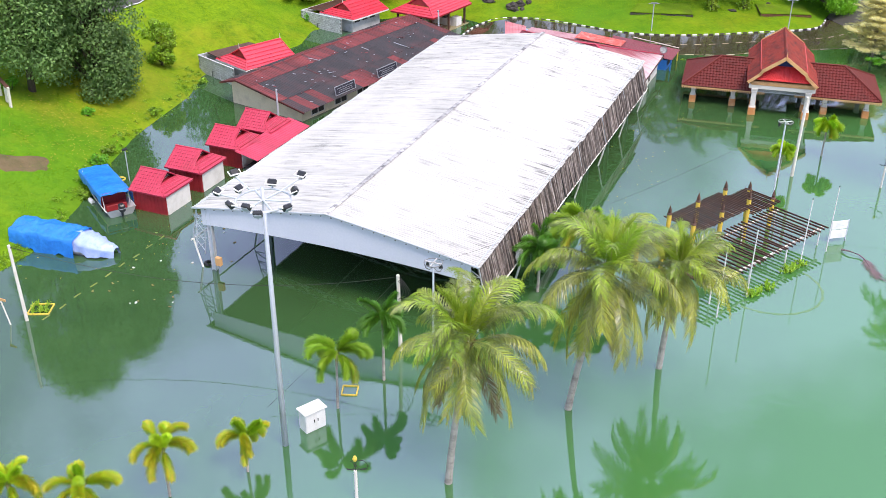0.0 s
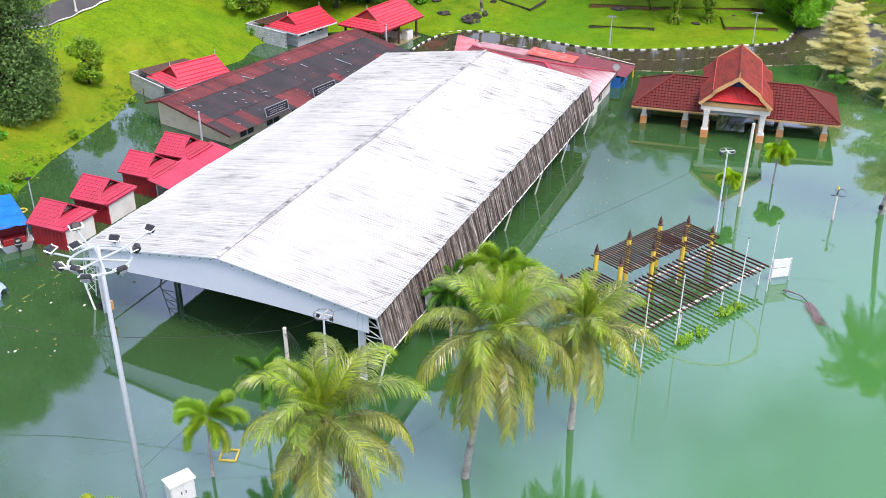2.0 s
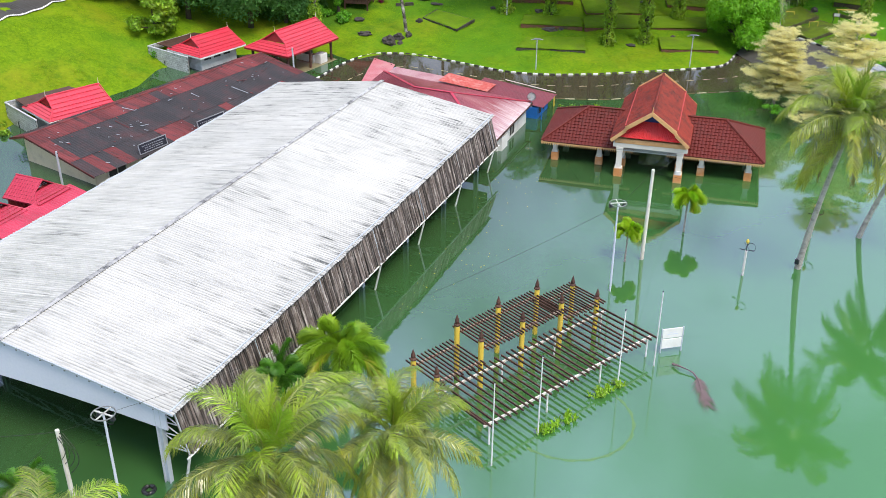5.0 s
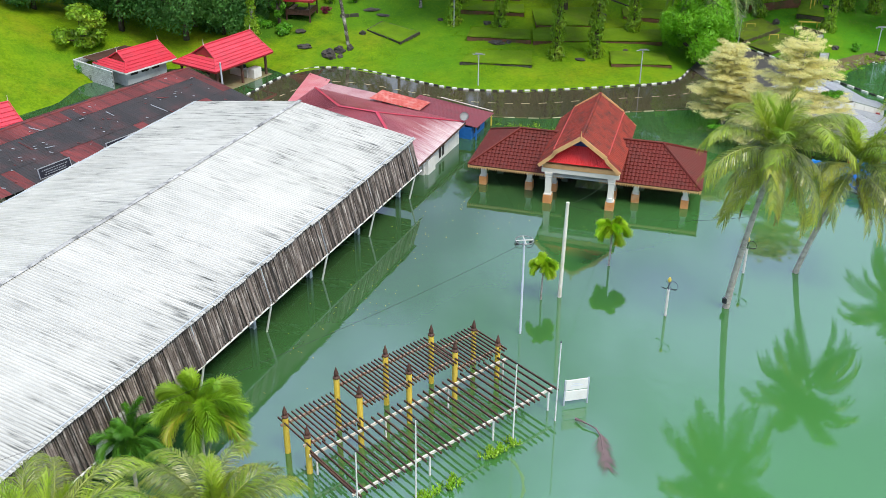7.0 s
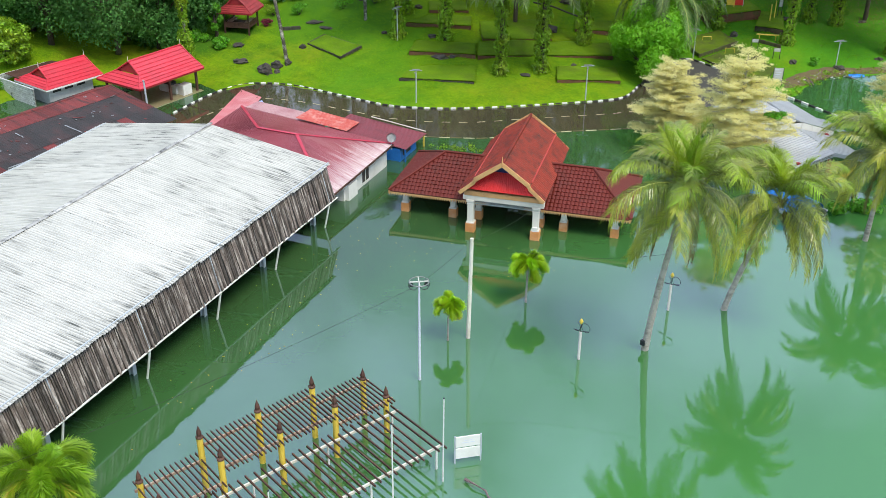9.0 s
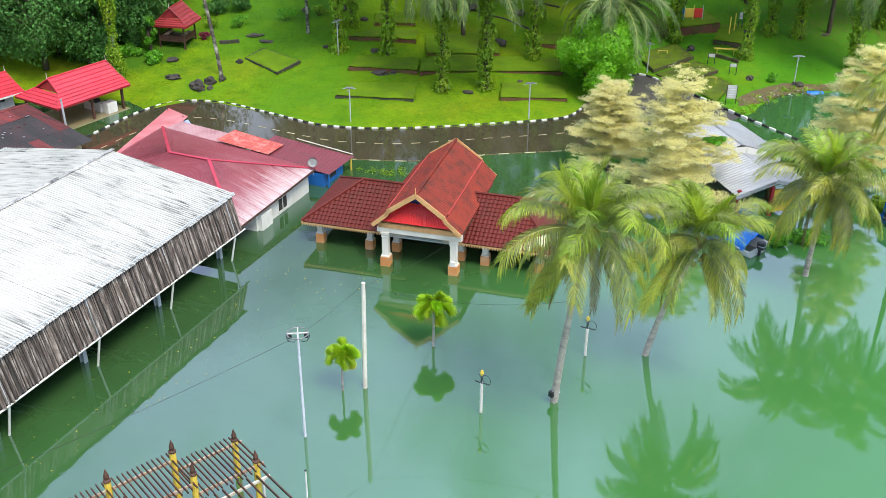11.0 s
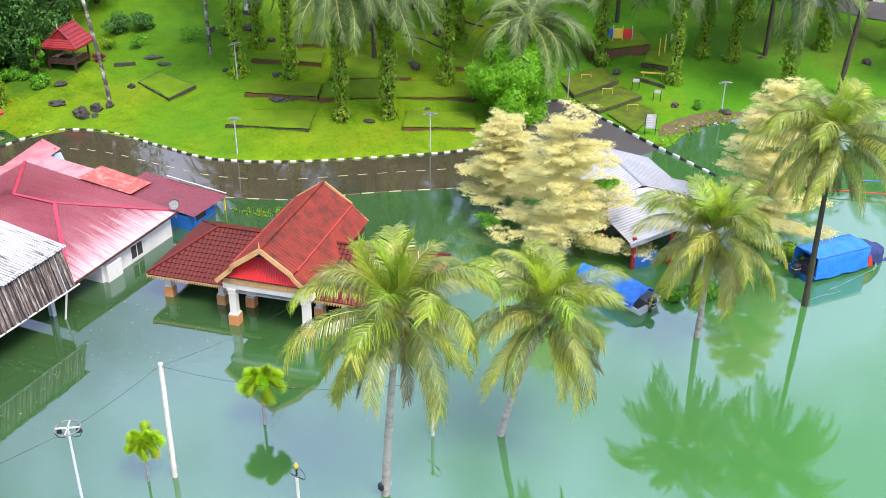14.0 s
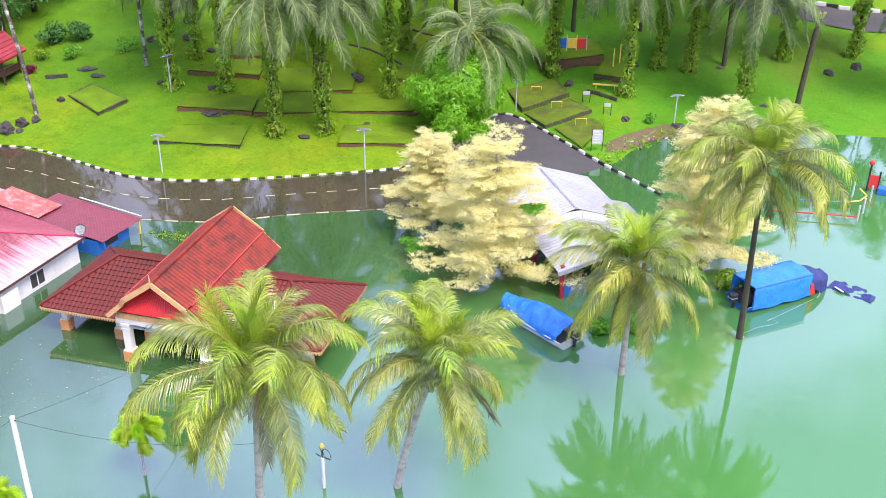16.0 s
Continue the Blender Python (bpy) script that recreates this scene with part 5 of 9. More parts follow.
# ---------- toilet blocks and picnic pavilion ----------
def saddle_roof(e, hx, y0, y1, ze, zr, material, seams=11, gab=0.33):
    """Malay-style roof: ridge along y, gablet facing -y over a hip skirt, sides slightly kinked."""
    yg0 = y0 + (y1 - y0) * gab * 0.62
    zk, xk = ze + (zr - ze) * 0.42, hx * 0.52
    yk = y0 + (y1 - y0) * gab * 0.50
    for s in (-1, 1):
        lo0, lo1 = (s * hx, y0, ze), (s * hx, y1, ze)
        k0, k1 = (s * xk, yk, zk), (s * xk, y1 - 0.05, zk)
        t0, t1 = (0, yg0, zr), (0, y1 - 0.1, zr)
        for nm, q in (("lower_slope", (lo0, lo1, k1, k0)), ("upper_slope", (k0, k1, t1, t0))):
            a, b, c, d = q if s > 0 else (q[1], q[0], q[3], q[2])
            n = max(2, seams // 3)
            for i in range(n):
                f0, f1 = max(0, i / n - 0.02), (i + 1) / n
                pa, pb = V(a).lerp(V(d), f0), V(b).lerp(V(c), f0)
                pd, pc = V(a).lerp(V(d), f1), V(b).lerp(V(c), f1)
                nrm = (pb - pa).cross(pd - pa).normalized()
                if nrm.z < 0:
                    nrm = -nrm
                bm = bmesh.new()
                slab(bm, [pa + nrm * 0.055, pb + nrm * 0.055, pc, pd], 0.045)
                part("roof_course", bm, material, e)
    n = 4
    for i in range(n):
        f0, f1 = max(0, i / n - 0.02), (i + 1) / n
        lo_l, lo_r, hi_l, hi_r = V((-hx, y0, ze)), V((hx, y0, ze)), V((-xk, yk, zk)), V((xk, yk, zk))
        lift = V((0, -0.02, 0.05))
        bm = bmesh.new()
        slab(bm, [lo_l.lerp(hi_l, f0) + lift, lo_r.lerp(hi_r, f0) + lift, lo_r.lerp(hi_r, f1), lo_l.lerp(hi_l, f1)], 0.045)
        part("roof_course", bm, material, e)
    gp = bmesh.new()
    hexa(gp, [(-xk, yk + 0.1, zk), (xk, yk + 0.1, zk), (xk, yk + 0.14, zk), (-xk, yk + 0.14, zk)],
         [(-0.04, yg0 + 0.1, zr - 0.04), (0.04, yg0 + 0.1, zr - 0.04), (0.04, yg0 + 0.14, zr - 0.04), (-0.04, yg0 + 0.14, zr - 0.04)])
    part("gable_panel", gp, M_REDWALL, e)
    rb = bmesh.new()
    tube(rb, [(0, yg0 - 0.1, zr + 0.04), (0, y1, zr + 0.04)], 0.07, 6)
    for s in (-1, 1):
        tube(rb, [(0, yg0 - 0.05, zr + 0.02), (s * xk, yk, zk + 0.04), (s * hx, y0, ze + 0.03)], 0.06, 6)
        tube(rb, [(0, y1, zr + 0.02), (s * xk, y1, zk + 0.04), (s * hx, y1, ze + 0.03)], 0.05, 6)
    part("ridge_cap", rb, material, e)
    fb = bmesh.new()
    for p, q in (((-hx, y0, ze - 0.06), (hx, y0, ze - 0.06)), ((hx, y0, ze - 0.06), (hx, y1, ze - 0.06)), ((-hx, y0, ze - 0.06), (-hx, y1, ze - 0.06)), ((-hx, y1, ze - 0.06), (hx, y1, ze - 0.06))):
        beam(fb, p, q, 0.05, 0.14)
    part("fascia", fb, M_WHITE if e["category"] == "toilet block" else M_REDWALL, e)
    for y in (yg0 - 0.1, y1 - 0.05):
        part("finial", tube_bm([(0, y, zr), (0, y, zr + 0.55)], [0.035, 0.01], 6), M_CREAM, e)


blk = bevelled(box_bm(-0.19, 0.19, -0.04, 0.04, -0.085, 0.085), 0.008)
block_wall_me = bpy.data.meshes.new("block")
blk.to_mesh(block_wall_me)
blk.free()
block_wall_me.materials.append(M_GREYBLOCK)


def block_wall(e, p, q, z0, z1):
    p, q = V(p), V(q)
    d = (q - p)
    ang = math.degrees(math.atan2(d.y, d.x))
    core = bmesh.new()
    beam(core, p + V((0, 0, (z0 + z1) / 2)), q + V((0, 0, (z0 + z1) / 2)), 0.06, z1 - z0)
    part("wall_core", core, M_MORTAR, e)
    cap = bmesh.new()
    beam(cap, p + V((0, 0, z1 + 0.04)), q + V((0, 0, z1 + 0.04)), 0.14, 0.08)
    part("coping", cap, M_GREYBLOCK, e)
    n, rows = int(d.length / 0.4), int((z1 - z0) / 0.19)
    for r in range(rows):
        for i in range(n):
            c = p + d * ((i + 0.5 + (0.5 if r % 2 else 0)) / n)
            if (c - p).length > d.length - 0.1:
                continue
            share("block", block_wall_me, pose(c.x, c.y, z0 + 0.1 + r * 0.19, 0, 0, ang) @ pose(0, random.uniform(-0.008, 0.008), 0), e)


def toilet(name_pose, label, wall_l):
    e = thing("toilet_block", name_pose, label, "toilet block", "toilet blocks")
    wb = bmesh.new()
    box(wb, -1.6, 1.7, 0.5, 4.9, -1.5, 1.75)
    part("wall", wb, M_GREYBLOCK, e, "pale grey plaster wall")
    for y in (1.3, 2.5, 3.7):
        part("vent", box_bm(1.7, 1.73, y - 0.4, y + 0.4, 1.15, 1.5), M_SHADE, e)
    saddle_roof(e, 2.4, -0.1, 5.6, 1.75, 3.0, M_REDMETAL, 9)
    fl = bmesh.new()
    slab(fl, [(-1.9, 0.0, 1.98), (-4.3, 0.2, 1.90), (-4.3, 4.9, 1.90), (-1.9, 5.2, 1.98)], 0.06)
    part("lean_to_roof", fl, M_DARKWOOD, e, "mouldy dark lean-to roof")
    block_wall(e, (1.2, -0.6, 0), (-wall_l, -0.6, 0), -0.2, 1.72)
    block_wall(e, (-wall_l, -0.6, 0), (-wall_l, 4.5, 0), -0.2, 1.72)
    part("tap_pipe", tube_bm([(-2.2, -0.72, 0.2), (-2.2, -0.72, 0.8), (-1.9, -0.72, 0.8)], 0.03, 6), M_PLASTICBLACK, e)
    return e


toilet(pose(-52.1, 73.7, -0.15, 0, 0, -22), "pale block toilet building with bright red metal roof", 4.5)
toilet(pose(-51.2, 92.0, -0.2, 0, 0, -14), "pale block toilet building with bright red metal roof beside the hillside", 4.6)

pav = thing("pavilion", pose(-43.4, 93.9, 0, 0, 0, -10.5), "open picnic pavilion with bright red roof and flooded floor", "pavilion")
saddle_roof(pav, 2.7, 0, 7.4, 2.1, 3.7, M_REDMETAL, 12)
part("floor_slab", bevelled(box_bm(-2.6, 2.6, 0.0, 7.2, -1, 0.03), 0.02), M_PAVFLOOR, pav, "muddy wet concrete floor")
for x in (-2.2, 2.2):
    for y in (0.6, 3.7, 6.8):
        part("post", box_bm(x - 0.09, x + 0.09, y - 0.09, y + 0.09, -1, 2.15), M_DARKWOOD, pav)
for y0, z0, l in ((5.2, 0.0, 1.6),):
    table = thing("bench_table", pose(-43.4, 93.9, 0, 0, 0, -10.5) @ pose(0.4, y0, 0.03), "white concrete counter with dark bench top in the pavilion", "bench")
    part("base", bevelled(box_bm(-1.1, 1.1, -0.25, 0.25, 0, 0.75), 0.02), M_WHITE, table)
    part("top", bevelled(box_bm(-0.9, 0.6, -0.3, 0.3, 0.75, 1.05), 0.04), M_PLASTICBLACK, table)
    part("side_wall", bevelled(box_bm(1.1, 1.9, -0.1, 0.9, 0, 0.9), 0.02), M_WHITE, table)


# ---------- maroon-roofed house behind the hall ----------
house = thing("house", pose(0, 0, 0), "cream house with faded maroon hipped metal roof", "house")
hbm = bmesh.new()
box(hbm, -29.5, -17.0, 84.9, 91.7, -2, 1.7)
part("wall", hbm, M_WHITE, house, "off-white rendered wall")
E0, RX0, RX1, RZH, RYH = 1.72, -25.0, -21.8, 3.45, 87.0
xr, yf, yb = -16.6, 81.9, 92.0
for nm, q, mt in (("back_slope", ((xr, yb, E0), (-31.4, 94.4, E0), (RX0, RYH, RZH), (RX1, RYH, RZH)), M_MAROON),
                  ("front_slope", ((-30.5, yf, E0), (xr, yf, E0 - 0.2), (RX1, RYH, RZH), (RX0, RYH, RZH)), M_MAROON),
                  ("left_slope", ((-31.4, 94.4, E0), (-30.5, yf, E0), (RX0, RYH, RZH), (RX0, RYH, RZH)), M_MAROON)):
    sheet_field(nm, *q, mt, house, 0.22, 0.03, "faded maroon ribbed roof sheet")
sheet_field("hip_slope", (xr, yf, E0 - 0.2), (xr, yb, E0), (RX1, RYH, RZH), (RX1, RYH, RZH), M_MAROONHIP, house, 0.22, 0.03, "faded maroon ribbed roof sheet")
cb = bmesh.new()
for p, q in (((RX0, RYH, RZH), (RX1, RYH, RZH)), ((RX1, RYH, RZH), (xr, yb, E0)), ((RX1, RYH, RZH), (xr, yf, E0 - 0.2)), ((RX0, RYH, RZH), (-31.4, 94.4, E0))):
    beam(cb, V(p) + V((0, 0, 0.05)), V(q) + V((0, 0, 0.05)), 0.22, 0.03)
part("hip_flashing", cb, M_PINKTILE, house, "pink-red ridge flashing")
gut = bmesh.new()
beam(gut, (xr + 0.02, yf, E0 - 0.27), (xr + 0.02, yb, E0 - 0.07), 0.06, 0.12)
part("gutter", gut, M_DARKWOOD, house)
w = part("window", box_bm(-17.01, -16.98, 87.6, 88.7, 0.25, 1.1), M_SHADE, house, "dark louvred window")
wf = bmesh.new()
for y in (87.58, 88.15, 88.72):
    box(wf, -17.01, -16.96, y - 0.035, y + 0.035, 0.2, 1.15)
for z in (0.2, 1.15):
    box(wf, -17.01, -16.96, 87.55, 88.75, z - 0.035, z + 0.035)
part("window_frame", wf, M_WHITE, w)
part("side_annex", bevelled(box_bm(-17.05, -16.7, 85.1, 86.4, -2, 1.1), 0.02), M_WHITE, house)
dish = thing("satellite_dish", pose(-16.65, 91.85, 1.62, 0, 0, 20), "grey satellite dish on the corner of the maroon roof", "dish")
db = bmesh.new()
rings = []
for i in range(5):
    r, z = 0.36 * i / 4, 0.12 * (i / 4) ** 2
    rings.append([db.verts.new((r * math.cos(2 * math.pi * k / 16), r * math.sin(2 * math.pi * k / 16), z)) for k in range(16)] if i else [db.verts.new((0, 0, 0))])
for k in range(16):
    db.faces.new((rings[0][0], rings[1][k], rings[1][(k + 1) % 16]))
for q, p in zip(rings[1:], rings[2:]):
    for k in range(16):
        db.faces.new((q[k], p[k], p[(k + 1) % 16], q[(k + 1) % 16]))
bmesh.ops.solidify(db, geom=db.faces[:], thickness=0.02)
dob = part("reflector", db, M_GREYBLOCK, dish, smooth=True)
dob.matrix_basis = pose(0, 0, 0.6, 50, 0, 0)
part("mast", tube_bm([(0, 0, -0.3), (0, 0, 0.6)], 0.03, 6), M_STEEL, dish)
part("feed_arm", tube_bm([(0, 0.0, 0.55), (0, -0.45, 0.85)], 0.015, 6), M_STEEL, dish)
annex = thing("annex", pose(0, 0, 0), "blue-painted shack with rusty maroon tin roof", "shack")
part("wall", box_bm(-20.5, -16.4, 92.8, 95.7, -2, 1.0), M_BLUEPAINT, annex, "blue painted plank wall")
sheet_field("roof", (-15.9, 92.75, 1.1), (-15.9, 96.6, 1.0), (-22.5, 96.4, 1.70), (-22.5, 92.75, 1.75), M_DARKMAROON, annex, 0.2, 0.03, "rusty maroon tin roof")
sheet_field("roof_patch", (-20.9, 92.8, 1.78), (-20.9, 95.0, 1.72), (-25.6, 95.6, 1.95), (-25.6, 93.2, 2.0), M_RUSTPATCH, annex, 0.2, 0.03, "bright red corrugated roof patch")
sheet_field("roof_patch", (-23.0, 92.7, 1.72), (-23.0, 95.0, 1.66), (-31.0, 96.2, 1.60), (-31.0, 94.3, 1.68), M_MAROONWHITE, annex, 0.2, 0.03, "bleached pink roof patch")
part("post", box_bm(-16.1, -16.0, 96.3, 96.4, -2, 1.0), M_YELLOW, annex)
part("post", box_bm(-16.1, -16.0, 92.9, 93.0, -2, 1.05), M_BLUEPAINT, annex)
part("opening", box_bm(-16.41, -16.37, 93.3, 94.6, 0.35, 0.95), M_SHADE, annex)
part("purlin_pole", tube_bm([(-16.0, 96.6, 1.18), (-20.5, 96.2, 1.85)], 0.04, 6), M_CREAM, annex)
lean = thing("lean_to", pose(0, 0, 0), "pink corrugated lean-to roof over a flooded lane", "lean-to")
sheet_field("roof", (-32.6, 99.2, 0.75), (-35.3, 100.2, 0.75), (-30.3, 86.2, 2.0), (-27.9, 85.2, 2.0), M_FADEDPINK, lean, 0.2, 0.03, "sun-faded pink corrugated roof")
part("tarp", slab(bmesh.new(), [(-32.4, 98.9, 0.62), (-30.9, 97.8, 0.25), (-31.6, 95.6, 0.4), (-32.9, 96.2, 0.75)], 0.03), M_PALETARP, lean, "pale blue sheet draped under the edge")
for p in ((-32.8, 98.8), (-34.9, 99.6), (-31.5, 93.0)):
    part("post", tube_bm([(p[0], p[1], -2), (p[0], p[1], 0.9)], 0.05, 6), M_DARKWOOD, lean)


# ---------- grey zinc-roofed shed ----------
shed = thing("shed", pose(10.75, 104.6, 0, 0, 0, 38), "pale zinc-roofed shed with red posts and yellow wall", "shed")
sheet_field("roof_slope", (3.7, 0, 2.15), (3.7, 6.8, 2.15), (0, 6.8, 3.35), (0, 0, 3.35), M_GREYSHEET, shed, 0.3, 0.055, "pale grey zinc roof sheet")
sheet_field("roof_slope", (4.9, -0.4, 1.78), (4.9, 3.0, 1.78), (3.6, 3.0, 2.16), (3.6, -0.4, 2.16), M_GREYSHEET, shed, 0.3, 0.055)
sheet_field("roof_slope", (-3.7, 6.8, 2.15), (-3.7, 0, 2.15), (0, 0, 3.35), (0, 6.8, 3.35), M_GREYSHEET, shed, 0.3, 0.055)
rb = bmesh.new()
tube(rb, [(0, -0.05, 3.38), (0, 6.8, 3.38)], 0.09, 6)
part("ridge_cap", rb, M_GREYSHEET, shed)
for i in range(7):
    cl = bmesh.new()
    x0, x1 = -3.4 + i * 0.97, -3.4 + (i + 1) * 0.97 - 0.03
    z0, z1 = 3.3 - abs(x0) * 0.325, 3.3 - abs(x1) * 0.325
    hexa(cl, [(x0, 0.02, z0 - 0.55), (x1, 0.02, z1 - 0.55), (x1, 0.06, z1 - 0.55), (x0, 0.06, z0 - 0.55)], [(x0, 0.02, z0), (x1, 0.02, z1), (x1, 0.06, z1), (x0, 0.06, z0)])
    part("clerestory_panel", cl, M_WHITE, shed, "white clerestory panel")
sheet_field("porch_slope", (3.0, -4.9, 1.9), (3.0, -0.02, 1.9), (0, -0.02, 2.75), (0, -4.9, 2.75), M_GREYSHEET, shed, 0.3, 0.055)
sheet_field("porch_slope", (-3.0, -0.02, 1.9), (-3.0, -4.9, 1.9), (0, -4.9, 2.75), (0, -0.02, 2.75), M_GREYSHEET, shed, 0.3, 0.055)
fb = bmesh.new()
for s in (-1, 1):
    beam(fb, (0, -4.92, 2.62), (s * 3.0, -4.92, 1.77), 0.05, 0.28)
part("porch_fascia", fb, M_GREYSHEET, shed)
cu = bpy.data.curves.new("lettering", "FONT")
cu.body, cu.size, cu.extrude, cu.align_x, cu.align_y = "TANDAS AWAM", 0.27, 0.004, "CENTER", "CENTER"
tmp = bpy.data.objects.new("lettering", cu)
text_me = bpy.data.meshes.new_from_object(tmp)
bpy.data.objects.remove(tmp)
text_me.materials.clear()
text_me.materials.append(M_SHADE)
share("lettering", text_me, pose(-1.15, -4.952, 2.62 - 1.15 * 0.283) @ pose(0, 0, 0, 0, -15.8, 0) @ pose(0, 0, 0, 90, 0, 0), shed)
for x in (-2.6, -0.1, 2.6):
    for y in (-4.6, -0.2, 3.4, 6.9):
        part("post", box_bm(x - 0.11, x + 0.11, y - 0.11, y + 0.11, -2, 2.15), M_REDWALL, shed, "dark red post")
part("wall", box_bm(0.05, 2.3, -4.55, -4.45, 0.2, 1.85), M_YELLOW, shed, "bright yellow painted wall")
part("wall", box_bm(-2.4, -0.9, -4.55, -4.45, -0.5, 1.0), M_BLUEPAINT, shed, "blue painted half wall")
part("wall", box_bm(-2.8, 2.8, 2.0, 6.8, -2, 1.9), M_CREAM, shed)
mm = bmesh.new()
for x0, x1, z0, z1 in ((-1.95, -1.75, 0.38, 0.5), (-1.8, -1.45, 0.5, 0.6), (-1.6, -1.3, 0.6, 0.72), (-1.45, -1.2, 0.42, 0.5)):
    box(mm, x0, x1, -4.57, -4.555, z0, z1)
part("white_mark", mm, M_WHITE, shed)


# ---------- pergola ----------
perg_pose = pose(-9.96, 54.02, 0, 0, 0, -26.9)   # local y along the rows, local x towards the front
perg = thing("pergola", perg_pose, "stepped timber pergola with yellow posts standing in the flood", "pergola")
LOW, HIGH = 2.0, 2.85
for i in range(5):
    y = 2.83 * i
    top = LOW if i in (0, 4) else HIGH
    for x in (0.0, 1.82):
        p = part("post", tube_bm([(x, y, -1.8), (x, y, top)], 0.14, 12), M_YELLOW, perg, "yellow round post")
        sp = bmesh.new()
        tube(sp, [(x, y, top), (x, y, top + 0.06), (x, y, top + 0.12), (x, y, top + 0.25), (x, y, top + 0.62)], [0.17, 0.17, 0.10, 0.12, 0.01], 8)
        part("finial", sp, M_DARKWOOD, p, "dark carved spike finial")


def trellis(y0, y1, x0, x1, z, n, over, wb=0.042, hb=0.09):
    for x in (x0 + over, x1 - over):
        bm = bmesh.new()
        beam(bm, (x, y0 - 0.15, z - 0.12), (x, y1 + 0.15, z - 0.12), 0.08, 0.12)
        part("beam", bm, M_CREAM if wb > 0.05 else M_PALEWOOD, perg)
    bm0 = bmesh.new()
    beam(bm0, (x0, 0, 0), (x1, 0, 0), wb, hb)
    me = bpy.data.meshes.new("rafter")
    bm0.to_mesh(me)
    bm0.free()
    me.materials.append(M_DARKWOOD)
    for i in range(n):
        y = y0 + (y1 - y0) * i / (n - 1)
        share("rafter", me, pose(random.uniform(-0.04, 0.04), y, z, random.uniform(-3, 3), random.uniform(-0.5, 0.5), random.uniform(-0.8, 0.8)), perg)


trellis(-0.1, 2.75, -0.45, 2.3, LOW - 0.25, 13, 0.45)
trellis(2.95, 8.4, -0.45, 2.3, HIGH - 0.35, 26, 0.45)
trellis(8.6, 11.5, -0.45, 2.3, LOW - 0.1, 14, 0.45)
trellis(0.0, 11.6, 1.75, 5.75, 1.32, 31, 0.38, 0.055, 0.10)
for x in (2.15, 5.38):
    for y in (0.2, 4.0, 7.8, 11.4):
        part("prop", tube_bm([(x, y, -1.8), (x, y, 1.15)], 0.05, 8), M_WHITE, perg, "white steel prop")
for p, q in (((2.13, -0.05, 1.26), (5.4, -0.05, 1.26)),):
    bm = bmesh.new()
    beam(bm, p, q, 0.08, 0.12)
    part("end_beam", bm, M_DARKWOOD, perg)


# ---------- palms ----------
def frond_mesh(name, length, leaf, pairs, start, bend, hang, leaf_mat, width=0.05, stalk=0.035, spread=62, tip_mat=None, lift=0.25, power=1.25):
    """An arching frond from the origin along +x with two ranks of long hanging leaflets."""
    verts, faces, mats = [], [], []
    steps = 16
    pts, dirs = [V((0, 0, 0))], []
    sway = random.uniform(-14, 14)
    for i in range(steps):
        s = (i + 0.5) / steps
        a = radians(start - bend * s ** power)
        y = radians(sway * s)
        d = V((math.cos(a) * math.cos(y), math.cos(a) * math.sin(y), math.sin(a)))
        dirs.append(d)
        pts.append(pts[-1] + d * (length / steps))
    for i, p in enumerate(pts):
        d = dirs[min(i, steps - 1)]
        n = V((-d.z, 0, d.x))
        r = stalk * (1 - 0.85 * i / steps)
        for o in (V((0, r, 0)), n * r * 0.8, V((0, -r, 0)), n * -r * 0.6):
            verts.append(p + o)
    for i in range(steps):
        for k in range(4):
            a, b = 4 * i + k, 4 * i + (k + 1) % 4
            faces.append((a, b, b + 4, a + 4))
            mats.append(1)
    down = V((0, 0, -1))
    for j in range(pairs):
        s = 0.17 + 0.83 * (j + random.uniform(0.2, 0.8)) / pairs
        f = s * steps
        i = min(int(f), steps - 1)
        p = pts[i].lerp(pts[i + 1], f - i)
        d = dirs[i]
        n = V((-d.z, 0, d.x))
        if n.z < 0:
            n = -n
        side0 = d.cross(n)
        base_l = leaf * (0.52 + 0.58 * math.sin(math.pi * min(1, 0.16 + 0.66 * s)) ** 0.8)
        ang = radians(spread * (1 - 0.5 * s ** 2))
        for side in (-1, 1):
            ll = base_l * random.uniform(0.86, 1.08)
            aa = ang + radians(random.gauss(0, 4 + 14 * (random.random() < 0.08)))
            out = (d * math.cos(aa) + side0 * (side * math.sin(aa)) + n * (lift + random.gauss(0, 0.07))).normalized()
            hh = hang * random.uniform(0.8, 1.2)
            c = [p]
            g = out
            for q, w8 in ((0.34, 0.25), (0.34, 0.75), (0.32, 1.0)):
                g = (g + down * hh * w8 * 0.62).normalized()
                c.append(c[-1] + g * ll * q)
            tw = random.uniform(-0.35, 0.35)
            w = (d * math.cos(tw) + n * math.sin(tw)) * (width * random.uniform(0.4, 0.58))
            k = len(verts)
            verts += [c[0] - w * 0.6, c[0] + w * 0.6, c[1] + w, c[1] - w, c[2] + w * 0.75, c[2] - w * 0.75, c[3]]
            faces += [(k, k + 1, k + 2, k + 3), (k + 3, k + 2, k + 4, k + 5), (k + 5, k + 4, k + 6)]
            old = 2 if tip_mat and random.random() < (s - 0.45) * 1.5 else 0
            mats += [old, old, 2 if tip_mat and random.random() < 0.15 + s * 0.6 else old]
    me = bpy.data.meshes.new(name)
    me.from_pydata(verts, [], faces)
    me.materials.append(leaf_mat)
    me.materials.append(M_RACHIS)
    if tip_mat:
        me.materials.append(tip_mat)
    me.polygons.foreach_set("material_index", mats)
    return me


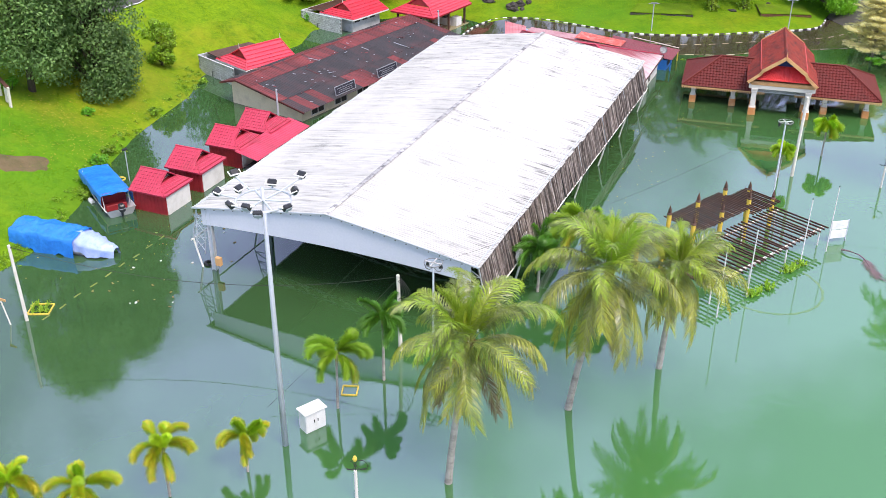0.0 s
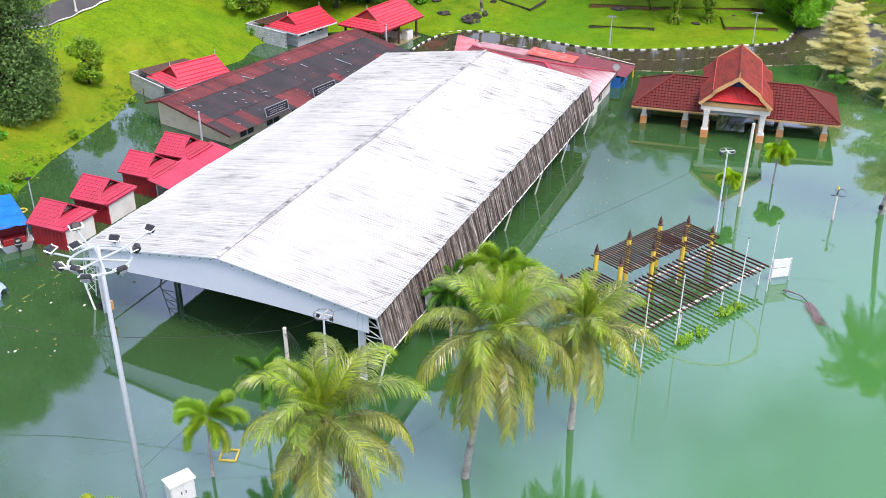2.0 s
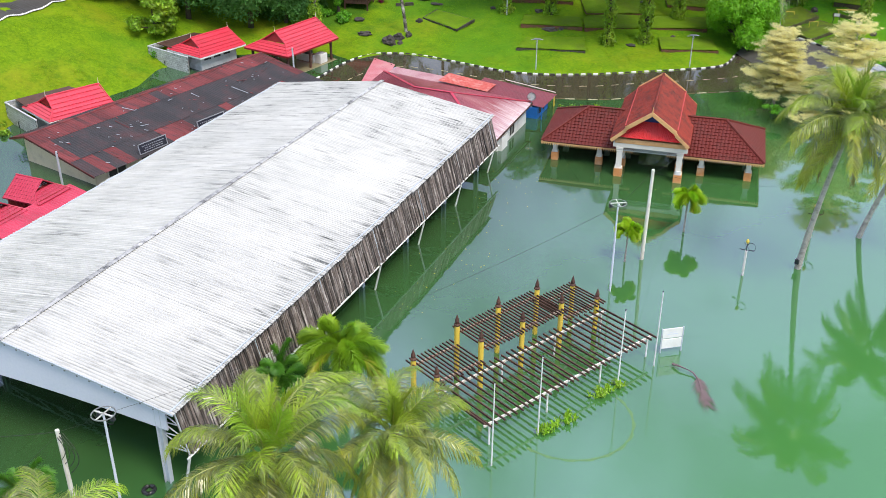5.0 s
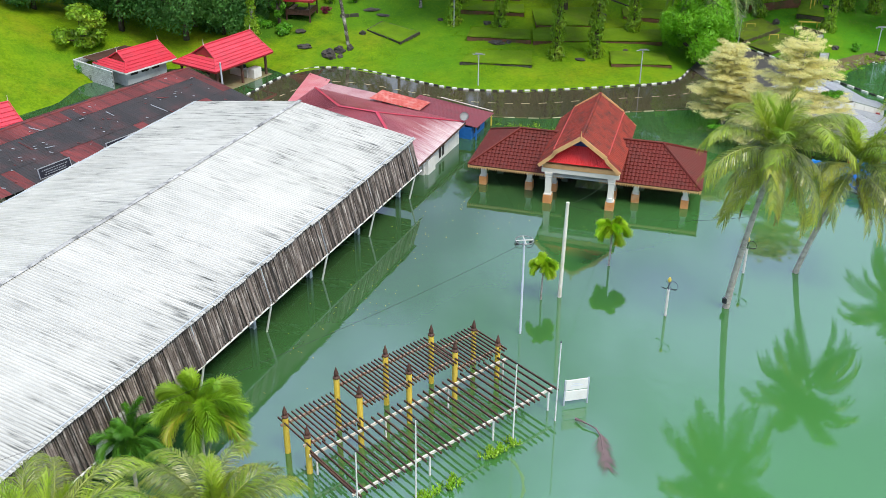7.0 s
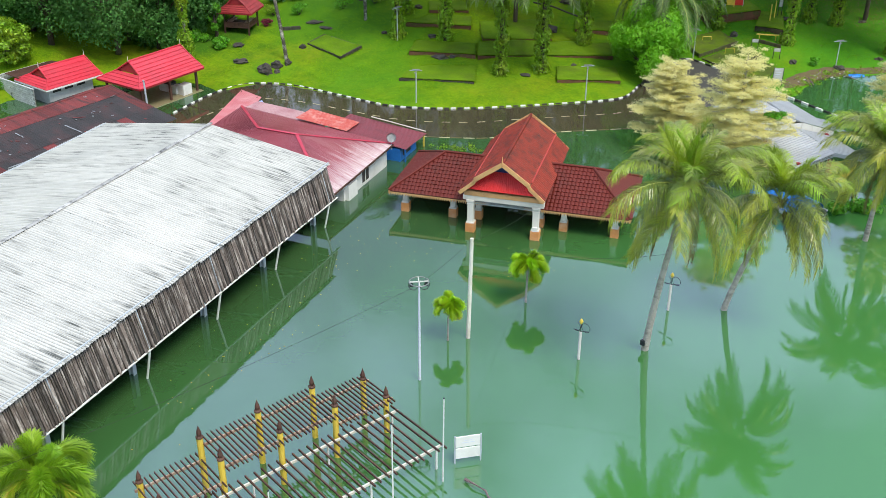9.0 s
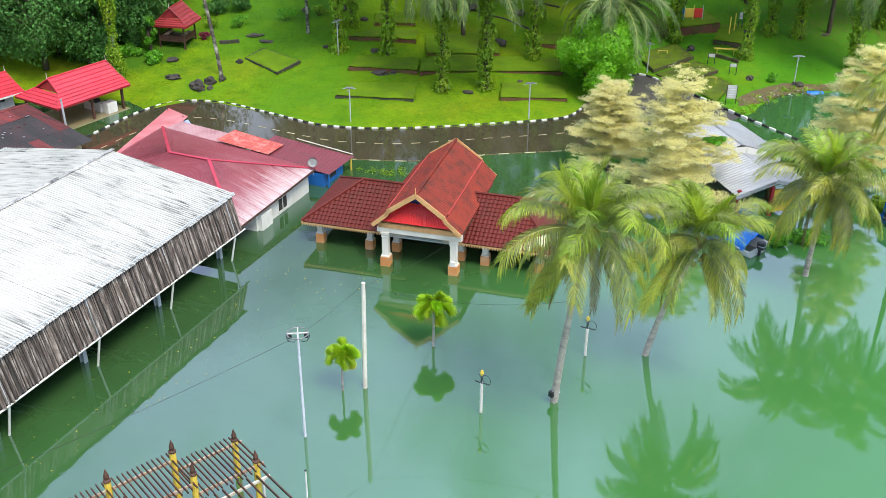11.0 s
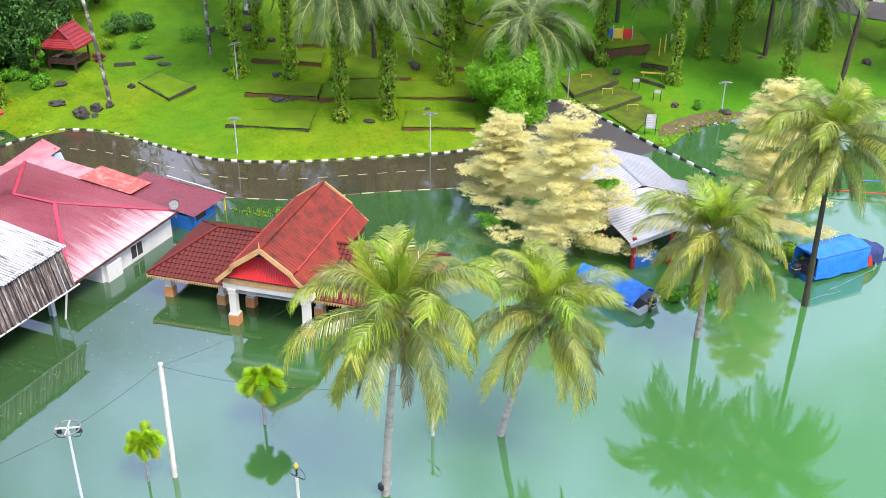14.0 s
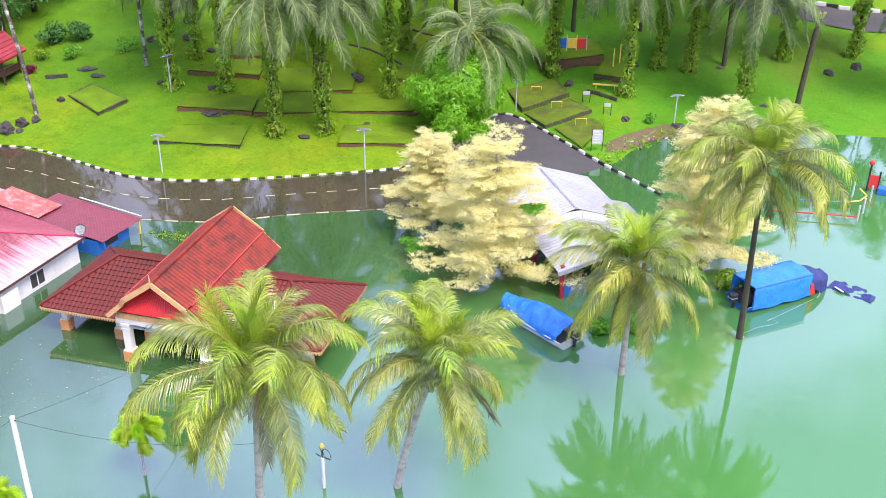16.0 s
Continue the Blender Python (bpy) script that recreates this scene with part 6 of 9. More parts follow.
def foxtail_mesh(name, length, leaf, start, bend, leaf_mat, tip_mat=None, stations=84):
    """A plume: an arching stalk with short narrow leaflets all round it."""
    verts, faces, mats = [], [], []
    steps = 14
    pts, dirs = [V((0, 0, 0))], []
    sway = random.uniform(-16, 16)
    for i in range(steps):
        s = (i + 0.5) / steps
        a, y = radians(start - bend * s ** 1.15), radians(sway * s)
        d = V((math.cos(a) * math.cos(y), math.cos(a) * math.sin(y), math.sin(a)))
        dirs.append(d)
        pts.append(pts[-1] + d * (length / steps))
    for i, p in enumerate(pts):
        d = dirs[min(i, steps - 1)]
        n = V((-d.z, 0, d.x))
        r = 0.022 * (1 - 0.85 * i / steps)
        for o in (V((0, r, 0)), n * r, V((0, -r, 0)), n * -r):
            verts.append(p + o)
    for i in range(steps):
        for k in range(4):
            a, b = 4 * i + k, 4 * i + (k + 1) % 4
            faces.append((a, b, b + 4, a + 4))
            mats.append(1)
    for j in range(stations):
        s = 0.16 + 0.84 * (j + 0.5) / stations
        f = s * steps
        i = min(int(f), steps - 1)
        p = pts[i].lerp(pts[i + 1], f - i)
        d = dirs[i]
        n = V((-d.z, 0, d.x))
        side = d.cross(n)
        size = leaf * (0.55 + 0.6 * math.sin(math.pi * min(1, 0.1 + 0.8 * s)))
        for q in range(8):
            a = 6.283 * (q + random.random()) / 8
            o = n * math.cos(a) + side * math.sin(a)
            out = (d * random.uniform(0.7, 1.0) + o).normalized()
            ll = size * random.uniform(0.8, 1.2)
            w = d.cross(o) * 0.013
            tip = p + out * ll + V((0, 0, -0.25 * ll))
            m = p + out * ll * 0.5
            k = len(verts)
            verts += [p - w * 0.5, p + w * 0.5, m + w, m - w, tip]
            faces += [(k, k + 1, k + 2, k + 3), (k + 3, k + 2, k + 4)]
            c = 2 if tip_mat and random.random() < 0.2 + 0.7 * s else 0
            mats += [c, c]
    me = bpy.data.meshes.new(name)
    me.from_pydata(verts, [], faces)
    me.materials.append(leaf_mat)
    me.materials.append(M_RACHIS)
    if tip_mat:
        me.materials.append(tip_mat)
    me.polygons.foreach_set("material_index", mats)
    return me


random.seed(11)
COCO = [[frond_mesh("frond", ln, lf, 150, a, b, h, mt, 0.034, 0.034, sp, tm, li, pw) for _ in range(4)] for ln, lf, a, b, h, mt, sp, tm, li, pw in (
    (3.0, 0.8, 86, 34, 0.35, M_FRONDYOUNG, 30, None, 0.25, 2.4),
    (3.7, 0.98, 70, 84, 0.9, M_FRONDYOUNG, 46, M_FROND, 0.25, 2.2),
    (4.5, 1.12, 54, 92, 1.2, M_FROND, 58, M_FRONDYOUNG, 0.2, 2.0),
    (4.6, 1.15, 30, 88, 1.5, M_FROND, 62, M_FRONDTIP, 0.15, 1.7),
    (4.4, 1.12, -4, 78, 1.7, M_FROND, 62, M_FRONDTIP, 0.1, 1.4),
    (4.4, 1.0, -36, 50, 1.3, M_FRONDTIP, 52, M_FRONDTIP, 0.08, 1.1),
    (3.6, 0.8, -58, 28, 0.7, M_FRONDOLD, 44, None, 0.1, 1.0))]
SMALL = [[foxtail_mesh("frond", ln, 0.40, a, b, M_FOXTAIL, tm) for _ in range(3)] for ln, a, b, tm in (
    (1.2, 82, 50, None), (1.8, 62, 120, None), (1.9, 38, 128, M_FOXTAIL), (1.8, 10, 98, M_FRONDTIP))]
LIME = [[foxtail_mesh("frond", ln, 0.44, a, b, M_LIME, tm) for _ in range(3)] for ln, a, b, tm in (
    (0.95, 84, 40, None), (1.25, 66, 110, None), (1.35, 44, 130, None), (1.3, 18, 110, None), (1.2, -10, 80, M_FRONDYELLOW))]
YELL = [[foxtail_mesh("frond", ln, 0.36, a, b, M_LIME, tm) for _ in range(3)] for ln, a, b, tm in (
    (1.1, 82, 40, None), (1.6, 64, 104, M_FRONDYELLOW), (1.7, 40, 118, M_FRONDYELLOW), (1.6, 10, 96, M_FRONDYELLOW))]
DARKP = [[foxtail_mesh("frond", 1.9, 0.40, a, b, M_FOXDARK, None) for _ in range(2)] for a, b in ((80, 50), (60, 118), (36, 126), (8, 100))]
OIL = [[frond_mesh("frond", 6.0, 1.05, 72, a, b, h, M_OILFROND, 0.065, 0.07, 64) for _ in range(2)] for a, b, h in ((62, 96, 0.7), (36, 108, 0.9), (8, 92, 0.9), (-22, 62, 0.8))]


def palm(name, base, top, kinds, counts, trunk, label, category="palm tree", group="", bark=None, size=1.0, nuts=0, seed=0, young_spear=True):
    random.seed(seed + 100)
    bx, by, bz = base
    tx, ty, tz = top
    e = thing(name, pose(bx, by, bz), label, category, group)
    r0, r1 = trunk
    pts, rad = [], []
    n = 14
    for i in range(n + 1):
        f = i / n
        lean = f ** 1.5
        pts.append(((tx - bx) * lean, (ty - by) * lean, -2.2 + (tz - bz + 2.2) * f))
        rad.append((r0 + (r1 - r0) * min(1, f * 1.4)) * (1.0 + (0.05 if i % 2 else -0.02)))
    tb = bmesh.new()
    tube(tb, pts, rad, 10)
    part("trunk", tb, bark or M_BARK, e, smooth=True)
    crown = V((tx - bx, ty - by, tz - bz))
    boot = bmesh.new()
    for i in range(10):
        a = i * 2.4
        tube(boot, [crown + V((math.cos(a) * r1 * 0.7, math.sin(a) * r1 * 0.7, -0.35)), crown + V((math.cos(a) * r1 * 2.0, math.sin(a) * r1 * 2.0, 0.15))], [r1 * 0.45, r1 * 0.2], 5)
    part("crownshaft", boot, M_RACHIS if nuts == 0 else M_FRONDOLD, e)
    az = random.uniform(0, 360)
    for variants, count in zip(kinds, counts):
        az += 31
        for i in range(count):
            yaw = az + 360 * i / max(1, count) + random.uniform(-22, 22)
            m = Matrix.Translation(crown) @ pose(0, 0, 0, random.uniform(-11, 11), random.uniform(-11, 11), yaw) @ pose(r1 * 0.6, 0, 0, random.uniform(-25, 25), 0, 0)
            sc = size * random.uniform(0.82, 1.1)
            share("frond", random.choice(variants), m @ Matrix.Scale(sc, 4), e)
    for i in range(nuts * 2):
        a = i * 0.9 + random.uniform(-0.5, 0.5)
        nb = bmesh.new()
        bmesh.ops.create_icosphere(nb, subdivisions=1, radius=random.uniform(0.11, 0.16))
        bmesh.ops.translate(nb, verts=nb.verts[:], vec=crown + V((math.cos(a) * 0.3, math.sin(a) * 0.36, -0.7 - random.uniform(0, 0.5))))
        part("coconut", nb, M_NUT, e, smooth=True)
    return e


CC = (4, 5, 6, 6, 7, 7, 4)
CF = (4, 5, 6, 6, 7, 7, 3)
L_COCO = "coconut palm with arching yellow-green fronds standing in flood water"
palm("coconut_palm", (-13.1, 31.9, 0), (-11.95, 31.4, 8.0), COCO, CC, (0.2, 0.13), "coconut palm with drying brown lower fronds standing in water", group="coconut palms", size=0.86, nuts=7, seed=1)
palm("coconut_palm", (-9.82, 39.1, 0), (-8.2, 38.7, 8.2), COCO, CC, (0.2, 0.13), "leaning coconut palm with full crown standing in flood water", group="coconut palms", size=0.88, nuts=7, seed=2)
palm("coconut_palm", (-6.4, 44.4, 0), (-5.9, 43.4, 6.4), COCO, (3, 4, 6, 7, 7, 7, 4), (0.19, 0.13), "shorter coconut palm beside the timber pergola", group="coconut palms", size=0.78, nuts=4, seed=3)
palm("coconut_palm", (6.28, 75.1, 0), (7.8, 73.6, 10.4), COCO, CF, (0.22, 0.14), L_COCO, group="coconut palms", size=0.97, nuts=8, seed=4)
palm("coconut_palm", (9.36, 80.9, 0), (11.7, 80.3, 7.5), COCO, CF, (0.2, 0.13), "leaning coconut palm with full crown standing in flood water", group="coconut palms", size=0.92, nuts=5, seed=5)
palm("coconut_palm", (16.6, 93.3, 0), (16.85, 92.4, 6.6), COCO, CC, (0.2, 0.13), L_COCO, group="coconut palms", size=0.98, nuts=6, seed=6)
palm("coconut_palm", (21.8, 99.15, 0), (21.6, 98.3, 10.6), COCO, (3, 5, 7, 8, 8, 6, 3), (0.2, 0.13), "tall coconut palm with dark trunk beside a covered boat", group="coconut palms", bark=M_DARKBARK, size=1.05, nuts=9, seed=7)

L_ORN = "small ornamental palm with drooping bright green fronds"
palm("ornamental_palm", (-20.05, 34.6, 0), (-20.0, 34.7, 3.05), SMALL, (1, 4, 5, 2), (0.09, 0.06), L_ORN, group="ornamental palms", size=1.0, seed=21)
palm("ornamental_palm", (-19.0, 37.6, 0), (-19.0, 37.7, 3.7), DARKP, (2, 4, 5, 3), (0.09, 0.07), "small ornamental palm with dark green fronds and pale fruit", group="ornamental palms", size=0.82, seed=22)
palm("ornamental_palm", (-23.74, 26.2, 0), (-23.8, 26.3, 2.6), YELL, (2, 4, 4, 2), (0.08, 0.06), "small ornamental palm with yellowing fronds", group="ornamental palms", size=0.95, seed=23)
palm("ornamental_palm", (-21.56, 28.9, 0), (-21.5, 29.0, 1.85), YELL, (2, 4, 3, 2), (0.08, 0.06), "small ornamental palm with yellowing fronds", group="ornamental palms", size=0.9, seed=24)
palm("ornamental_palm", (-25.6, 23.2, 0), (-25.5, 23.2, 2.3), YELL, (2, 4, 4, 2), (0.08, 0.06), "small ornamental palm with yellowing fronds", group="ornamental palms", size=0.95, seed=25)
palm("ornamental_palm", (-28.5, 22.2, 0), (-28.4, 22.2, 2.3), YELL, (2, 4, 4, 2), (0.08, 0.06), "small ornamental palm with yellowing fronds", group="ornamental palms", size=0.95, seed=26)
palm("ornamental_palm", (-14.6, 49.05, 0), (-14.55, 49.2, 2.75), DARKP, (3, 5, 6, 3), (0.1, 0.08), "bushy dark green palm with pale fruit beside the hall", group="ornamental palms", size=0.9, seed=27)
palm("ornamental_palm", (-12.8, 51.5, 0), (-12.7, 51.6, 3.3), SMALL, (2, 5, 5, 3), (0.12, 0.09), "bushy light green foxtail palm beside the hall", group="ornamental palms", size=1.45, seed=28)
palm("ornamental_palm", (-3.62, 71.6, 0), (-3.55, 71.6, 2.2), LIME, (2, 4, 5, 3, 1), (0.07, 0.05), "small ornamental palm with a round lime-green crown", group="ornamental palms", size=0.68, seed=29)
palm("ornamental_palm", (-1.04, 77.1, 0), (-1.0, 77.1, 2.5), LIME, (2, 4, 5, 4, 2), (0.08, 0.06), "small ornamental palm with lime crown and a yellow frond", group="ornamental palms", size=0.84, seed=30)


# ---------- leaves ----------
def leaf_cloud(name, centres, radii, count, size, material, parent, flat=1.0, seed=1, shell=0.55, label="", droop=0.0, up=0.35):
    """Many small leaves in overlapping clumps; denser towards each clump's rim."""
    rng = np.random.default_rng(seed)
    c = np.asarray(centres, float)
    r = np.asarray(radii, float)
    wgt = r ** 2 / (r ** 2).sum()
    idx = rng.choice(len(c), count, p=wgt)
    d = rng.normal(size=(count, 3))
    d /= np.linalg.norm(d, axis=1)[:, None]
    rad = r[idx] * (shell + (1 - shell) * rng.random(count)) * (0.86 + 0.28 * rng.random(count))
    pos = c[idx] + d * rad[:, None] * np.array([1, 1, flat])
    out = d + rng.normal(size=(count, 3)) * 0.65 + np.array([0, 0, up])
    out /= np.linalg.norm(out, axis=1)[:, None]
    a = np.cross(out, rng.normal(size=(count, 3)))
    a /= np.linalg.norm(a, axis=1)[:, None]
    b = np.cross(out, a)
    a[:, 2] -= droop
    sz = size * (0.6 + 0.8 * rng.random(count))[:, None]
    v = np.empty((count, 4, 3))
    v[:, 0] = pos - a * sz
    v[:, 1] = pos + b * sz * 0.45 + out * sz * 0.12
    v[:, 2] = pos + a * sz
    v[:, 3] = pos - b * sz * 0.45 + out * sz * 0.12
    me = bpy.data.meshes.new(name)
    me.vertices.add(count * 4)
    me.vertices.foreach_set("co", v.ravel())
    me.loops.add(count * 4)
    me.loops.foreach_set("vertex_index", np.arange(count * 4, dtype=np.int32))
    me.polygons.add(count)
    me.polygons.foreach_set("loop_start", np.arange(0, count * 4, 4, dtype=np.int32))
    me.polygons.foreach_set("loop_total", np.full(count, 4, dtype=np.int32))
    me.update(calc_edges=True)
    me.validate()
    me.materials.append(material)
    ob = new(name, me)
    if parent:
        ob.parent = parent
    if label:
        ob["label"] = label
    return ob


def broad_tree(name, x, y, z, trunk_h, crown_r, crown_h, leaves, size, material, label, seed, clumps=26, bark=None, low=0.0, squash=1.0):
    """Trunk, limbs and an uneven crown of leaf clumps."""
    rng = random.Random(seed)
    e = thing(name, pose(x, y, z), label, "tree", "broad-leaved trees")
    tb = bmesh.new()
    top = V((rng.uniform(-0.4, 0.4), rng.uniform(-0.4, 0.4), trunk_h + crown_h * 0.45))
    tube(tb, [(0, 0, -0.5), (0.05, 0.05, trunk_h * 0.5), (top.x * 0.5, top.y * 0.5, trunk_h), top], [0.05 * trunk_h + 0.16, 0.045 * trunk_h + 0.1, 0.16, 0.06], 9)
    part("trunk", tb, bark or M_DARKBARK, e, smooth=True)
    cs, rs = [], []
    for i in range(clumps):
        f = i / clumps
        zz = trunk_h + crown_h * (low + (1 - low) * rng.random())
        rel = (zz - trunk_h) / crown_h
        rr = crown_r * math.sqrt(max(0.05, 1 - (2 * rel - 0.85) ** 2 * 0.75)) * (0.45 + 0.55 * rng.random() ** 0.5)
        a = rng.uniform(0, 6.283)
        cs.append((rr * math.cos(a) * 0.78, rr * math.sin(a) * 0.78, zz))
        rs.append(crown_r * rng.uniform(0.22, 0.42))
    for c in cs[::3]:
        lb = bmesh.new()
        tube(lb, [(top.x * 0.5, top.y * 0.5, trunk_h * 0.85), (c[0] * 0.5, c[1] * 0.5, (c[2] + trunk_h) / 2), c], [0.12, 0.07, 0.02], 6)
        part("limb", lb, bark or M_DARKBARK, e)
    leaf_cloud("crown", cs, rs, leaves, size, material, e, squash, seed)
    return e


z = h_at(-59.7, 58.2)
broad_tree("tree", -60.2, 57.8, z, 3.6, 5.4, 19.0, 62000, 0.14, M_LEAFBANK, "dense dark green tree with bare trunk on the grassy bank", 5, 110, low=-0.03)
broad_tree("tree", -57.9, 62.4, h_at(-57.9, 62.4), 0.9, 4.6, 21.0, 80000, 0.14, M_LEAFBANK, "dense dark green tree with foliage almost to the ground", 6, 170, low=-0.03)
broad_tree("tree", -57.2, 95.4, h_at(-57.2, 95.4), 0.6, 2.7, 2.9, 5200, 0.17, M_LEAFMID, "broad-leaved tree with pale green layered foliage beside the toilet block", 40, 20, low=-0.05, squash=0.45)
for i, (x, y, hh, rr, ch) in enumerate(((-61, 103, 2.2, 4.0, 8.0), (-56.3, 106.4, 2.2, 4.2, 9.0), (-52.4, 106.6, 2.0, 4.0, 9.0), (-48.8, 106.4, 1.6, 3.6, 8.0), (-66, 99, 2.4, 4.2, 8), (-71, 95, 2.5, 4.4, 8),
                                         (-54, 114, 3, 5, 10), (-60, 114, 3, 5, 10), (-48, 114, 2.5, 4.4, 9), (-68, 106, 3, 5, 10), (-62, 124, 3, 5.4, 11), (-50, 125, 3, 5.4, 11))):
    broad_tree("tree", x, y, h_at(x, y), hh, rr, ch, 15000 if i < 5 else 7500, 0.16 if i < 5 else 0.2, M_LEAFDARK, "dark green broad-leaved tree on the wooded slope", 41 + i, 40, low=-0.10)
for i, (x, y, rr, ch) in enumerate(((-57.6, 101.6, 5.0, 9.0), (-51.2, 103.4, 5.2, 9.5), (-63.5, 108.5, 5.4, 10.0), (-47.6, 110.6, 4.4, 9.0), (-71.5, 101.0, 5.2, 9.0), (-57.5, 119.0, 5.2, 10.0), (-50.0, 120.5, 4.8, 10.0))):
    broad_tree("tree", x, y, h_at(x, y), 3.4, rr, ch, 21000, 0.16, M_LEAFDARK, "large dark green tree shading the slope behind the pavilion", 240 + i, 52, low=-0.06)
# unseen trees added on the hilltop to darken reflections in road and water
for i in range(0, 26, 3):
    x, y = -66 + i * 5.2, 168 + 9 * math.sin(i * 2.1)
    broad_tree("tree", x, y, h_at(x, y), 4, 5.2, 12, 3200, 0.42, M_LEAFDARK, "tall dark green tree added out of view on the hilltop", 140 + i, 22, low=-0.15)
broad_tree("shrub_tree", -4.0, 120.6, h_at(-4, 120.6), 0.7, 4.2, 5.2, 46000, 0.12, M_BUSH, "bright green rounded leafy tree beside the road", 70, 34, low=0.0)
broad_tree("sapling", -44.6, 110.2, h_at(-44.6, 110.2), 1.3, 0.9, 2.2, 1400, 0.16, M_LEAFGREEN, "bright green sapling beside the timber hut", 71, 10)
broad_tree("sapling", -58.3, 71.6, h_at(-58.3, 71.6), 0.5, 1.6, 3.4, 7000, 0.11, M_LEAFMID, "bright green sapling on the grassy bank", 72, 30)
broad_tree("sapling", -59.6, 73.6, h_at(-59.6, 73.6), 1.2, 0.7, 1.6, 600, 0.13, M_FRONDYELLOW, "yellow-leaved sapling on the grassy bank", 73, 7)


def shrub(x, y, r, material, label, n=500, zz=None, hgt=0.8, seed=0, size=0.1):
    z = h_at(x, y) if zz is None else zz
    rng = random.Random(seed)
    e = thing("shrub", pose(x, y, z), label, "shrub", "shrubs")
    st = bmesh.new()
    cs = []
    for i in range(7):
        a, q = rng.uniform(0, 6.28), rng.uniform(0.1, 0.75) * r
        c = (q * math.cos(a), q * math.sin(a), hgt * rng.uniform(0.25, 0.8))
        cs.append(c)
        tube(st, [(0, 0, -0.1), c], [0.03, 0.012], 5)
    part("stems", st, M_DARKBARK, e)
    leaf_cloud("foliage", cs, [r * 0.45] * 7, n, size, material, e, 0.8, seed)
    return e


random.seed(5)
for i, (x, y, r) in enumerate(((-47.6, 48.9, 0.7), (-48.8, 50.6, 0.8), (-50.3, 53.2, 0.8), (-51.0, 55.2, 0.6), (-49.0, 52.4, 0.7), (-61, 56.5, 0.9), (-52.9, 63.5, 0.7), (-58, 66, 0.6), (-45.3, 109.2, 0.9), (-42.5, 117.5, 1.2), (-40, 118.5, 1.1),
                              (-36.5, 121.5, 1.2), (-33.8, 123.5, 1.0), (10.2, 129.2, 0.7), (-55.5, 58.5, 0.6), (-54.5, 72.2, 0.5), (-55, 92.5, 0.7), (-41.7, 114.9, 0.6))):
    shrub(x, y, r, M_MAGENTA if i == 17 else (M_LEAFGREEN if i % 3 else M_LEAFMID), "dark magenta leafy plant beside the hut" if i == 17 else "low green shrub growing on the grassy bank", 420, None, r * 1.1, i)
for i, (x, y, r, mt) in enumerate(((-43.3, 108.9, 0.9, M_LEAFGREEN), (-43.9, 120.2, 1.8, M_LEAFDARK), (-47.6, 111.0, 1.3, M_LEAFDARK), (-42.0, 122.4, 1.4, M_LEAFDARK), (-49.6, 112.4, 1.5, M_LEAFDARK), (-46.2, 108.6, 1.0, M_LEAFGREEN))):
    shrub(x, y, r, mt, "leafy green bush on the slope round the hut", 1500, None, r * 1.2, 130 + i, 0.13)
shrub(16.2, 97.9, 1.3, M_LEAFGREEN, "half-drowned green bush in the flood water", 900, 0, 0.8, 77, 0.13)
shrub(14.6, 96.6, 0.9, M_LEAFGREEN, "half-drowned green bush in the flood water", 600, 0, 0.6, 78, 0.13)
shrub(20.5, 104.3, 1.3, M_LEAFMID, "half-drowned green bush in the flood water", 900, 0, 1.0, 79, 0.13)
shrub(17.8, 105.2, 1.1, M_LEAFMID, "half-drowned green bush in the flood water", 800, 0, 1.2, 80, 0.13)


# cream-leaved layered trees
def layered_tree(x, y, hgt, spread, label, seed, first=1.2):
    rng = random.Random(seed)
    e = thing("layered_tree", pose(x, y, 0), label, "tree", "cream-leaved trees")
    tb = bmesh.new()
    tube(tb, [(0, 0, -2), (0.05, 0, hgt * 0.4), (0, 0.05, hgt * 0.96)], [0.16, 0.11, 0.03], 8)
    part("trunk", tb, M_BARK, e, smooth=True)
    cs, rs = [], []
    z = first
    k = 0
    while z < hgt:
        f = (z - first) / (hgt - first)
        r = spread * (1.05 - 0.74 * f ** 1.3) * rng.uniform(0.55, 1.15)
        a = k * 2.4 + rng.uniform(-0.5, 0.5)
        tip = V((r * math.cos(a), r * math.sin(a), z + rng.uniform(-0.1, 0.35)))
        lb = bmesh.new()
        tube(lb, [(0, 0, z - 0.2), tip], [0.04, 0.012], 5)
        part("branch", lb, M_BARK, e)
        n = max(3, int(r / 0.30))
        for q in range(n):
            g = 0.18 + 0.9 * (q + 0.5) / n
            for w in (-1, 0, 1):
                side = V((-math.sin(a), math.cos(a), 0)) * w * rng.uniform(0.15, 0.95) * (0.35 + g * 0.75)
                c = V((0, 0, z - 0.2)).lerp(tip, g) + side + V((0, 0, rng.uniform(-0.12, 0.14)))
                cs.append(tuple(c))
                rs.append(rng.uniform(0.26, 0.60))
        z += (hgt - first) / 62 * rng.uniform(0.7, 1.3)
        k += 1
    leaf_cloud("crown", cs, rs, min(150000, int(len(cs) * 118)), 0.055, M_LEAFCREAM, e, 0.30, seed, 0.1, "", 0.0, 1.4)
    return e


layered_tree(1.35, 104.4, 6.9, 3.0, "layered tree with cream variegated leaves rising from the flood", 301)
layered_tree(7.0, 100.0, 9.1, 4.25, "tall layered tree with cream variegated leaves beside the shed", 302, 0.9)
layered_tree(18.4, 106.6, 10.6, 3.7, "tall layered tree with cream variegated leaves behind the palms", 303, 1.0)
leaf_g = thing("leafy_branch", pose(9.4, 99.6, 0), "green regrowth sprays on the cream-leaved tree", "foliage")
tbm = bmesh.new()
tube(tbm, [(-2.2, 0.2, 4.6), (0.0, 0, 5.3), (0.5, 0, 5.4)], [0.03, 0.02, 0.01], 5)
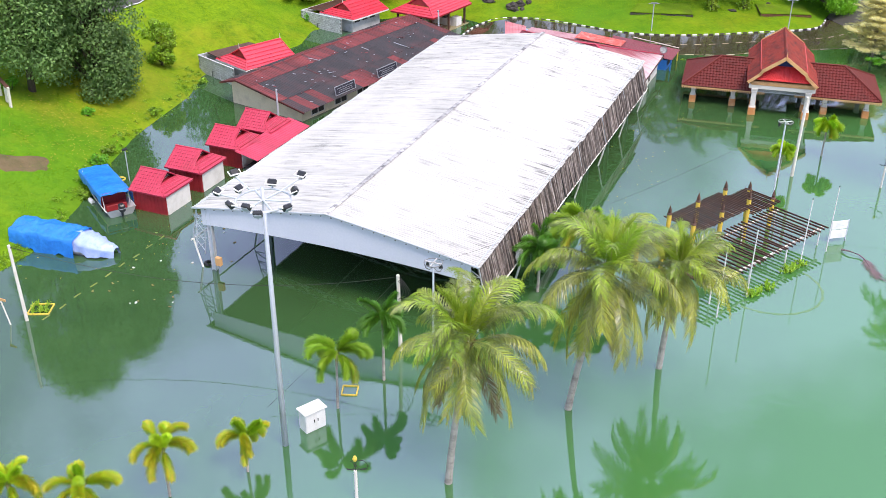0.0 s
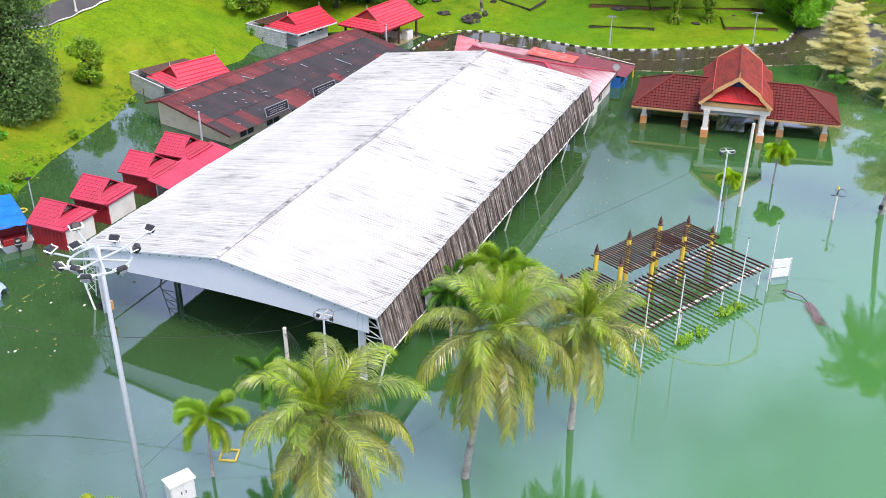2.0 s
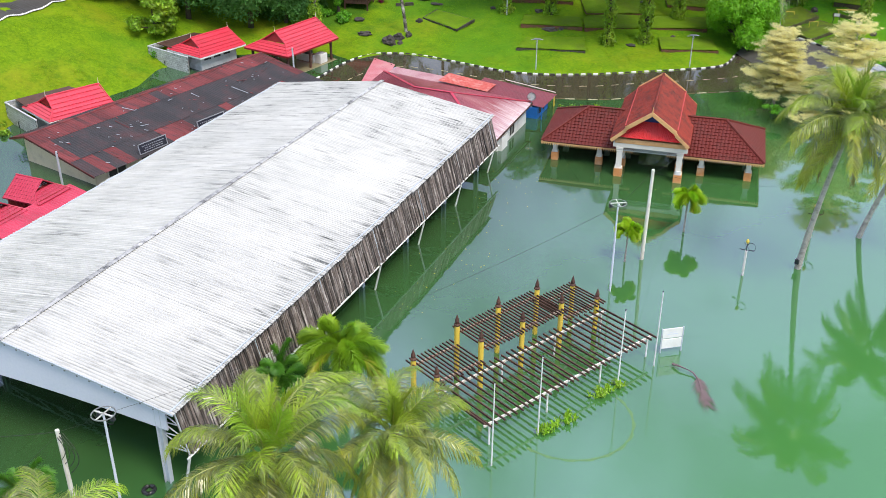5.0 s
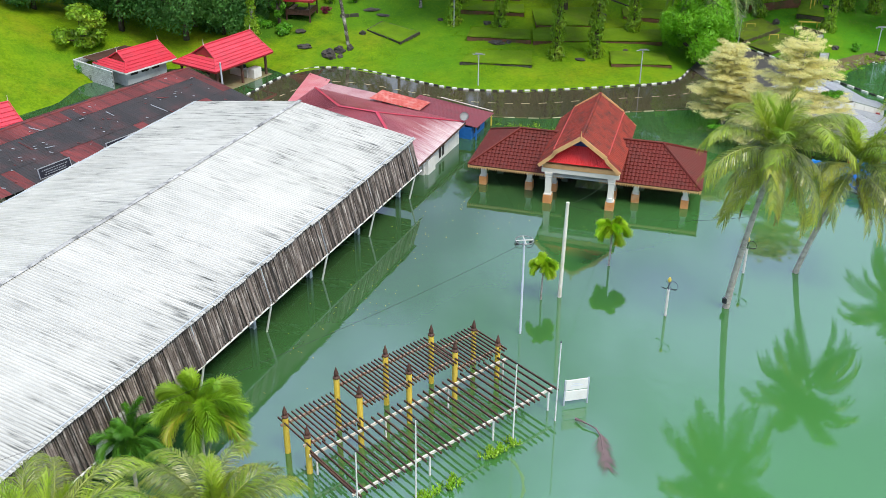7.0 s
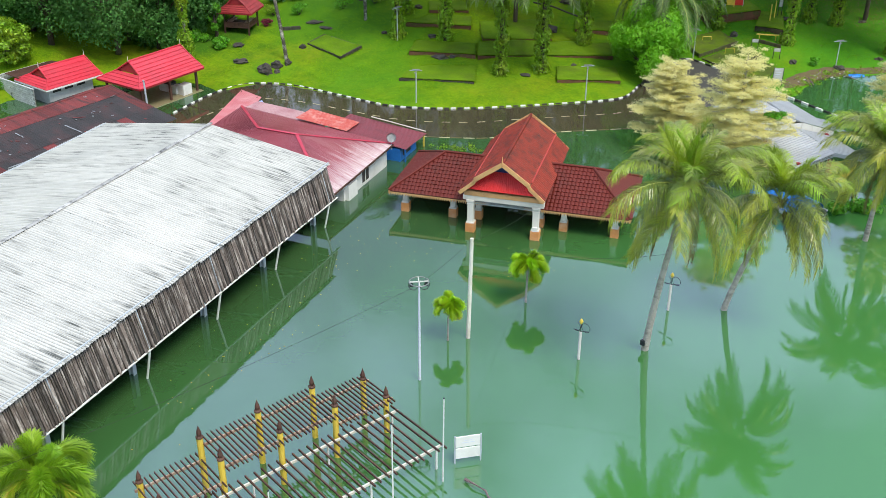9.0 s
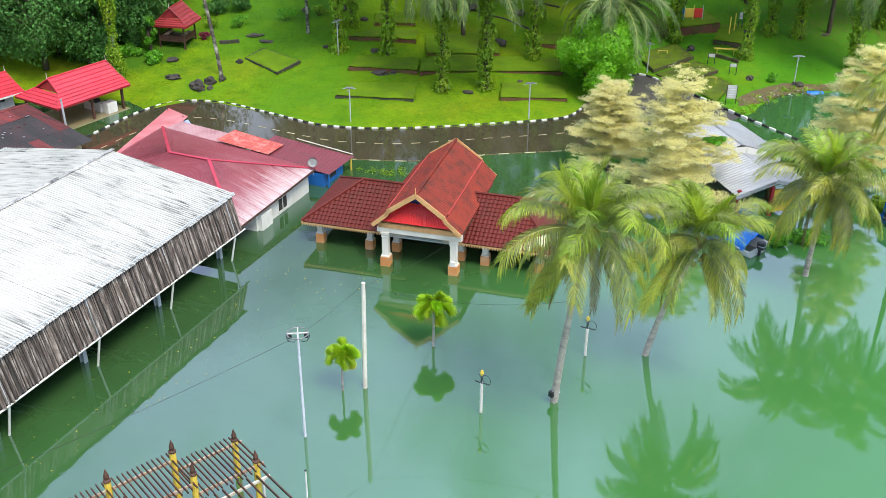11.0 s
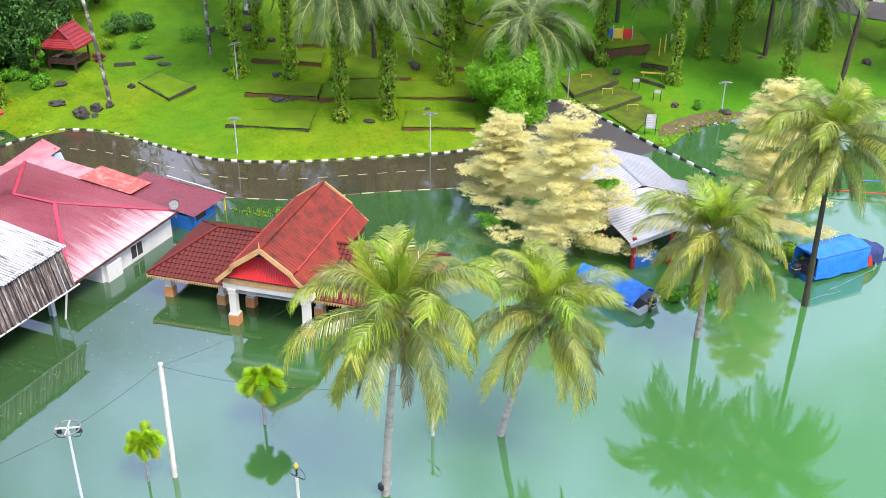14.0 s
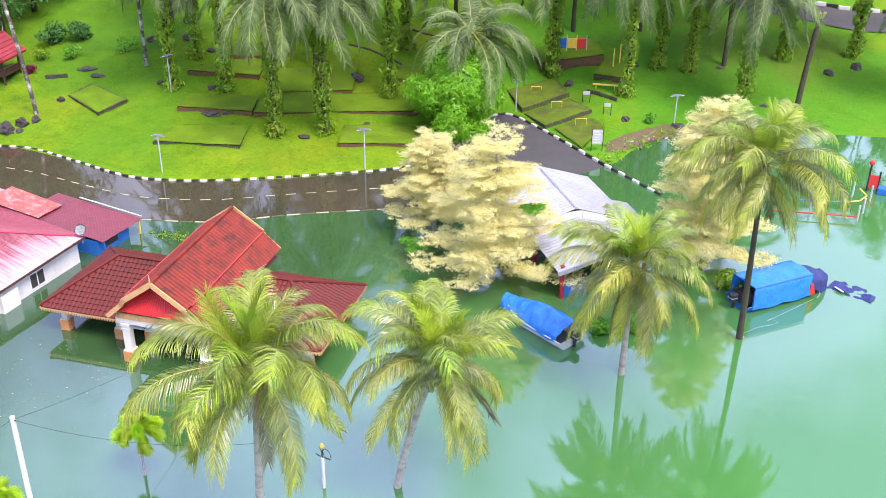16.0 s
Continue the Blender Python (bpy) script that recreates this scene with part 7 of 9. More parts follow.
part("branch", tbm, M_BARK, leaf_g)
leaf_cloud("spray", [(0, 0, 5.35), (0.5, 0.1, 5.45), (-0.5, 0.1, 5.2), (0.2, -0.4, 5.3)], [0.5, 0.4, 0.4, 0.4], 700, 0.1, M_LEAFGREEN, leaf_g, 0.35, 9, 0.1)
leaf_h = thing("leafy_branch", pose(1.75, 100.2, 0), "green regrowth sprays low on the cream-leaved tree", "foliage")
tbm = bmesh.new()
tube(tbm, [(-0.2, 2.0, 1.0), (0.2, 0.2, 1.3), (0.3, -0.6, 1.2)], [0.03, 0.02, 0.01], 5)
part("branch", tbm, M_BARK, leaf_h)
leaf_cloud("spray", [(0, 0, 1.25), (0.6, -0.2, 1.2), (-0.6, 0.1, 1.2), (0.2, -0.6, 1.1)], [0.6, 0.5, 0.5, 0.5], 900, 0.1, M_LEAFGREEN, leaf_h, 0.35, 9, 0.1)


# ---------- oil palms and trunks on the slope ----------
def slope_palm(x, y, hgt, vine, label, seed, fronds=True, bark=None, r=0.24, lean=(0, 0), vine_to=0.8):
    z = h_at(x, y)
    random.seed(seed)
    e = palm("oil_palm" if fronds else "tall_palm", (x, y, z - 0.05), (x + lean[0], y + lean[1], z + hgt), OIL, (6, 9, 10, 9) if fronds else (0, 0, 0, 0), (r, r * 0.8), label,
             group="palms on the slope", bark=bark or M_DARKBARK, size=1.0, seed=seed)
    if vine:
        cs, rs = [], []
        for i in range(16):
            f = 0.01 + (i / 15) ** 1.15 * (vine_to - 0.01)
            cs.append((lean[0] * f ** 1.5 + random.uniform(-0.12, 0.12), lean[1] * f ** 1.5 + random.uniform(-0.12, 0.12), 0.2 + f * hgt))
            rs.append(random.uniform(0.38, 0.85) if i else 0.9)
        leaf_cloud("vine", cs, rs, 2900, 0.15, M_LEAFMID, e, 1.0, seed, 0.6, "climbing vine leaves", 0.5)
    return e


L_VINE = "vine-clad oil palm with hanging fronds on the grassy slope"
for i, (x, y, hg, vine, fr) in enumerate(((-15.7, 112.9, 11.2, 1, 1), (-12.5, 115.0, 11.2, 1, 1), (-23.1, 117.3, 11.5, 1, 1), (-27.8, 116.4, 11.8, 1, 1), (-11.0, 123.8, 12, 1, 1), (-18.5, 124.6, 10.5, 0, 1), (-3.2, 122.6, 8.2, 1, 1),
                                           (7.3, 133.3, 11, 1, 1), (8.6, 140.2, 11, 1, 1), (11.4, 140.8, 11, 1, 1), (14.0, 143.8, 11, 0, 1), (16.9, 135.2, 10.5, 1, 1), (-33.0, 119.8, 10, 0, 0), (-29.5, 122.5, 10, 1, 1), (-7.5, 130, 10.5, 0, 1),
                                           (0.0, 135.0, 10, 1, 1), (-44.3, 104.9, 9, 1, 0), (5, 148, 11, 0, 1), (-22, 131, 10, 0, 1), (-14, 134, 10, 1, 1), (19, 147, 11, 1, 1), (-1, 145, 10, 0, 1), (-36, 128, 10, 0, 1), (25, 150, 10, 1, 1), (-20.5, 138, 10, 0, 1), (-9, 139, 11, 1, 1), (4, 156, 11, 0, 1), (-27, 137, 10, 1, 1), (-6, 152, 11, 0, 1), (11, 152, 11, 1, 1), (-16, 146, 10, 0, 1), (-32, 145, 10, 0, 1), (31, 143, 10, 1, 1), (-43, 135, 10, 0, 1), (18.5, 156, 11, 0, 1), (-26, 153, 10, 0, 1))):
    slope_palm(x, y, hg, vine, L_VINE if vine and fr else ("tall slender palm trunk on the grassy slope" if not fr else "oil palm with dark rough trunk on the grassy slope"), 500 + i, bool(fr), None if fr else M_LICHENBARK, 0.24 if fr else 0.18)
slope_palm(-35.9, 109.1, 11, 0, "tall leaning slender palm trunk by dark boulders", 560, False, M_LICHENBARK, 0.18, (-3.0, 1.2))
slope_palm(21.2, 137.4, 8, 0, "dark forked tree trunk on the grassy slope", 561, False, M_DARKBARK, 0.26, (0.6, 0.5))


# ---------- terraces, stones and paths on the slope ----------
def terrace(corners, rise, label, wall=None, turf=None, coping=0.0, back=0.08):
    """A raised grass bed with retaining walls; corners front-left, front-right, back-right, back-left."""
    e = thing("terrace", pose(0, 0, 0), label, "terrace", "planting terraces")
    top = [V((x, y, h_at(x, y) + (rise if i < 2 else back))) for i, (x, y) in enumerate(corners)]
    mid = sum(top, V((0, 0, 0))) / 4
    # the wall: an outer face that drops into the ground and a cap along its top
    verts, faces = [], []
    for i in range(4):
        p, q = top[i], top[(i + 1) % 4]
        m = max(3, round((q - p).length / 0.35))
        for k in range(m):
            r = p.lerp(q, k / m)
            r.z = max(r.z, h_at(r.x, r.y) + 0.02) + 0.035 * noise.noise(r * 1.6)
            inn = (V((mid.x, mid.y, 0)) - V((r.x, r.y, 0))).normalized()
            bulge = inn * 0.05 * noise.noise(r * 1.1)
            r = r + bulge - V((0, 0, 0 if coping else 0.06))
            verts += [(r.x, r.y, h_at(r.x, r.y) - 0.5), tuple(r + V((0, 0, coping * 0.3))), tuple(r + inn * (0.09 + coping) + V((0, 0, coping * 0.3))), tuple(r + inn * (0.09 + coping) + V((0, 0, -0.4)))]
    m = len(verts)
    for k in range(0, m, 4):
        for c in range(3):
            faces.append((k + c, (k + 4) % m + c, (k + 4) % m + c + 1, k + c + 1))
    raw("retaining_wall", verts, faces, wall or M_BROWNBRICK, e, False, "mossy brown brick retaining wall" if wall is None else "dark stone border")
    n = 16
    verts, faces = [], []
    for i in range(n + 1):
        for j in range(n + 1):
            f, g = i / n, j / n
            p = top[0].lerp(top[1], f).lerp(top[3].lerp(top[2], f), g)
            edge = min(f, 1 - f, g, 1 - g)
            inset = (0.05 + coping if coping else -0.03) + (0.09 * noise.noise(p * 1.9) if edge == 0 else 0)
            inn = V((mid.x - p.x, mid.y - p.y, 0))
            if edge == 0:
                p += inn.normalized() * inset
            p.z = max(p.z, h_at(p.x, p.y) + 0.02) + (0.02 + 0.05 * noise.noise(p * 2.6) if edge == 0 else 0.06 + 0.07 * noise.noise(p * 0.9))
            verts.append(tuple(p))
    for i in range(n):
        for j in range(n):
            k = i * (n + 1) + j
            faces.append((k, k + n + 1, k + n + 2, k + 1))
    raw("turf", verts, faces, turf or M_TERRACE, e, True, "dull green mossy turf")
    # grass hanging over the rim and growing up along the foot of the wall
    rng = random.Random(int(abs(mid.x * 7 + mid.y)))
    verts, faces = [], []
    for i in range(4):
        p, q = top[i], top[(i + 1) % 4]
        m = round((q - p).length / 0.028)
        for k in range(m):
            r = p.lerp(q, (k + rng.random()) / m)
            g = h_at(r.x, r.y)
            out = (V((r.x, r.y, 0)) - V((mid.x, mid.y, 0))).normalized()
            along = V((-out.y, out.x, 0))
            thick = 0.5 + 0.9 * noise.noise(r * 0.8)
            if rng.random() > 0.45 + thick * 0.5:
                continue
            w = along * rng.uniform(0.012, 0.03)
            if k % 3:
                b = V((r.x, r.y, g - 0.03)) + out * rng.uniform(0.02, 0.22)
                t = b + along * rng.uniform(-0.1, 0.1) + out * rng.uniform(-0.06, 0.10) + V((0, 0, rng.uniform(0.08, 0.16) + 0.14 * max(0, thick)))
            else:
                z = max(r.z, g + 0.02) + 0.05
                b = V((r.x, r.y, z)) - out * rng.uniform(0.0, 0.15)
                t = b + out * rng.uniform(0.06, 0.2) + along * rng.uniform(-0.08, 0.08) + V((0, 0, rng.uniform(-0.14, 0.08)))
            j = len(verts)
            verts += [tuple(b - w), tuple(b + w), tuple(t)]
            faces.append((j, j + 1, j + 2))
    fringe = raw("grass_fringe", verts, faces, M_BLADE, e, False, "bright grass overgrowing the wall")
    fringe["kind"] = "stuff"
    return e


T_LABEL = "raised grass terrace with low mossy brick wall"
BED = "mossy grass practice bed beside the kerb"
terrace([(-31.1, 110.7), (-30.2, 113.4), (-35.3, 115.2), (-35.8, 112.7)], 0.24, "small square grass bed with dark stone border", M_ROCK, None, 0.07, 0.14)
terrace([(-23.6, 107.9), (-17.2, 110.0), (-18.3, 113.2), (-23.5, 110.8)], 0.32, T_LABEL, M_ROCK)
terrace([(-25.0, 113.1), (-18.9, 114.6), (-20.1, 117.6), (-25.6, 116.1)], 0.44, T_LABEL)
terrace([(-18.6, 114.5), (-7.6, 122.1), (-8.6, 126.4), (-19.8, 117.8)], 0.46, "long raised grass terrace with brown brick wall")
terrace([(-19.6, 118.3), (-13.9, 122.5), (-16.2, 128.0), (-21.4, 122.2)], 0.30, T_LABEL)
terrace([(-10.5, 113.4), (-5.4, 116.4), (-6.8, 120.0), (-11.5, 116.7)], 0.33, T_LABEL)
terrace([(-28.1, 119.0), (-21.6, 120.2), (-22.6, 122.9), (-27.0, 122.3)], 0.42, T_LABEL)
terrace([(-27.2, 122.9), (-23.2, 123.6), (-24.3, 126.4), (-28.4, 125.5)], 0.33, T_LABEL)
terrace([(-12.8, 126.8), (-7.2, 129.6), (-8.6, 132.6), (-13.8, 130.0)], 0.34, T_LABEL)
terrace([(-0.3, 127.5), (2.7, 131.4), (0.3, 134.5), (-2.9, 130.9)], 0.36, BED, M_MOSSWALL, M_MOSS, 0.06)
terrace([(2.6, 124.9), (5.5, 128.5), (2.9, 130.9), (0.0, 127.2)], 0.32, BED, M_MOSSWALL, M_MOSS, 0.06)
terrace([(6.5, 122.0), (7.1, 126.3), (5.3, 127.7), (3.4, 125.0)], 0.12, BED, M_MOSSWALL, M_MOSS)
terrace([(-1.1, 135.2), (3.8, 138.7), (1.5, 144.0), (-3.6, 139.4)], 1.0, "raised play terrace with brown brick wall")
terrace([(3.8, 135.3), (6.6, 135.8), (5.8, 141.6), (3.7, 140.7)], 0.6, "raised play terrace with dark wall", M_MOSSWALL)
# low stone kerbs, a drain and its slab in the turf
for pts, label in ((((-19.0, 131.8), (-16.5, 131.7), (-13.1, 130.9), (-11.2, 129.5)), "low dark stone kerb curving along a grass path"), (((-15.6, 138.5), (-12.9, 138.1)), "low dark stone kerb curving along a grass path"),
                   (((4.0, 132.4), (5.4, 132.0), (6.9, 131.6)), "low stained concrete wall beside the balance beam"), (((-39.9, 114.7), (-39.0, 115.1), (-38.1, 115.5)), "dark stone lip of a drain beside the hut")):
    low = "kerb" in label
    kerb = thing("stone_kerb" if low else "low_wall", pose(0, 0, 0), label, "kerb" if low else "wall")
    for p, q in zip(pts, pts[1:]):
        n = max(1, round((V(q) - V(p)).length / 0.7))
        for i in range(n):
            a, b = V(p).lerp(V(q), i / n), V(p).lerp(V(q), (i + 0.95) / n)
            kb = bmesh.new()
            hz0 = 0.10 if low else 0.20
            beam(kb, (a.x, a.y, h_at(a.x, a.y) + hz0 - 0.1), (b.x, b.y, h_at(b.x, b.y) + hz0 - 0.1), 0.2, 0.26 + 2 * hz0 - 0.2)
            part("stone", bevelled(kb, 0.03), M_ROCK if low or "drain" in label else M_MOSSWALL, kerb)


def boulder(x, y, r, flat, label, seed, z=None, material=None):
    rng = random.Random(seed)
    bm = bmesh.new()
    bmesh.ops.create_icosphere(bm, subdivisions=3, radius=1)
    off = V((rng.uniform(0, 50), rng.uniform(0, 50), 0))
    sx, sy = rng.uniform(0.8, 1.3), rng.uniform(0.7, 1.1)
    for v in bm.verts:
        k = 1 + 0.5 * noise.noise(v.co * 1.5 + off) + 0.26 * noise.noise(v.co * 3.3 + off) + 0.10 * noise.noise(v.co * 8.0 + off)
        v.co = V((v.co.x * k * sx * r, v.co.y * k * sy * r, v.co.z * k * r * flat))
    ob = mesh_object("boulder", bm, material or M_ROCK)
    ob.matrix_basis = pose(x, y, (h_at(x, y) if z is None else z) + r * flat * 0.3, 0, 0, rng.uniform(0, 360))
    return tagged(ob, label, "boulder", "boulders")


for i, (x, y, r, f) in enumerate(((-36.6, 106.2, 0.9, 0.6), (-36.1, 107.5, 0.6, 0.8), (-35.4, 108.3, 0.55, 0.7), (-35.6, 106.6, 0.35, 0.7), (-39.7, 106.8, 0.9, 0.3), (-41.9, 109.9, 0.6, 0.35), (-35.8, 111.8, 0.4, 0.8), (-22.0, 113.4, 0.8, 0.35), (-21.0, 114.0, 0.4, 0.4),
                                  (8.4, 128.6, 0.5, 0.6), (-35.8, 124.3, 0.6, 0.5), (-32.3, 125.6, 0.7, 0.5), (-28.9, 124.0, 0.5, 0.5), (-20.5, 132.5, 0.8, 0.6), (-16.0, 134.0, 0.7, 0.6), (23.2, 145.4, 0.5, 0.8), (25.4, 147.4, 0.6, 0.8),
                                  (-10.3, 117.9, 0.35, 0.5), (-13.6, 113.6, 0.6, 0.2), (-29.5, 117.0, 0.4, 0.5), (-24.6, 117.6, 0.5, 0.4), (2.0, 133.6, 0.5, 0.7), (12.6, 129.5, 0.6, 0.5), (13.8, 143.0, 0.4, 0.5), (6.3, 139.9, 0.6, 0.4), (-15.0, 125.5, 0.9, 0.5), (-57.4, 66.8, 0.3, 0.5), (16.0, 133.6, 0.4, 0.5),
                                  (-37.5, 117.4, 0.9, 0.15), (-36.0, 116.8, 0.7, 0.12), (18.6, 136.8, 0.4, 0.4))):
    boulder(x, y, r * 0.78, f * 1.2, "dark weathered boulder lying in the grass", i)
# bare soil along the far shore and on the left bank
def soil_patch(name, pts, label, z=0.05):
    c = V((sum(p[0] for p in pts) / len(pts), sum(p[1] for p in pts) / len(pts)))
    verts = [(c.x, c.y, max(h_at(c.x, c.y), 0) + z)]
    n = len(pts)
    ring = []
    for i in range(n * 6):
        a, b = V(pts[(i // 6) % n]), V(pts[(i // 6 + 1) % n])
        p = a.lerp(b, (i % 6) / 6)
        p += (p - c).normalized() * 0.35 * noise.noise(V((p.x * 1.7, p.y * 1.7, 3)))
        ring.append(p)
    layers = 8
    for k in range(1, layers + 1):
        for p in ring:
            q = c.lerp(p, k / layers)
            verts.append((q.x, q.y, h_at(q.x, q.y) + (z if k < layers else -0.05)))
    m = len(ring)
    faces = [(0, 1 + i, 1 + (i + 1) % m) for i in range(m)]
    for k in range(layers - 1):
        for i in range(m):
            a, b = 1 + k * m + i, 1 + k * m + (i + 1) % m
            faces.append((a, a + m, b + m, b))
    ob = raw(name, verts, faces, M_SOIL, None, True)
    return tagged(ob, label, "soil", kind="structure")


soil_patch("soil_shore", [(8.6, 121.5), (9.8, 123.2), (11.8, 127.9), (14.4, 128.9), (17.5, 131.2), (17.0, 132.4), (14.2, 130.6), (11.2, 129.8), (8.8, 125.8), (7.6, 122.8)], "bare brown soil strewn with flotsam")
soil_patch("soil_bank", [(-56.0, 45.6), (-52.7, 46.9), (-51.2, 49.3), (-52.4, 50.9), (-54.0, 48.3), (-56.5, 46.6)], "bare brown soil beside the boats")
# flotsam on the far shore
random.seed(8)
for i in range(34):
    t = random.random()
    x, y = 8.6 + 5.2 * t + random.uniform(-0.5, 0.5), 122.5 + 6.2 * t ** 0.7 + random.uniform(-0.6, 0.6)
    l, w = random.uniform(0.03, 0.12), random.uniform(0.03, 0.06)
    if i % 7 == 0:
        l, w = random.uniform(0.5, 1.0), 0.05
    ob = mesh_object("flotsam", bevelled(box_bm(-l, l, -w, w, 0, 0.06), 0.01), (M_SIGNGREY if i % 3 else M_SLAT) if i % 7 else M_SLAT)
    ob.matrix_basis = pose(x, y, max(h_at(x, y), 0) + 0.05, random.uniform(-10, 10), random.uniform(-10, 10), random.uniform(0, 180))
    tagged(ob, "broken branch washed up on the shore" if i % 7 == 0 else "pale litter washed up on the shore", "litter", "flotsam")

# ---------- upper roads ----------
def far_road(name, a_line, b_line, label, n=40):
    return ribbon(name, a_line, b_line, lambda x, y: h_at(x, y) + 0.10, M_ROAD_DRY, label, n)


far_road("road_upper_east", [(8, 162.4), (15.2, 160.6), (20.6, 160.2), (27.5, 160.6), (40, 163)], [(8, 158.6), (15.2, 157.0), (20.7, 156.6), (27.6, 156.4), (40, 158.5)], "grey asphalt road on the upper slope", 60)
ke = thing("kerb_upper", pose(0, 0, 0), "black and white painted kerb of the upper road", "kerb", kind="structure")
kms = [block_mesh("kerb_block", 1.1, 0.3, 0.35, M_WHITE), block_mesh("kerb_block", 1.1, 0.3, 0.35, M_BLACK)]
kl = smooth_line([(8, 162.6), (15.2, 160.8), (20.6, 160.4), (27.5, 160.8), (40, 163.2)], 1.15)
for i, (a, b) in enumerate(zip(kl, kl[1:])):
    share("kerb_block", kms[i % 2], pose(a.x, a.y, h_at(a.x, a.y) + 0.05, 0, 0, math.degrees(math.atan2(b.y - a.y, b.x - a.x))), ke)
far_road("road_upper_west", [(-71.0, 72), (-69.2, 77.5), (-68.4, 82), (-68.2, 87), (-69, 94)], [(-68.0, 72), (-66.6, 77.5), (-65.9, 82), (-65.8, 87), (-66.4, 94)], "grey asphalt road on the hillside", 60)
rl = ribbon("road_upper_line", [(-68.2, 72), (-66.8, 77.5), (-66.1, 82), (-66.0, 87), (-66.6, 94)], [(-68.0, 72), (-66.62, 77.5), (-65.92, 82), (-65.82, 87), (-66.42, 94)], lambda x, y: h_at(x, y) + 0.125, M_WHITE, "white edge line on the hillside road", 60)

# ---------- timber hut ----------
hz = h_at(-43.6, 113.2)
hut = thing("hut", pose(-43.6, 113.2, hz, 0, 0, 12), "small raised timber hut with red metal roof", "hut")
hut["category"] = "hut"
saddle_roof(hut, 1.8, -1.75, 1.75, 2.05, 3.6, M_HUTROOF, 9)
part("platform", bevelled(box_bm(-1.3, 1.3, -1.3, 1.3, 0.45, 0.6), 0.02), M_DARKWOOD, hut)
for x in (-1.25, 1.25):
    for y in (-1.25, 1.25):
        part("post", box_bm(x - 0.07, x + 0.07, y - 0.07, y + 0.07, -0.4, 2.2), M_DARKWOOD, hut)
for x0, x1, y0, y1 in ((-1.25, 1.25, -1.27, -1.22), (-1.27, -1.22, -1.25, 1.25), (1.22, 1.27, -1.25, 1.25)):
    rb = bmesh.new()
    box(rb, x0, x1, y0, y1, 0.95, 1.03)
    box(rb, x0, x1, y0, y1, 0.62, 0.66)
    rail = part("railing", rb, M_DARKWOOD, hut, "dark timber railing")
    k = 13
    for i in range(k):
        f = (i + 0.5) / k
        xx, yy = x0 + (x1 - x0) * f, y0 + (y1 - y0) * f
        wx, wy = max(0.012, (x1 - x0) / k * 0.46), max(0.012, (y1 - y0) / k * 0.46)
        part("board", box_bm(xx - min(wx, 0.09), xx + min(wx, 0.09), yy - min(wy, 0.09), yy + min(wy, 0.09), 0.62, 0.97), M_DARKWOOD, rail)
for x in (-0.9, 0.9):
    part("bench", bevelled(box_bm(x - 0.25, x + 0.25, -1.0, 1.0, 0.9, 0.95), 0.01), M_PALEWOOD, hut, "worn pale bench board")


# ---------- lamps, poles and signs ----------
def solar_lamp(x, y, z, hgt, yaw, label="slim grey solar street lamp beside the kerb"):
    e = thing("street_lamp", pose(x, y, z, 0, 0, yaw), label, "street lamp", "solar street lamps")
    part("pole", tube_bm([(0, 0, -0.4), (0, 0, hgt)], [0.06, 0.045], 8), M_STEEL, e)
    part("arm", tube_bm([(-0.55, 0, hgt - 0.06), (0.55, 0, hgt + 0.02)], 0.03, 6), M_STEEL, e)
    part("solar_panel", hexa(bmesh.new(), [(-0.34, -0.08, hgt + 0.02), (0.34, -0.08, hgt + 0.04), (0.34, 0.08, hgt + 0.09), (-0.34, 0.08, hgt + 0.07)],
                             [(-0.34, -0.08, hgt + 0.04), (0.34, -0.08, hgt + 0.06), (0.34, 0.08, hgt + 0.11), (-0.34, 0.08, hgt + 0.09)]), M_DARKSTEEL, e)
    part("lamp_head", bevelled(box_bm(-0.09, 0.09, -0.38, -0.1, hgt - 0.16, hgt - 0.11), 0.015), M_DARKSTEEL, e)


solar_lamp(-20.5, 104.75, 0.1, 3.0, 8)
solar_lamp(-7.3, 111.6, 0.1, 3.1, 20)
solar_lamp(-0.9, 127.6, h_at(-0.9, 127.6), 2.8, -30)
solar_lamp(12.25, 129.5, h_at(12.25, 129.5), 2.7, 20)
solar_lamp(-27.5, 115.8, h_at(-27.5, 115.8), 3.2, 60)
thin = thing("street_lamp", pose(-46.65, 52.2, 0), "thin grey garden lamp by the shore", "street lamp")
part("pole", tube_bm([(0, 0, -1), (0, 0, 2.4)], 0.04, 8), M_STEEL, thin)
part("lamp_head", bevelled(box_bm(-0.12, 0.12, -0.2, 0.2, 2.38, 2.52), 0.03), M_PLASTICBLACK, thin)
rlamp = thing("street_lamp", pose(-66.5, 80.2, h_at(-66.5, 80.2)), "white roadside lamp post on the hillside", "street lamp")
part("pole", tube_bm([(0, 0, -0.3), (0, 0, 5.5)], [0.09, 0.06], 8), M_WHITE, rlamp)
part("base", tube_bm([(0, 0, -0.2), (0, 0, 0.35)], 0.14, 8), M_WHITE, rlamp)

mast = thing("floodlight_mast", pose(-20.94, 31.2, 0), "tall grey steel floodlight mast with black lamps", "light mast")
part("pole", tube_bm([(0, 0, -2), (0, 0, 6), (0, 0, 13.2)], [0.155, 0.12, 0.075], 12), M_STEEL, mast, smooth=True)
lights = []
part("top_ring", tube_bm([(1.12 * math.cos(math.pi * i / 12), 1.12 * math.sin(math.pi * i / 12), 12.6) for i in range(25)], 0.045, 6), M_STEEL, mast, "steel lamp ring")
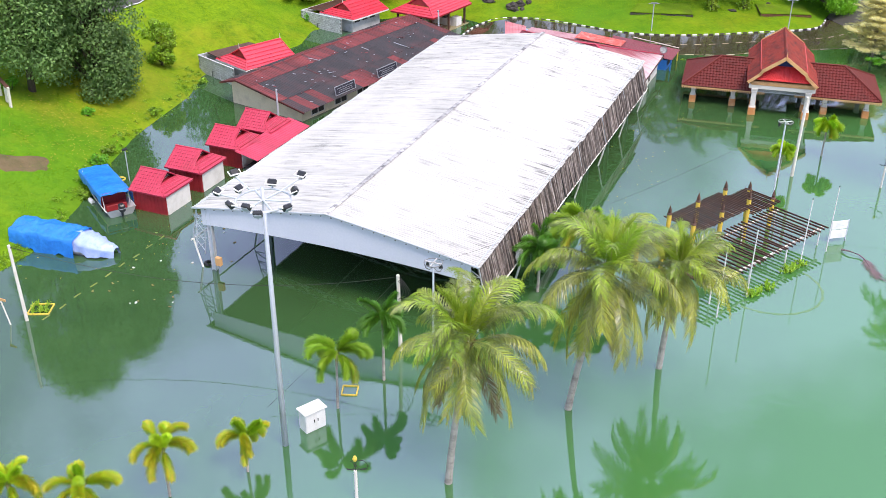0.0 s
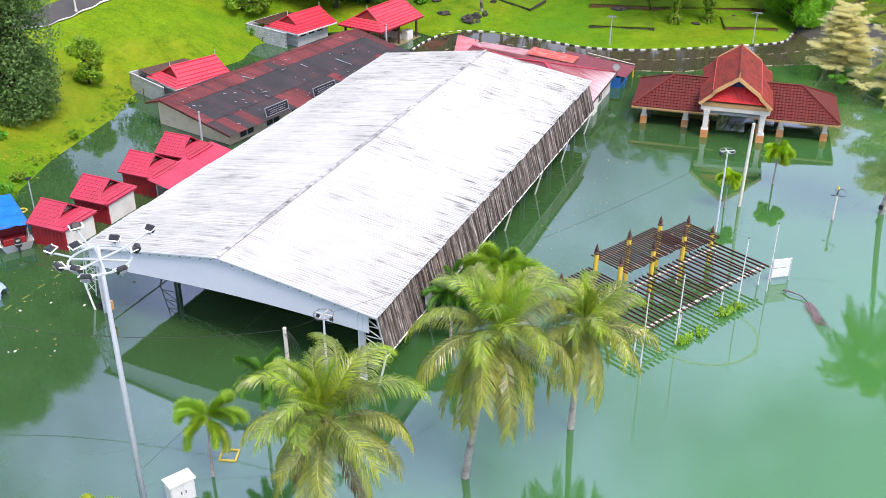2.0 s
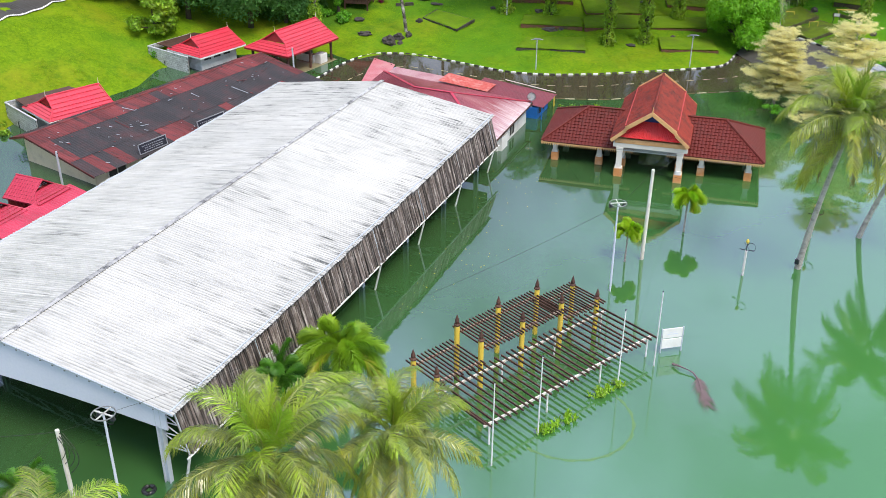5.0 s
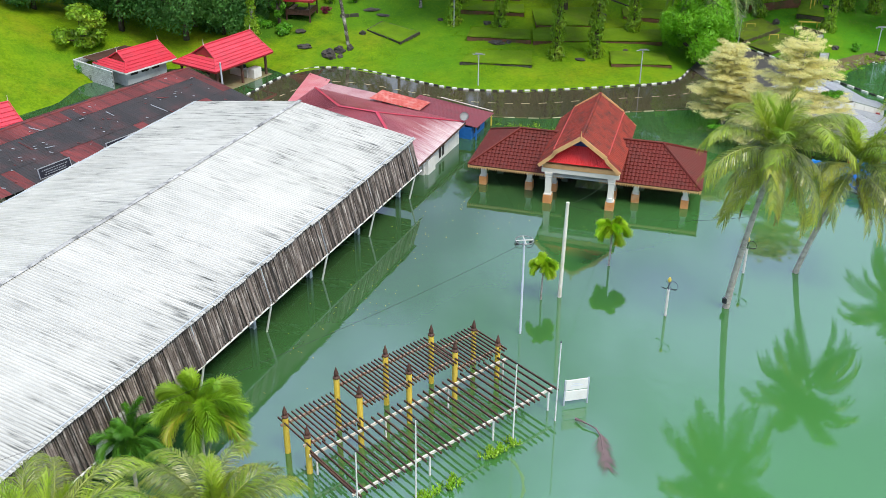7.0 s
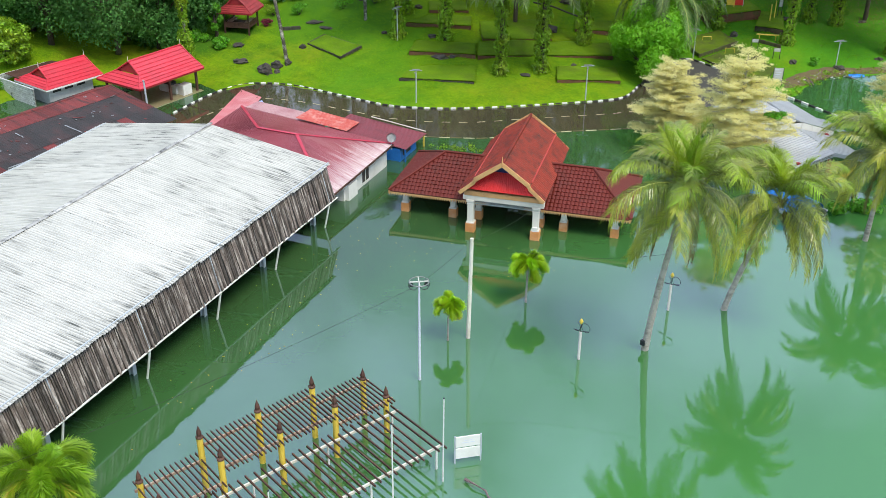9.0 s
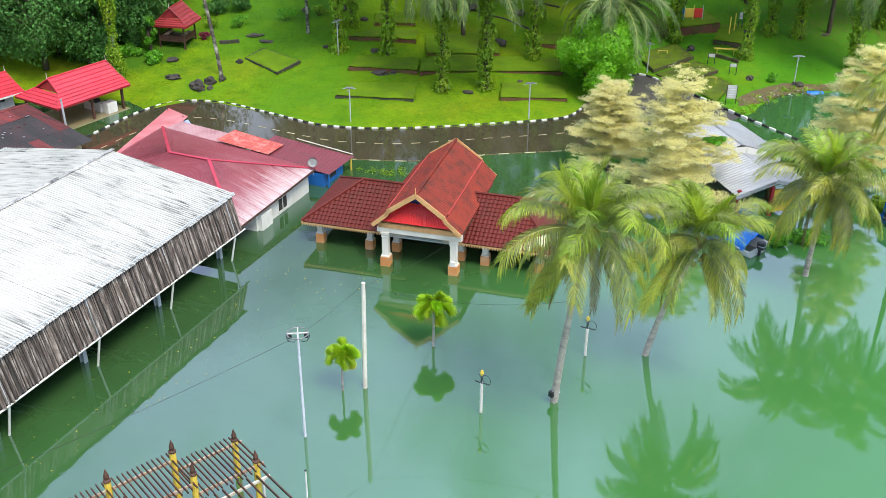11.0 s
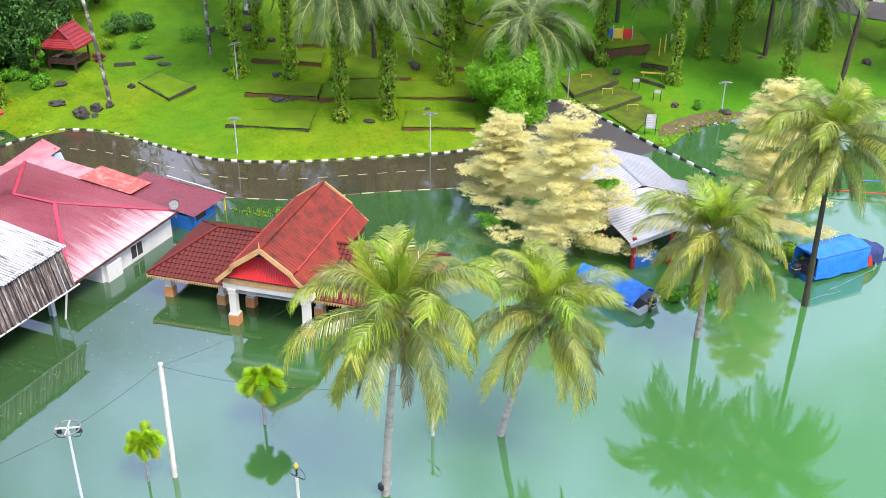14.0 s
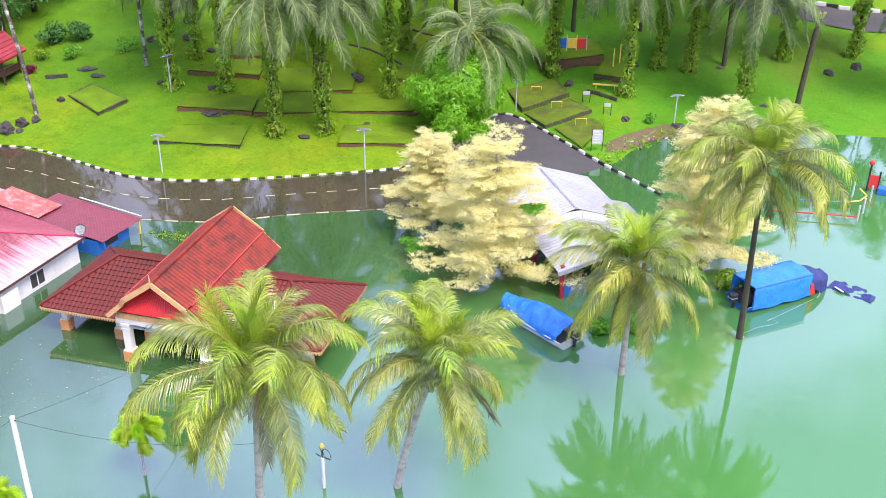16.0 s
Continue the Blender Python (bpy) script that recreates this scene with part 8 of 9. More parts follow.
for k in range(6):
    a = radians(60 * k + 20)
    part("spoke", tube_bm([(0, 0, 12.62), (1.12 * math.cos(a), 1.12 * math.sin(a), 12.6)], 0.045, 6), M_STEEL, mast)
for x, y in ((-2.3, 1.4), (-1.9, -0.45), (-1.25, 0.15), (-0.3, 1.2), (0.95, 0.9), (0.4, 2.4), (-0.7, -1.3), (0.0, -1.2), (0.75, -1.55), (1.5, -0.6)):
    a = math.atan2(y, x)
    tip = V((x, y, 12.62))
    part("arm", tube_bm([(1.1 * math.cos(a), 1.1 * math.sin(a), 12.6), (x * 0.9, y * 0.9, 12.7), tip], 0.04, 6), M_STEEL, mast)
    lights.append((tip, a))
for p, a in lights:
    lb = part("lamp_body", bevelled(box_bm(-0.11, 0.11, -0.19, 0.19, -0.15, 0.15), 0.05), M_PLASTICBLACK, mast, "black floodlight")
    lb.matrix_basis = Matrix.Translation(p + V((0, 0, 0.22))) @ pose(0, 0, 0, 0, 35, math.degrees(a))
    gl = part("lens", box_bm(0.11, 0.125, -0.15, 0.15, -0.11, 0.11), M_GREYSHEET, lb)
    br = bmesh.new()
    tube(br, [(0.0, -0.25, 0.10), (-0.16, -0.25, -0.12), (-0.16, 0.25, -0.12), (0.0, 0.25, 0.10)], 0.035, 6)
    part("yoke", br, M_WHITE, lb)


def ring_lamp(x, y, hgt, yaw):
    e = thing("ring_lamp", pose(x, y, 0, 0, 0, yaw), "pale lamp post with a hoop of hanging lanterns", "lamp post", "hoop lamp posts")
    part("pole", tube_bm([(0, 0, -2), (0, 0, hgt)], [0.075, 0.05], 10), M_FASCIA, e)
    rg = bmesh.new()
    tube(rg, [(0.48 * math.cos(2 * math.pi * i / 20), 0.48 * math.sin(2 * math.pi * i / 20), hgt) for i in range(21)], 0.03, 6)
    part("hoop", rg, M_DARKSTEEL, e)
    cr = bmesh.new()
    beam(cr, (-0.48, 0, hgt), (0.48, 0, hgt), 0.07, 0.04)
    beam(cr, (0, -0.48, hgt), (0, 0.48, hgt), 0.05, 0.04)
    part("crossbar", cr, M_SIGNGREY, e)
    for k in range(2):
        s = 1 if k else -1
        sc = bmesh.new()
        tube(sc, [(0.48 * s, 0, hgt), (0.52 * s, 0, hgt - 0.2), (0.40 * s, 0, hgt - 0.42), (0.2 * s, 0, hgt - 0.46), (0.05 * s, 0, hgt - 0.3)], 0.018, 6)
        part("scroll", sc, M_RUBBER, e)
        part("lantern", tube_bm([(0.36 * s, 0.1, hgt - 0.28), (0.36 * s, 0.1, hgt - 0.04)], [0.11, 0.06], 8), M_PLASTICBLACK, e)


ring_lamp(-3.5, 67.7, 5.75, 30)
ring_lamp(-17.94, 41.5, 5.1, 0)


def scroll_lamp(x, y, hgt, yaw):
    e = thing("scroll_lamp", pose(x, y, 0, 0, 0, yaw), "short cream lamp post with wrought-iron scrolls", "lamp post", "scroll lamp posts")
    part("post", tube_bm([(0, 0, -2), (0, 0, hgt - 0.75)], 0.075, 10), M_CREAM, e)
    part("stem", tube_bm([(0, 0, hgt - 0.75), (0, 0, hgt - 0.2)], 0.02, 6), M_RUBBER, e)
    part("globe", tube_bm([(0, 0, hgt - 0.25), (0, 0, hgt - 0.12), (0, 0, hgt + 0.02)], [0.06, 0.11, 0.05], 8), M_YELLOW, e)
    for s, r, a0, a1 in ((1, 0.26, -150, 190), (-1, 0.26, -120, 70)):
        sc = bmesh.new()
        c = V((s * 0.3, 0, hgt - 0.4 - (0.12 if s < 0 else 0)))
        pts = []
        for i in range(15):
            a = radians(a0 + (a1 - a0) * i / 14)
            pts.append(c + V((-s * r * math.cos(a), 0, r * math.sin(a))))
        tube(sc, [(0, 0, hgt - 0.72)] + pts, 0.016, 5)
        part("scroll", sc, M_RUBBER, e)


scroll_lamp(3.4, 72.7, 2.45, -20)
scroll_lamp(6.7, 79.5, 2.4, -20)
scroll_lamp(-16.25, 29.35, 2.3, 10)


def utility_pole(x, y, hgt, r, lean, label):
    e = thing("utility_pole", pose(x, y, 0), label, "pole", "utility poles")
    part("shaft", tube_bm([(0, 0, -2), (lean[0], lean[1], hgt)], [r, r * 0.75], 10), M_CREAM if r > 0.1 else M_STEEL, e)
    part("bracket", tube_bm([(lean[0] - 0.12, lean[1], hgt - 0.15), (lean[0] + 0.12, lean[1], hgt - 0.15)], 0.03, 6), M_RUBBER, e)
    return e


utility_pole(-2.73, 72.3, 6.1, 0.13, (0.15, 0.0), "pale concrete utility pole standing in flood water")
utility_pole(-19.34, 40.4, 4.6, 0.12, (-0.1, 0), "pale concrete utility pole with coiled cables")
utility_pole(-39.7, 34.7, 4.7, 0.11, (-0.25, 0.1), "leaning pale concrete pole in shallow water")
utility_pole(-41.88, 65.0, 3.5, 0.1, (0, 0), "grey steel pole beside the kiosks")
utility_pole(-40.0, 93.3, 3.1, 0.1, (-0.1, 0), "pale concrete pole beside the pavilion")
post = thing("post", pose(-40.4, 34.0, 0), "thin leaning white pipe in shallow water", "post")
part("pipe", tube_bm([(0.3, 0, -0.6), (-0.35, 0.1, 1.6)], 0.04, 6), M_CREAM, post)
part("board", box_bm(-0.35, 0.1, 0.05, 0.09, 1.45, 1.6), M_WOODTRIM, post)

coil = thing("cable_coil", pose(-19.4, 40.4, 0), "slack black cables hanging from the utility pole", "cable")
for k in range(4):
    cb = bmesh.new()
    pts = [V((0.05, 0, 4.35)) + V((0.45 * math.sin(math.pi * i / 10) * (0.6 + 0.25 * k), 0.1 * k - 0.15, -0.16 * i * (0.7 + 0.2 * k))) for i in range(11)]
    tube(cb, pts, 0.018, 5)
    part("loop", cb, M_RUBBER, coil)


def cable(p, q, sag, label, r=0.007):
    p, q = V(p), V(q)
    bm = bmesh.new()
    n = 24
    tube(bm, [p.lerp(q, i / n) - V((0, 0, sag * 4 * (i / n) * (1 - i / n))) for i in range(n + 1)], r, 4)
    ob = mesh_object("cable", bm, M_RUBBER)
    return tagged(ob, label, "cable", "overhead cables")


cable((-19.44, 40.4, 4.5), (-39.95, 34.8, 4.6), 1.3, "sagging black overhead cable between poles", 0.014)
cable((-19.44, 40.4, 4.5), (-17.94, 41.5, 5.0), 0.05, "black overhead cable to a lamp post")
cable((-17.94, 41.5, 5.05), (-3.5, 67.7, 5.6), 0.7, "black overhead cable between lamp posts")
cable((-3.5, 67.7, 5.6), (-2.6, 72.3, 6.0), 0.1, "black overhead cable to the utility pole")
cable((-2.6, 72.3, 5.95), (-3.1, 84.3, 2.4), 0.25, "black overhead cable to the gatehouse")
cable((-2.6, 72.3, 5.95), (7.2, 75.0, 6.0), 0.6, "black overhead cable to a palm")
cable((-19.44, 40.4, 4.4), (-23.0, 33.0, 0.3), 0.1, "black stay cable running down to the water")
cable((-41.9, 65.0, 3.4), (-40.05, 93.3, 3.0), 0.4, "thin overhead cable above the shop roof")

for x, y, h in ((0.57, 61.1, 4.5), (-0.76, 58.8, 4.4), (-3.22, 53.35, 4.45), (-4.44, 50.4, 4.6)):
    fp = thing("flagpole", pose(x, y, 0), "bare white flagpole standing in flood water", "flagpole", "flagpoles")
    part("pole", tube_bm([(0, 0, -2), (0.04, 0, h)], [0.045, 0.03], 8), M_WHITE, fp)
    part("cap", tube_bm([(0.04, 0, h), (0.04, 0, h + 0.05)], 0.04, 6), M_PLASTICBLACK, fp)

info = thing("sign_board", pose(1.1, 62.75, 0, 0, 0, 36), "blank white notice board on posts in flood water", "sign")
for z0, z1 in ((0.28, 0.85), (0.92, 1.5)):
    part("panel", bevelled(box_bm(-0.56, 0.56, -0.03, 0.03, z0, z1), 0.01), M_WHITE, info)
for x in (-0.6, 0.6):
    part("post", box_bm(x - 0.025, x + 0.035, -0.02, 0.05, -1.5, 1.52), M_STEEL, info)
tb = bmesh.new()
box(tb, -0.3, 0.3, -0.036, -0.032, 1.14, 1.18)
box(tb, -0.2, 0.2, -0.036, -0.032, 1.26, 1.29)
part("lettering", tb, M_FASCIA, info)


def notice(x, y, w, h, z0, label, yaw=15):
    z = h_at(x, y)
    e = thing("notice_board", pose(x, y, z, 0, 0, yaw), label, "sign", "notice boards")
    part("panel", bevelled(box_bm(-w / 2, w / 2, -0.02, 0.02, z0, z0 + h), 0.008), M_SIGNGREY, e)
    bars = bmesh.new()
    n = 3 if h < 0.5 else 5
    for i in range(n):
        zz = z0 + h * (i + 0.7) / (n + 0.4)
        box(bars, -w * 0.36, w * random.uniform(0.15, 0.36), -0.026, -0.022, zz - h * 0.03, zz + h * 0.03)
    part("lettering", bars, M_FASCIA, e)
    for s in (-1, 1):
        part("post", box_bm(s * w / 2 - 0.03, s * w / 2 + 0.03, -0.02, 0.03, -0.4, z0 + h + 0.03), M_PLASTICBLACK, e)


notice(7.7, 121.9, 0.85, 1.2, 0.55, "white notice board with black posts by the shore", 20)
notice(4.5, 130.3, 0.62, 0.32, 0.7, "small white instruction sign on black posts")
notice(6.8, 128.5, 0.62, 0.32, 0.7, "small white instruction sign on black posts")
notice(-0.2, 134.9, 0.62, 0.32, 0.7, "small white instruction sign on black posts")
notice(5.6, 140.0, 0.36, 0.7, 1.2, "small white sign fixed beside a palm trunk")

# play equipment on the slope
play = thing("activity_wall", pose(0.5, 139.3, h_at(0.5, 139.3) + 0.5, 0, 0, 20), "play panel with blue, yellow and red boards", "play equipment")
for i, mt in enumerate((M_BLUEPAINT, M_YELLOW, M_REDCLOTH)):
    part("board", bevelled(box_bm(-1.35 + i * 0.92, -0.5 + i * 0.92, -0.04, 0.04, 0.35, 1.3), 0.02), mt, play)
for i in range(4):
    part("post", tube_bm([(-1.4 + i * 0.92, 0, -0.4), (-1.4 + i * 0.92, 0, 1.6)], 0.045, 6), M_STEEL if i % 2 else M_YELLOW, play)
for x, y in ((4.9, 137.8), (5.2, 139.0)):
    yb = thing("pull_up_post", pose(x, y, h_at(x, y) + 0.2), "yellow exercise post on a raised bed", "play equipment", "exercise posts")
    part("post", tube_bm([(0, 0, -0.3), (0, 0, 1.9)], 0.06, 8), M_YELLOW, yb)
see = thing("balance_beam", pose(5.3, 133.6, h_at(5.3, 133.6), 0, 0, 12), "yellow balance beam on short legs", "play equipment")
part("beam", bevelled(box_bm(-1.1, 1.1, -0.1, 0.1, 0.4, 0.52), 0.02), M_YELLOW, see)
for x in (-0.8, 0.8):
    part("leg", tube_bm([(x, 0, -0.3), (x, 0, 0.4)], 0.05, 6), M_YELLOW, see)
for x, y in ((-0.3, 131.3), (2.4, 128.6), (5.3, 125.9)):
    hp = thing("exercise_hoop", pose(x, y, h_at(x, y) + 0.25, 0, 0, 22), "low yellow exercise bar on a grass bed", "play equipment", "exercise bars")
    tb = bmesh.new()
    tube(tb, [(-0.45, 0, -0.3), (-0.45, 0, 0.5), (0.45, 0, 0.5), (0.45, 0, -0.3)], 0.03, 6)
    part("bar", tb, M_YELLOW, hp)
for k, (x, y) in enumerate(((0.4, 130.9), (2.9, 128.0), (5.7, 125.3))):
    worn = thing("worn_patch", pose(x, y, 0), "dark trodden soil below the exercise bar", "soil", "worn patches")
    z0 = h_at(x, y) + (0.16 if k < 2 else 0.08)
    vs = [(0, 0, z0 + 0.02)] + [((0.75 + 0.2 * noise.noise(V((i * 0.9, k, 0)))) * math.cos(i * math.pi / 8) * 0.9, (0.6 + 0.2 * noise.noise(V((i * 0.7, k, 3)))) * math.sin(i * math.pi / 8), h_at(x, y) + 0.02) for i in range(16)]
    raw("soil", vs, [(0, 1 + i, 1 + (i + 1) % 16) for i in range(16)], M_MOSSWALL, worn, True)
mon = thing("pillar", pose(-34.2, 128.6, h_at(-34.2, 128.6)), "white square pillar on a dark plinth", "pillar")
part("shaft", bevelled(box_bm(-0.35, 0.35, -0.35, 0.35, 0.3, 1.7), 0.03), M_WHITE, mon)
part("plinth", bevelled(box_bm(-0.55, 0.55, -0.55, 0.55, -0.6, 0.3), 0.03), M_ROCK, mon)
# drowned playground
pg = thing("climbing_frame", pose(26.2, 119.0, 0), "half-drowned playground frame with coloured rails", "play equipment")
for x, y in ((0, 0), (1.2, -0.4), (0.4, 2.2), (1.6, 2.0), (-2.2, -1.0), (0.9, -1.8)):
    part("post", tube_bm([(x, y, -1.5), (x, y, 1.2)], 0.06, 8), M_STEEL, pg)
part("rail", tube_bm([(-4.5, -3.0, 0.35), (0.9, -1.8, 0.35)], 0.05, 6), M_REDCLOTH, pg, "red rail")
part("rail", tube_bm([(-3.0, -0.9, 0.5), (0, 0.0, 0.5)], 0.05, 6), M_BLUEPAINT, pg, "blue rail")
part("rail", tube_bm([(0, 0, 0.5), (0.9, 0.4, 0.6), (1.3, 1.2, 0.7), (0.8, 2.1, 0.8)], 0.05, 6), M_YELLOW, pg, "yellow curved rail")
slide = thing("play_tower", pose(28.4, 122.8, 0), "half-drowned play tower with yellow tube and blue panel", "play equipment")
for x in (-0.9, -0.2, 0.5):
    part("post", tube_bm([(x, 0, -1.5), (x, 0, 1.6 + 0.5 * (x < -0.5))], 0.07, 8), M_PLASTICBLACK, slide)
part("panel", bevelled(box_bm(-0.9, -0.2, -0.05, 0.05, 0.3, 1.3), 0.02), M_REDCLOTH, slide)
part("tube", tube_bm([(0.6, 0, 0.6), (2.2, 0.2, 0.5)], 0.5, 12), M_YELLOW, slide)
part("panel", bevelled(box_bm(-0.2, 0.5, -0.4, 0.3, 0.0, 0.5), 0.03), M_BLUEPAINT, slide)
ball = bmesh.new()
bmesh.ops.create_icosphere(ball, subdivisions=2, radius=0.2)
bo = part("ball", ball, M_REDCLOTH, slide, smooth=True)
bo.matrix_basis = pose(-0.9, 0, 2.2)


# ---------- boats ----------
def hull_mesh(L, W, H, bow=0.5):
    """An open boat: stern at -L/2, bow at +L/2."""
    verts, faces = [], []
    n, m = 13, 9
    for i in range(n):
        f = i / (n - 1)
        x = -L / 2 + L * f
        w = W / 2 * (1 - max(0, (f - 0.45) / 0.55) ** 2.2) + 0.015
        top = H * (1 + bow * f ** 3)
        for j in range(m):
            a = -1 + 2 * j / (m - 1)
            zz = -0.35 + (top + 0.35) * abs(a) ** 2.2
            verts.append((x, w * math.copysign(abs(a) ** 0.75, a), zz))
    for i in range(n - 1):
        for j in range(m - 1):
            k = i * m + j
            faces.append((k, k + m, k + m + 1, k + 1))
    faces.append(tuple(range(m)))
    return verts, faces


def tarp_mesh(L, W, z0, z1, hang0, hang1, seed, nx=26, ny=18, ridge=0.25, taper=0.0, wob=0.06, scallop=0.25):
    """A draped tarpaulin over a boat; hang0 and hang1 say how far it falls on each side."""
    verts, faces = [], []
    for i in range(nx + 1):
        f = i / nx
        x = -L / 2 + L * f
        wf = 1 - taper * max(0, (f - 0.35) / 0.65) ** 1.6
        for j in range(ny + 1):
            g = -1 + 2 * j / ny
            if abs(g) <= 0.6:
                q = g / 0.6
                y, z = q * W / 2 * wf, z0 + (z1 - z0) * f + ridge * (1 - abs(q) ** 1.5) * (0.5 + 0.5 * math.sin(math.pi * min(1, f * 1.1 + 0.1)))
            else:
                q = (abs(g) - 0.6) / 0.4
                hang = hang1 if g > 0 else hang0
                y, z = math.copysign(W / 2 * wf + 0.06 * q, g), z0 + (z1 - z0) * f - hang * q * (1 + scallop * math.sin(x * 3 + seed))
            p = V((x, y, z))
            k = noise.noise(V((x * 1.4 + seed, y * 1.6, z))) * wob + noise.noise(V((x * 4 + seed, y * 4, z * 3))) * wob * 0.45
            verts.append((x + k * 0.4, y + k * 0.6, max(z + k, -0.15)))
    for i in range(nx):
        for j in range(ny):
            k = i * (ny + 1) + j
            faces.append((k, k + ny + 1, k + ny + 2, k + 1))
    return verts, faces


def outboard(e, x, y=0.0, z=0.45):
    ob = part("outboard_motor", bevelled(box_bm(x - 0.52, x - 0.02, y - 0.2, y + 0.2, z, z + 0.55), 0.09), M_PLASTICBLACK, e, "black outboard motor")
    part("leg", bevelled(box_bm(x - 0.3, x - 0.12, y - 0.06, y + 0.06, -0.6, z), 0.02), M_PLASTICBLACK, ob)
    part("cowl_stripe", box_bm(x - 0.53, x - 0.1, y - 0.203, y + 0.203, z + 0.24, z + 0.29), M_GREYSHEET, ob)


def boat(x, y, yaw, L, W, H, label, material=None, trim=None):
    e = thing("boat", pose(x, y, 0, 0, 0, yaw), label, "boat", "moored boats")
    v, f = hull_mesh(L, W, H)
    raw("hull", v, f, material or M_WHITE, e, True)
    gw = bmesh.new()
    for s in (-1, 1):
        pts = []
        for i in range(13):
            q = i / 12
            w = W / 2 * (1 - max(0, (q - 0.45) / 0.55) ** 2.2) + 0.015
            pts.append((-L / 2 + L * q, s * w, H * (1 + 0.5 * q ** 3)))
        tube(gw, pts, 0.035, 6)
    part("gunwale", gw, trim or M_WHITE, e)
    part("floor", box_bm(-L / 2 + 0.05, L * 0.3, -W * 0.36, W * 0.36, -0.1, 0.02), M_DARKSTEEL, e)
    return e


# drowned kerb, its yellow blocks just awash
kd = thing("kerb_drowned", pose(0, 0, 0), "yellow painted kerb blocks awash in the flood", "kerb", kind="structure")
awash_me = block_mesh("kerb_block", 0.62, 0.16, 0.004, M_AWASH)
for i in range(9):
    share("kerb_block", awash_me, pose(-39.03 + 0.05 * math.sin(i * 2.3), 35.4 + i * 1.31, 0.0, 0, 0, 90 + 4 * math.sin(i * 1.7)), kd)

# canopied boat by the kiosks
b1 = boat(-46.1, 49.2, 146.0, 6.4, 1.95, 0.5, "boat with blue tarpaulin canopy and black outboard motor")
v, f = tarp_mesh(5.5, 2.1, 1.45, 1.35, 1.05, 0.5, 3, 34, 22, ridge=0.10, wob=0.07)
t1 = raw("canopy", [(p[0] + 0.1, p[1], p[2]) for p in v], f, M_BLUETARP, b1, True, "bright blue tarpaulin canopy")
for x in (-2.3, 0.2, 2.4):
    for s in (-1, 1):
        part("canopy_post", tube_bm([(x, s * 0.85, 0.3), (x, s * 0.9, 1.42)], 0.025, 6), M_WHITE, b1)
part("back_frame", tube_bm([(-2.35, -0.9, 1.45), (-2.35, 0.9, 1.45)], 0.03, 6), M_REDWALL, b1)
part("seat", bevelled(box_bm(-2.2, -1.6, -0.7, 0.7, 0.02, 0.45), 0.04), M_REDWALL, b1)
part("inner_wall", box_bm(-1.5, -1.45, -0.85, 0.85, 0.05, 0.9), M_REDWALL, b1)
outboard(b1, -3.2)
part("fender", tube_bm([(-0.2, 1.1, 0.05), (0.4, 1.15, 0.05)], 0.16, 8), M_WHITE, b1)
part("life_ring", tube_bm([(0.3 * math.cos(i * math.pi / 6) + 0.3, -1.15 + 0.3 * math.sin(i * math.pi / 6), 1.1) for i in range(13)], 0.06, 6), M_YELLOW, b1)
# wholly covered boat on the left
b2 = boat(-43.6, 42.4, 6.0, 6.6, 1.8, 0.42, "white boat wrapped in blue and pale tarpaulins")
v, f = tarp_mesh(4.7, 2.1, 1.25, 1.15, 1.35, 1.0, 7, 40, 26, ridge=0.34, wob=0.17)
raw("tarpaulin", [(p[0] - 1.15, p[1], p[2]) for p in v], f, M_BLUETARP, b2, True, "bright blue draped tarpaulin")
v, f = tarp_mesh(2.7, 1.75, 1.1, 0.45, 0.6, 0.5, 9, 30, 20, ridge=0.26, taper=0.72, wob=0.15)
raw("bow_cover", [(p[0] + 2.2, p[1], p[2]) for p in v], f, M_PALETARP, b2, True, "pale bluish bow cover")
outboard(b2, -3.25)
# white boat near the shed
b3 = boat(11.25, 95.9, 154.0, 5.2, 2.1, 0.55, "white boat under a blue tarpaulin with outboard motor")
v, f = tarp_mesh(4.7, 2.1, 0.80, 0.70, 0.32, 0.32, 13, 40, 26, ridge=0.75, taper=0.55, wob=0.16, scallop=0.15)
raw("tarpaulin", [(p[0] + 0.1, p[1], p[2]) for p in v], f, M_BLUETARP, b3, True, "bright blue tarpaulin cover")
part("rubbing_strake", tube_bm([(-2.5, 0.86, 0.36), (0.0, 0.89, 0.38), (1.2, 0.72, 0.42)], 0.03, 6), M_REDWALL, b3)
outboard(b3, -2.5)
# blue cabin boat beside the dark palm
b4 = boat(23.3, 104.75, 47.0, 6.4, 1.9, 0.42, "boat with blue tarpaulin cabin and draped nets", M_BLUEPAINT, M_BLUEPAINT)
v, f = tarp_mesh(4.2, 1.95, 1.62, 1.62, 1.42, 1.42, 17, ridge=0.22, wob=0.04, scallop=0.03)
raw("cabin_cover", [(p[0] - 0.75, p[1], p[2]) for p in v], f, M_BLUETARP, b4, True, "bright blue tarpaulin cabin")
v, f = tarp_mesh(1.9, 1.7, 1.35, 0.8, 0.9, 0.8, 19, ridge=0.2, taper=0.5, wob=0.16)
raw("bow_cover", [(p[0] + 2.25, p[1], p[2]) for p in v], f, M_NAVY, b4, True, "crumpled dark blue bow cover")
part("flag_cloth", hexa(bmesh.new(), [(1.3, -1.02, 0.25), (1.75, -1.04, 0.3), (1.75, -1.0, 0.3), (1.3, -0.98, 0.25)], [(1.25, -1.06, 1.0), (1.4, -1.05, 1.1), (1.4, -1.01, 1.1), (1.25, -1.02, 1.0)]), M_REDCLOTH, b4, "red cloth hanging at the side")
fr = bmesh.new()
tube(fr, [(-2.85, -0.98, 1.66), (1.35, -0.98, 1.66)], 0.03, 6)
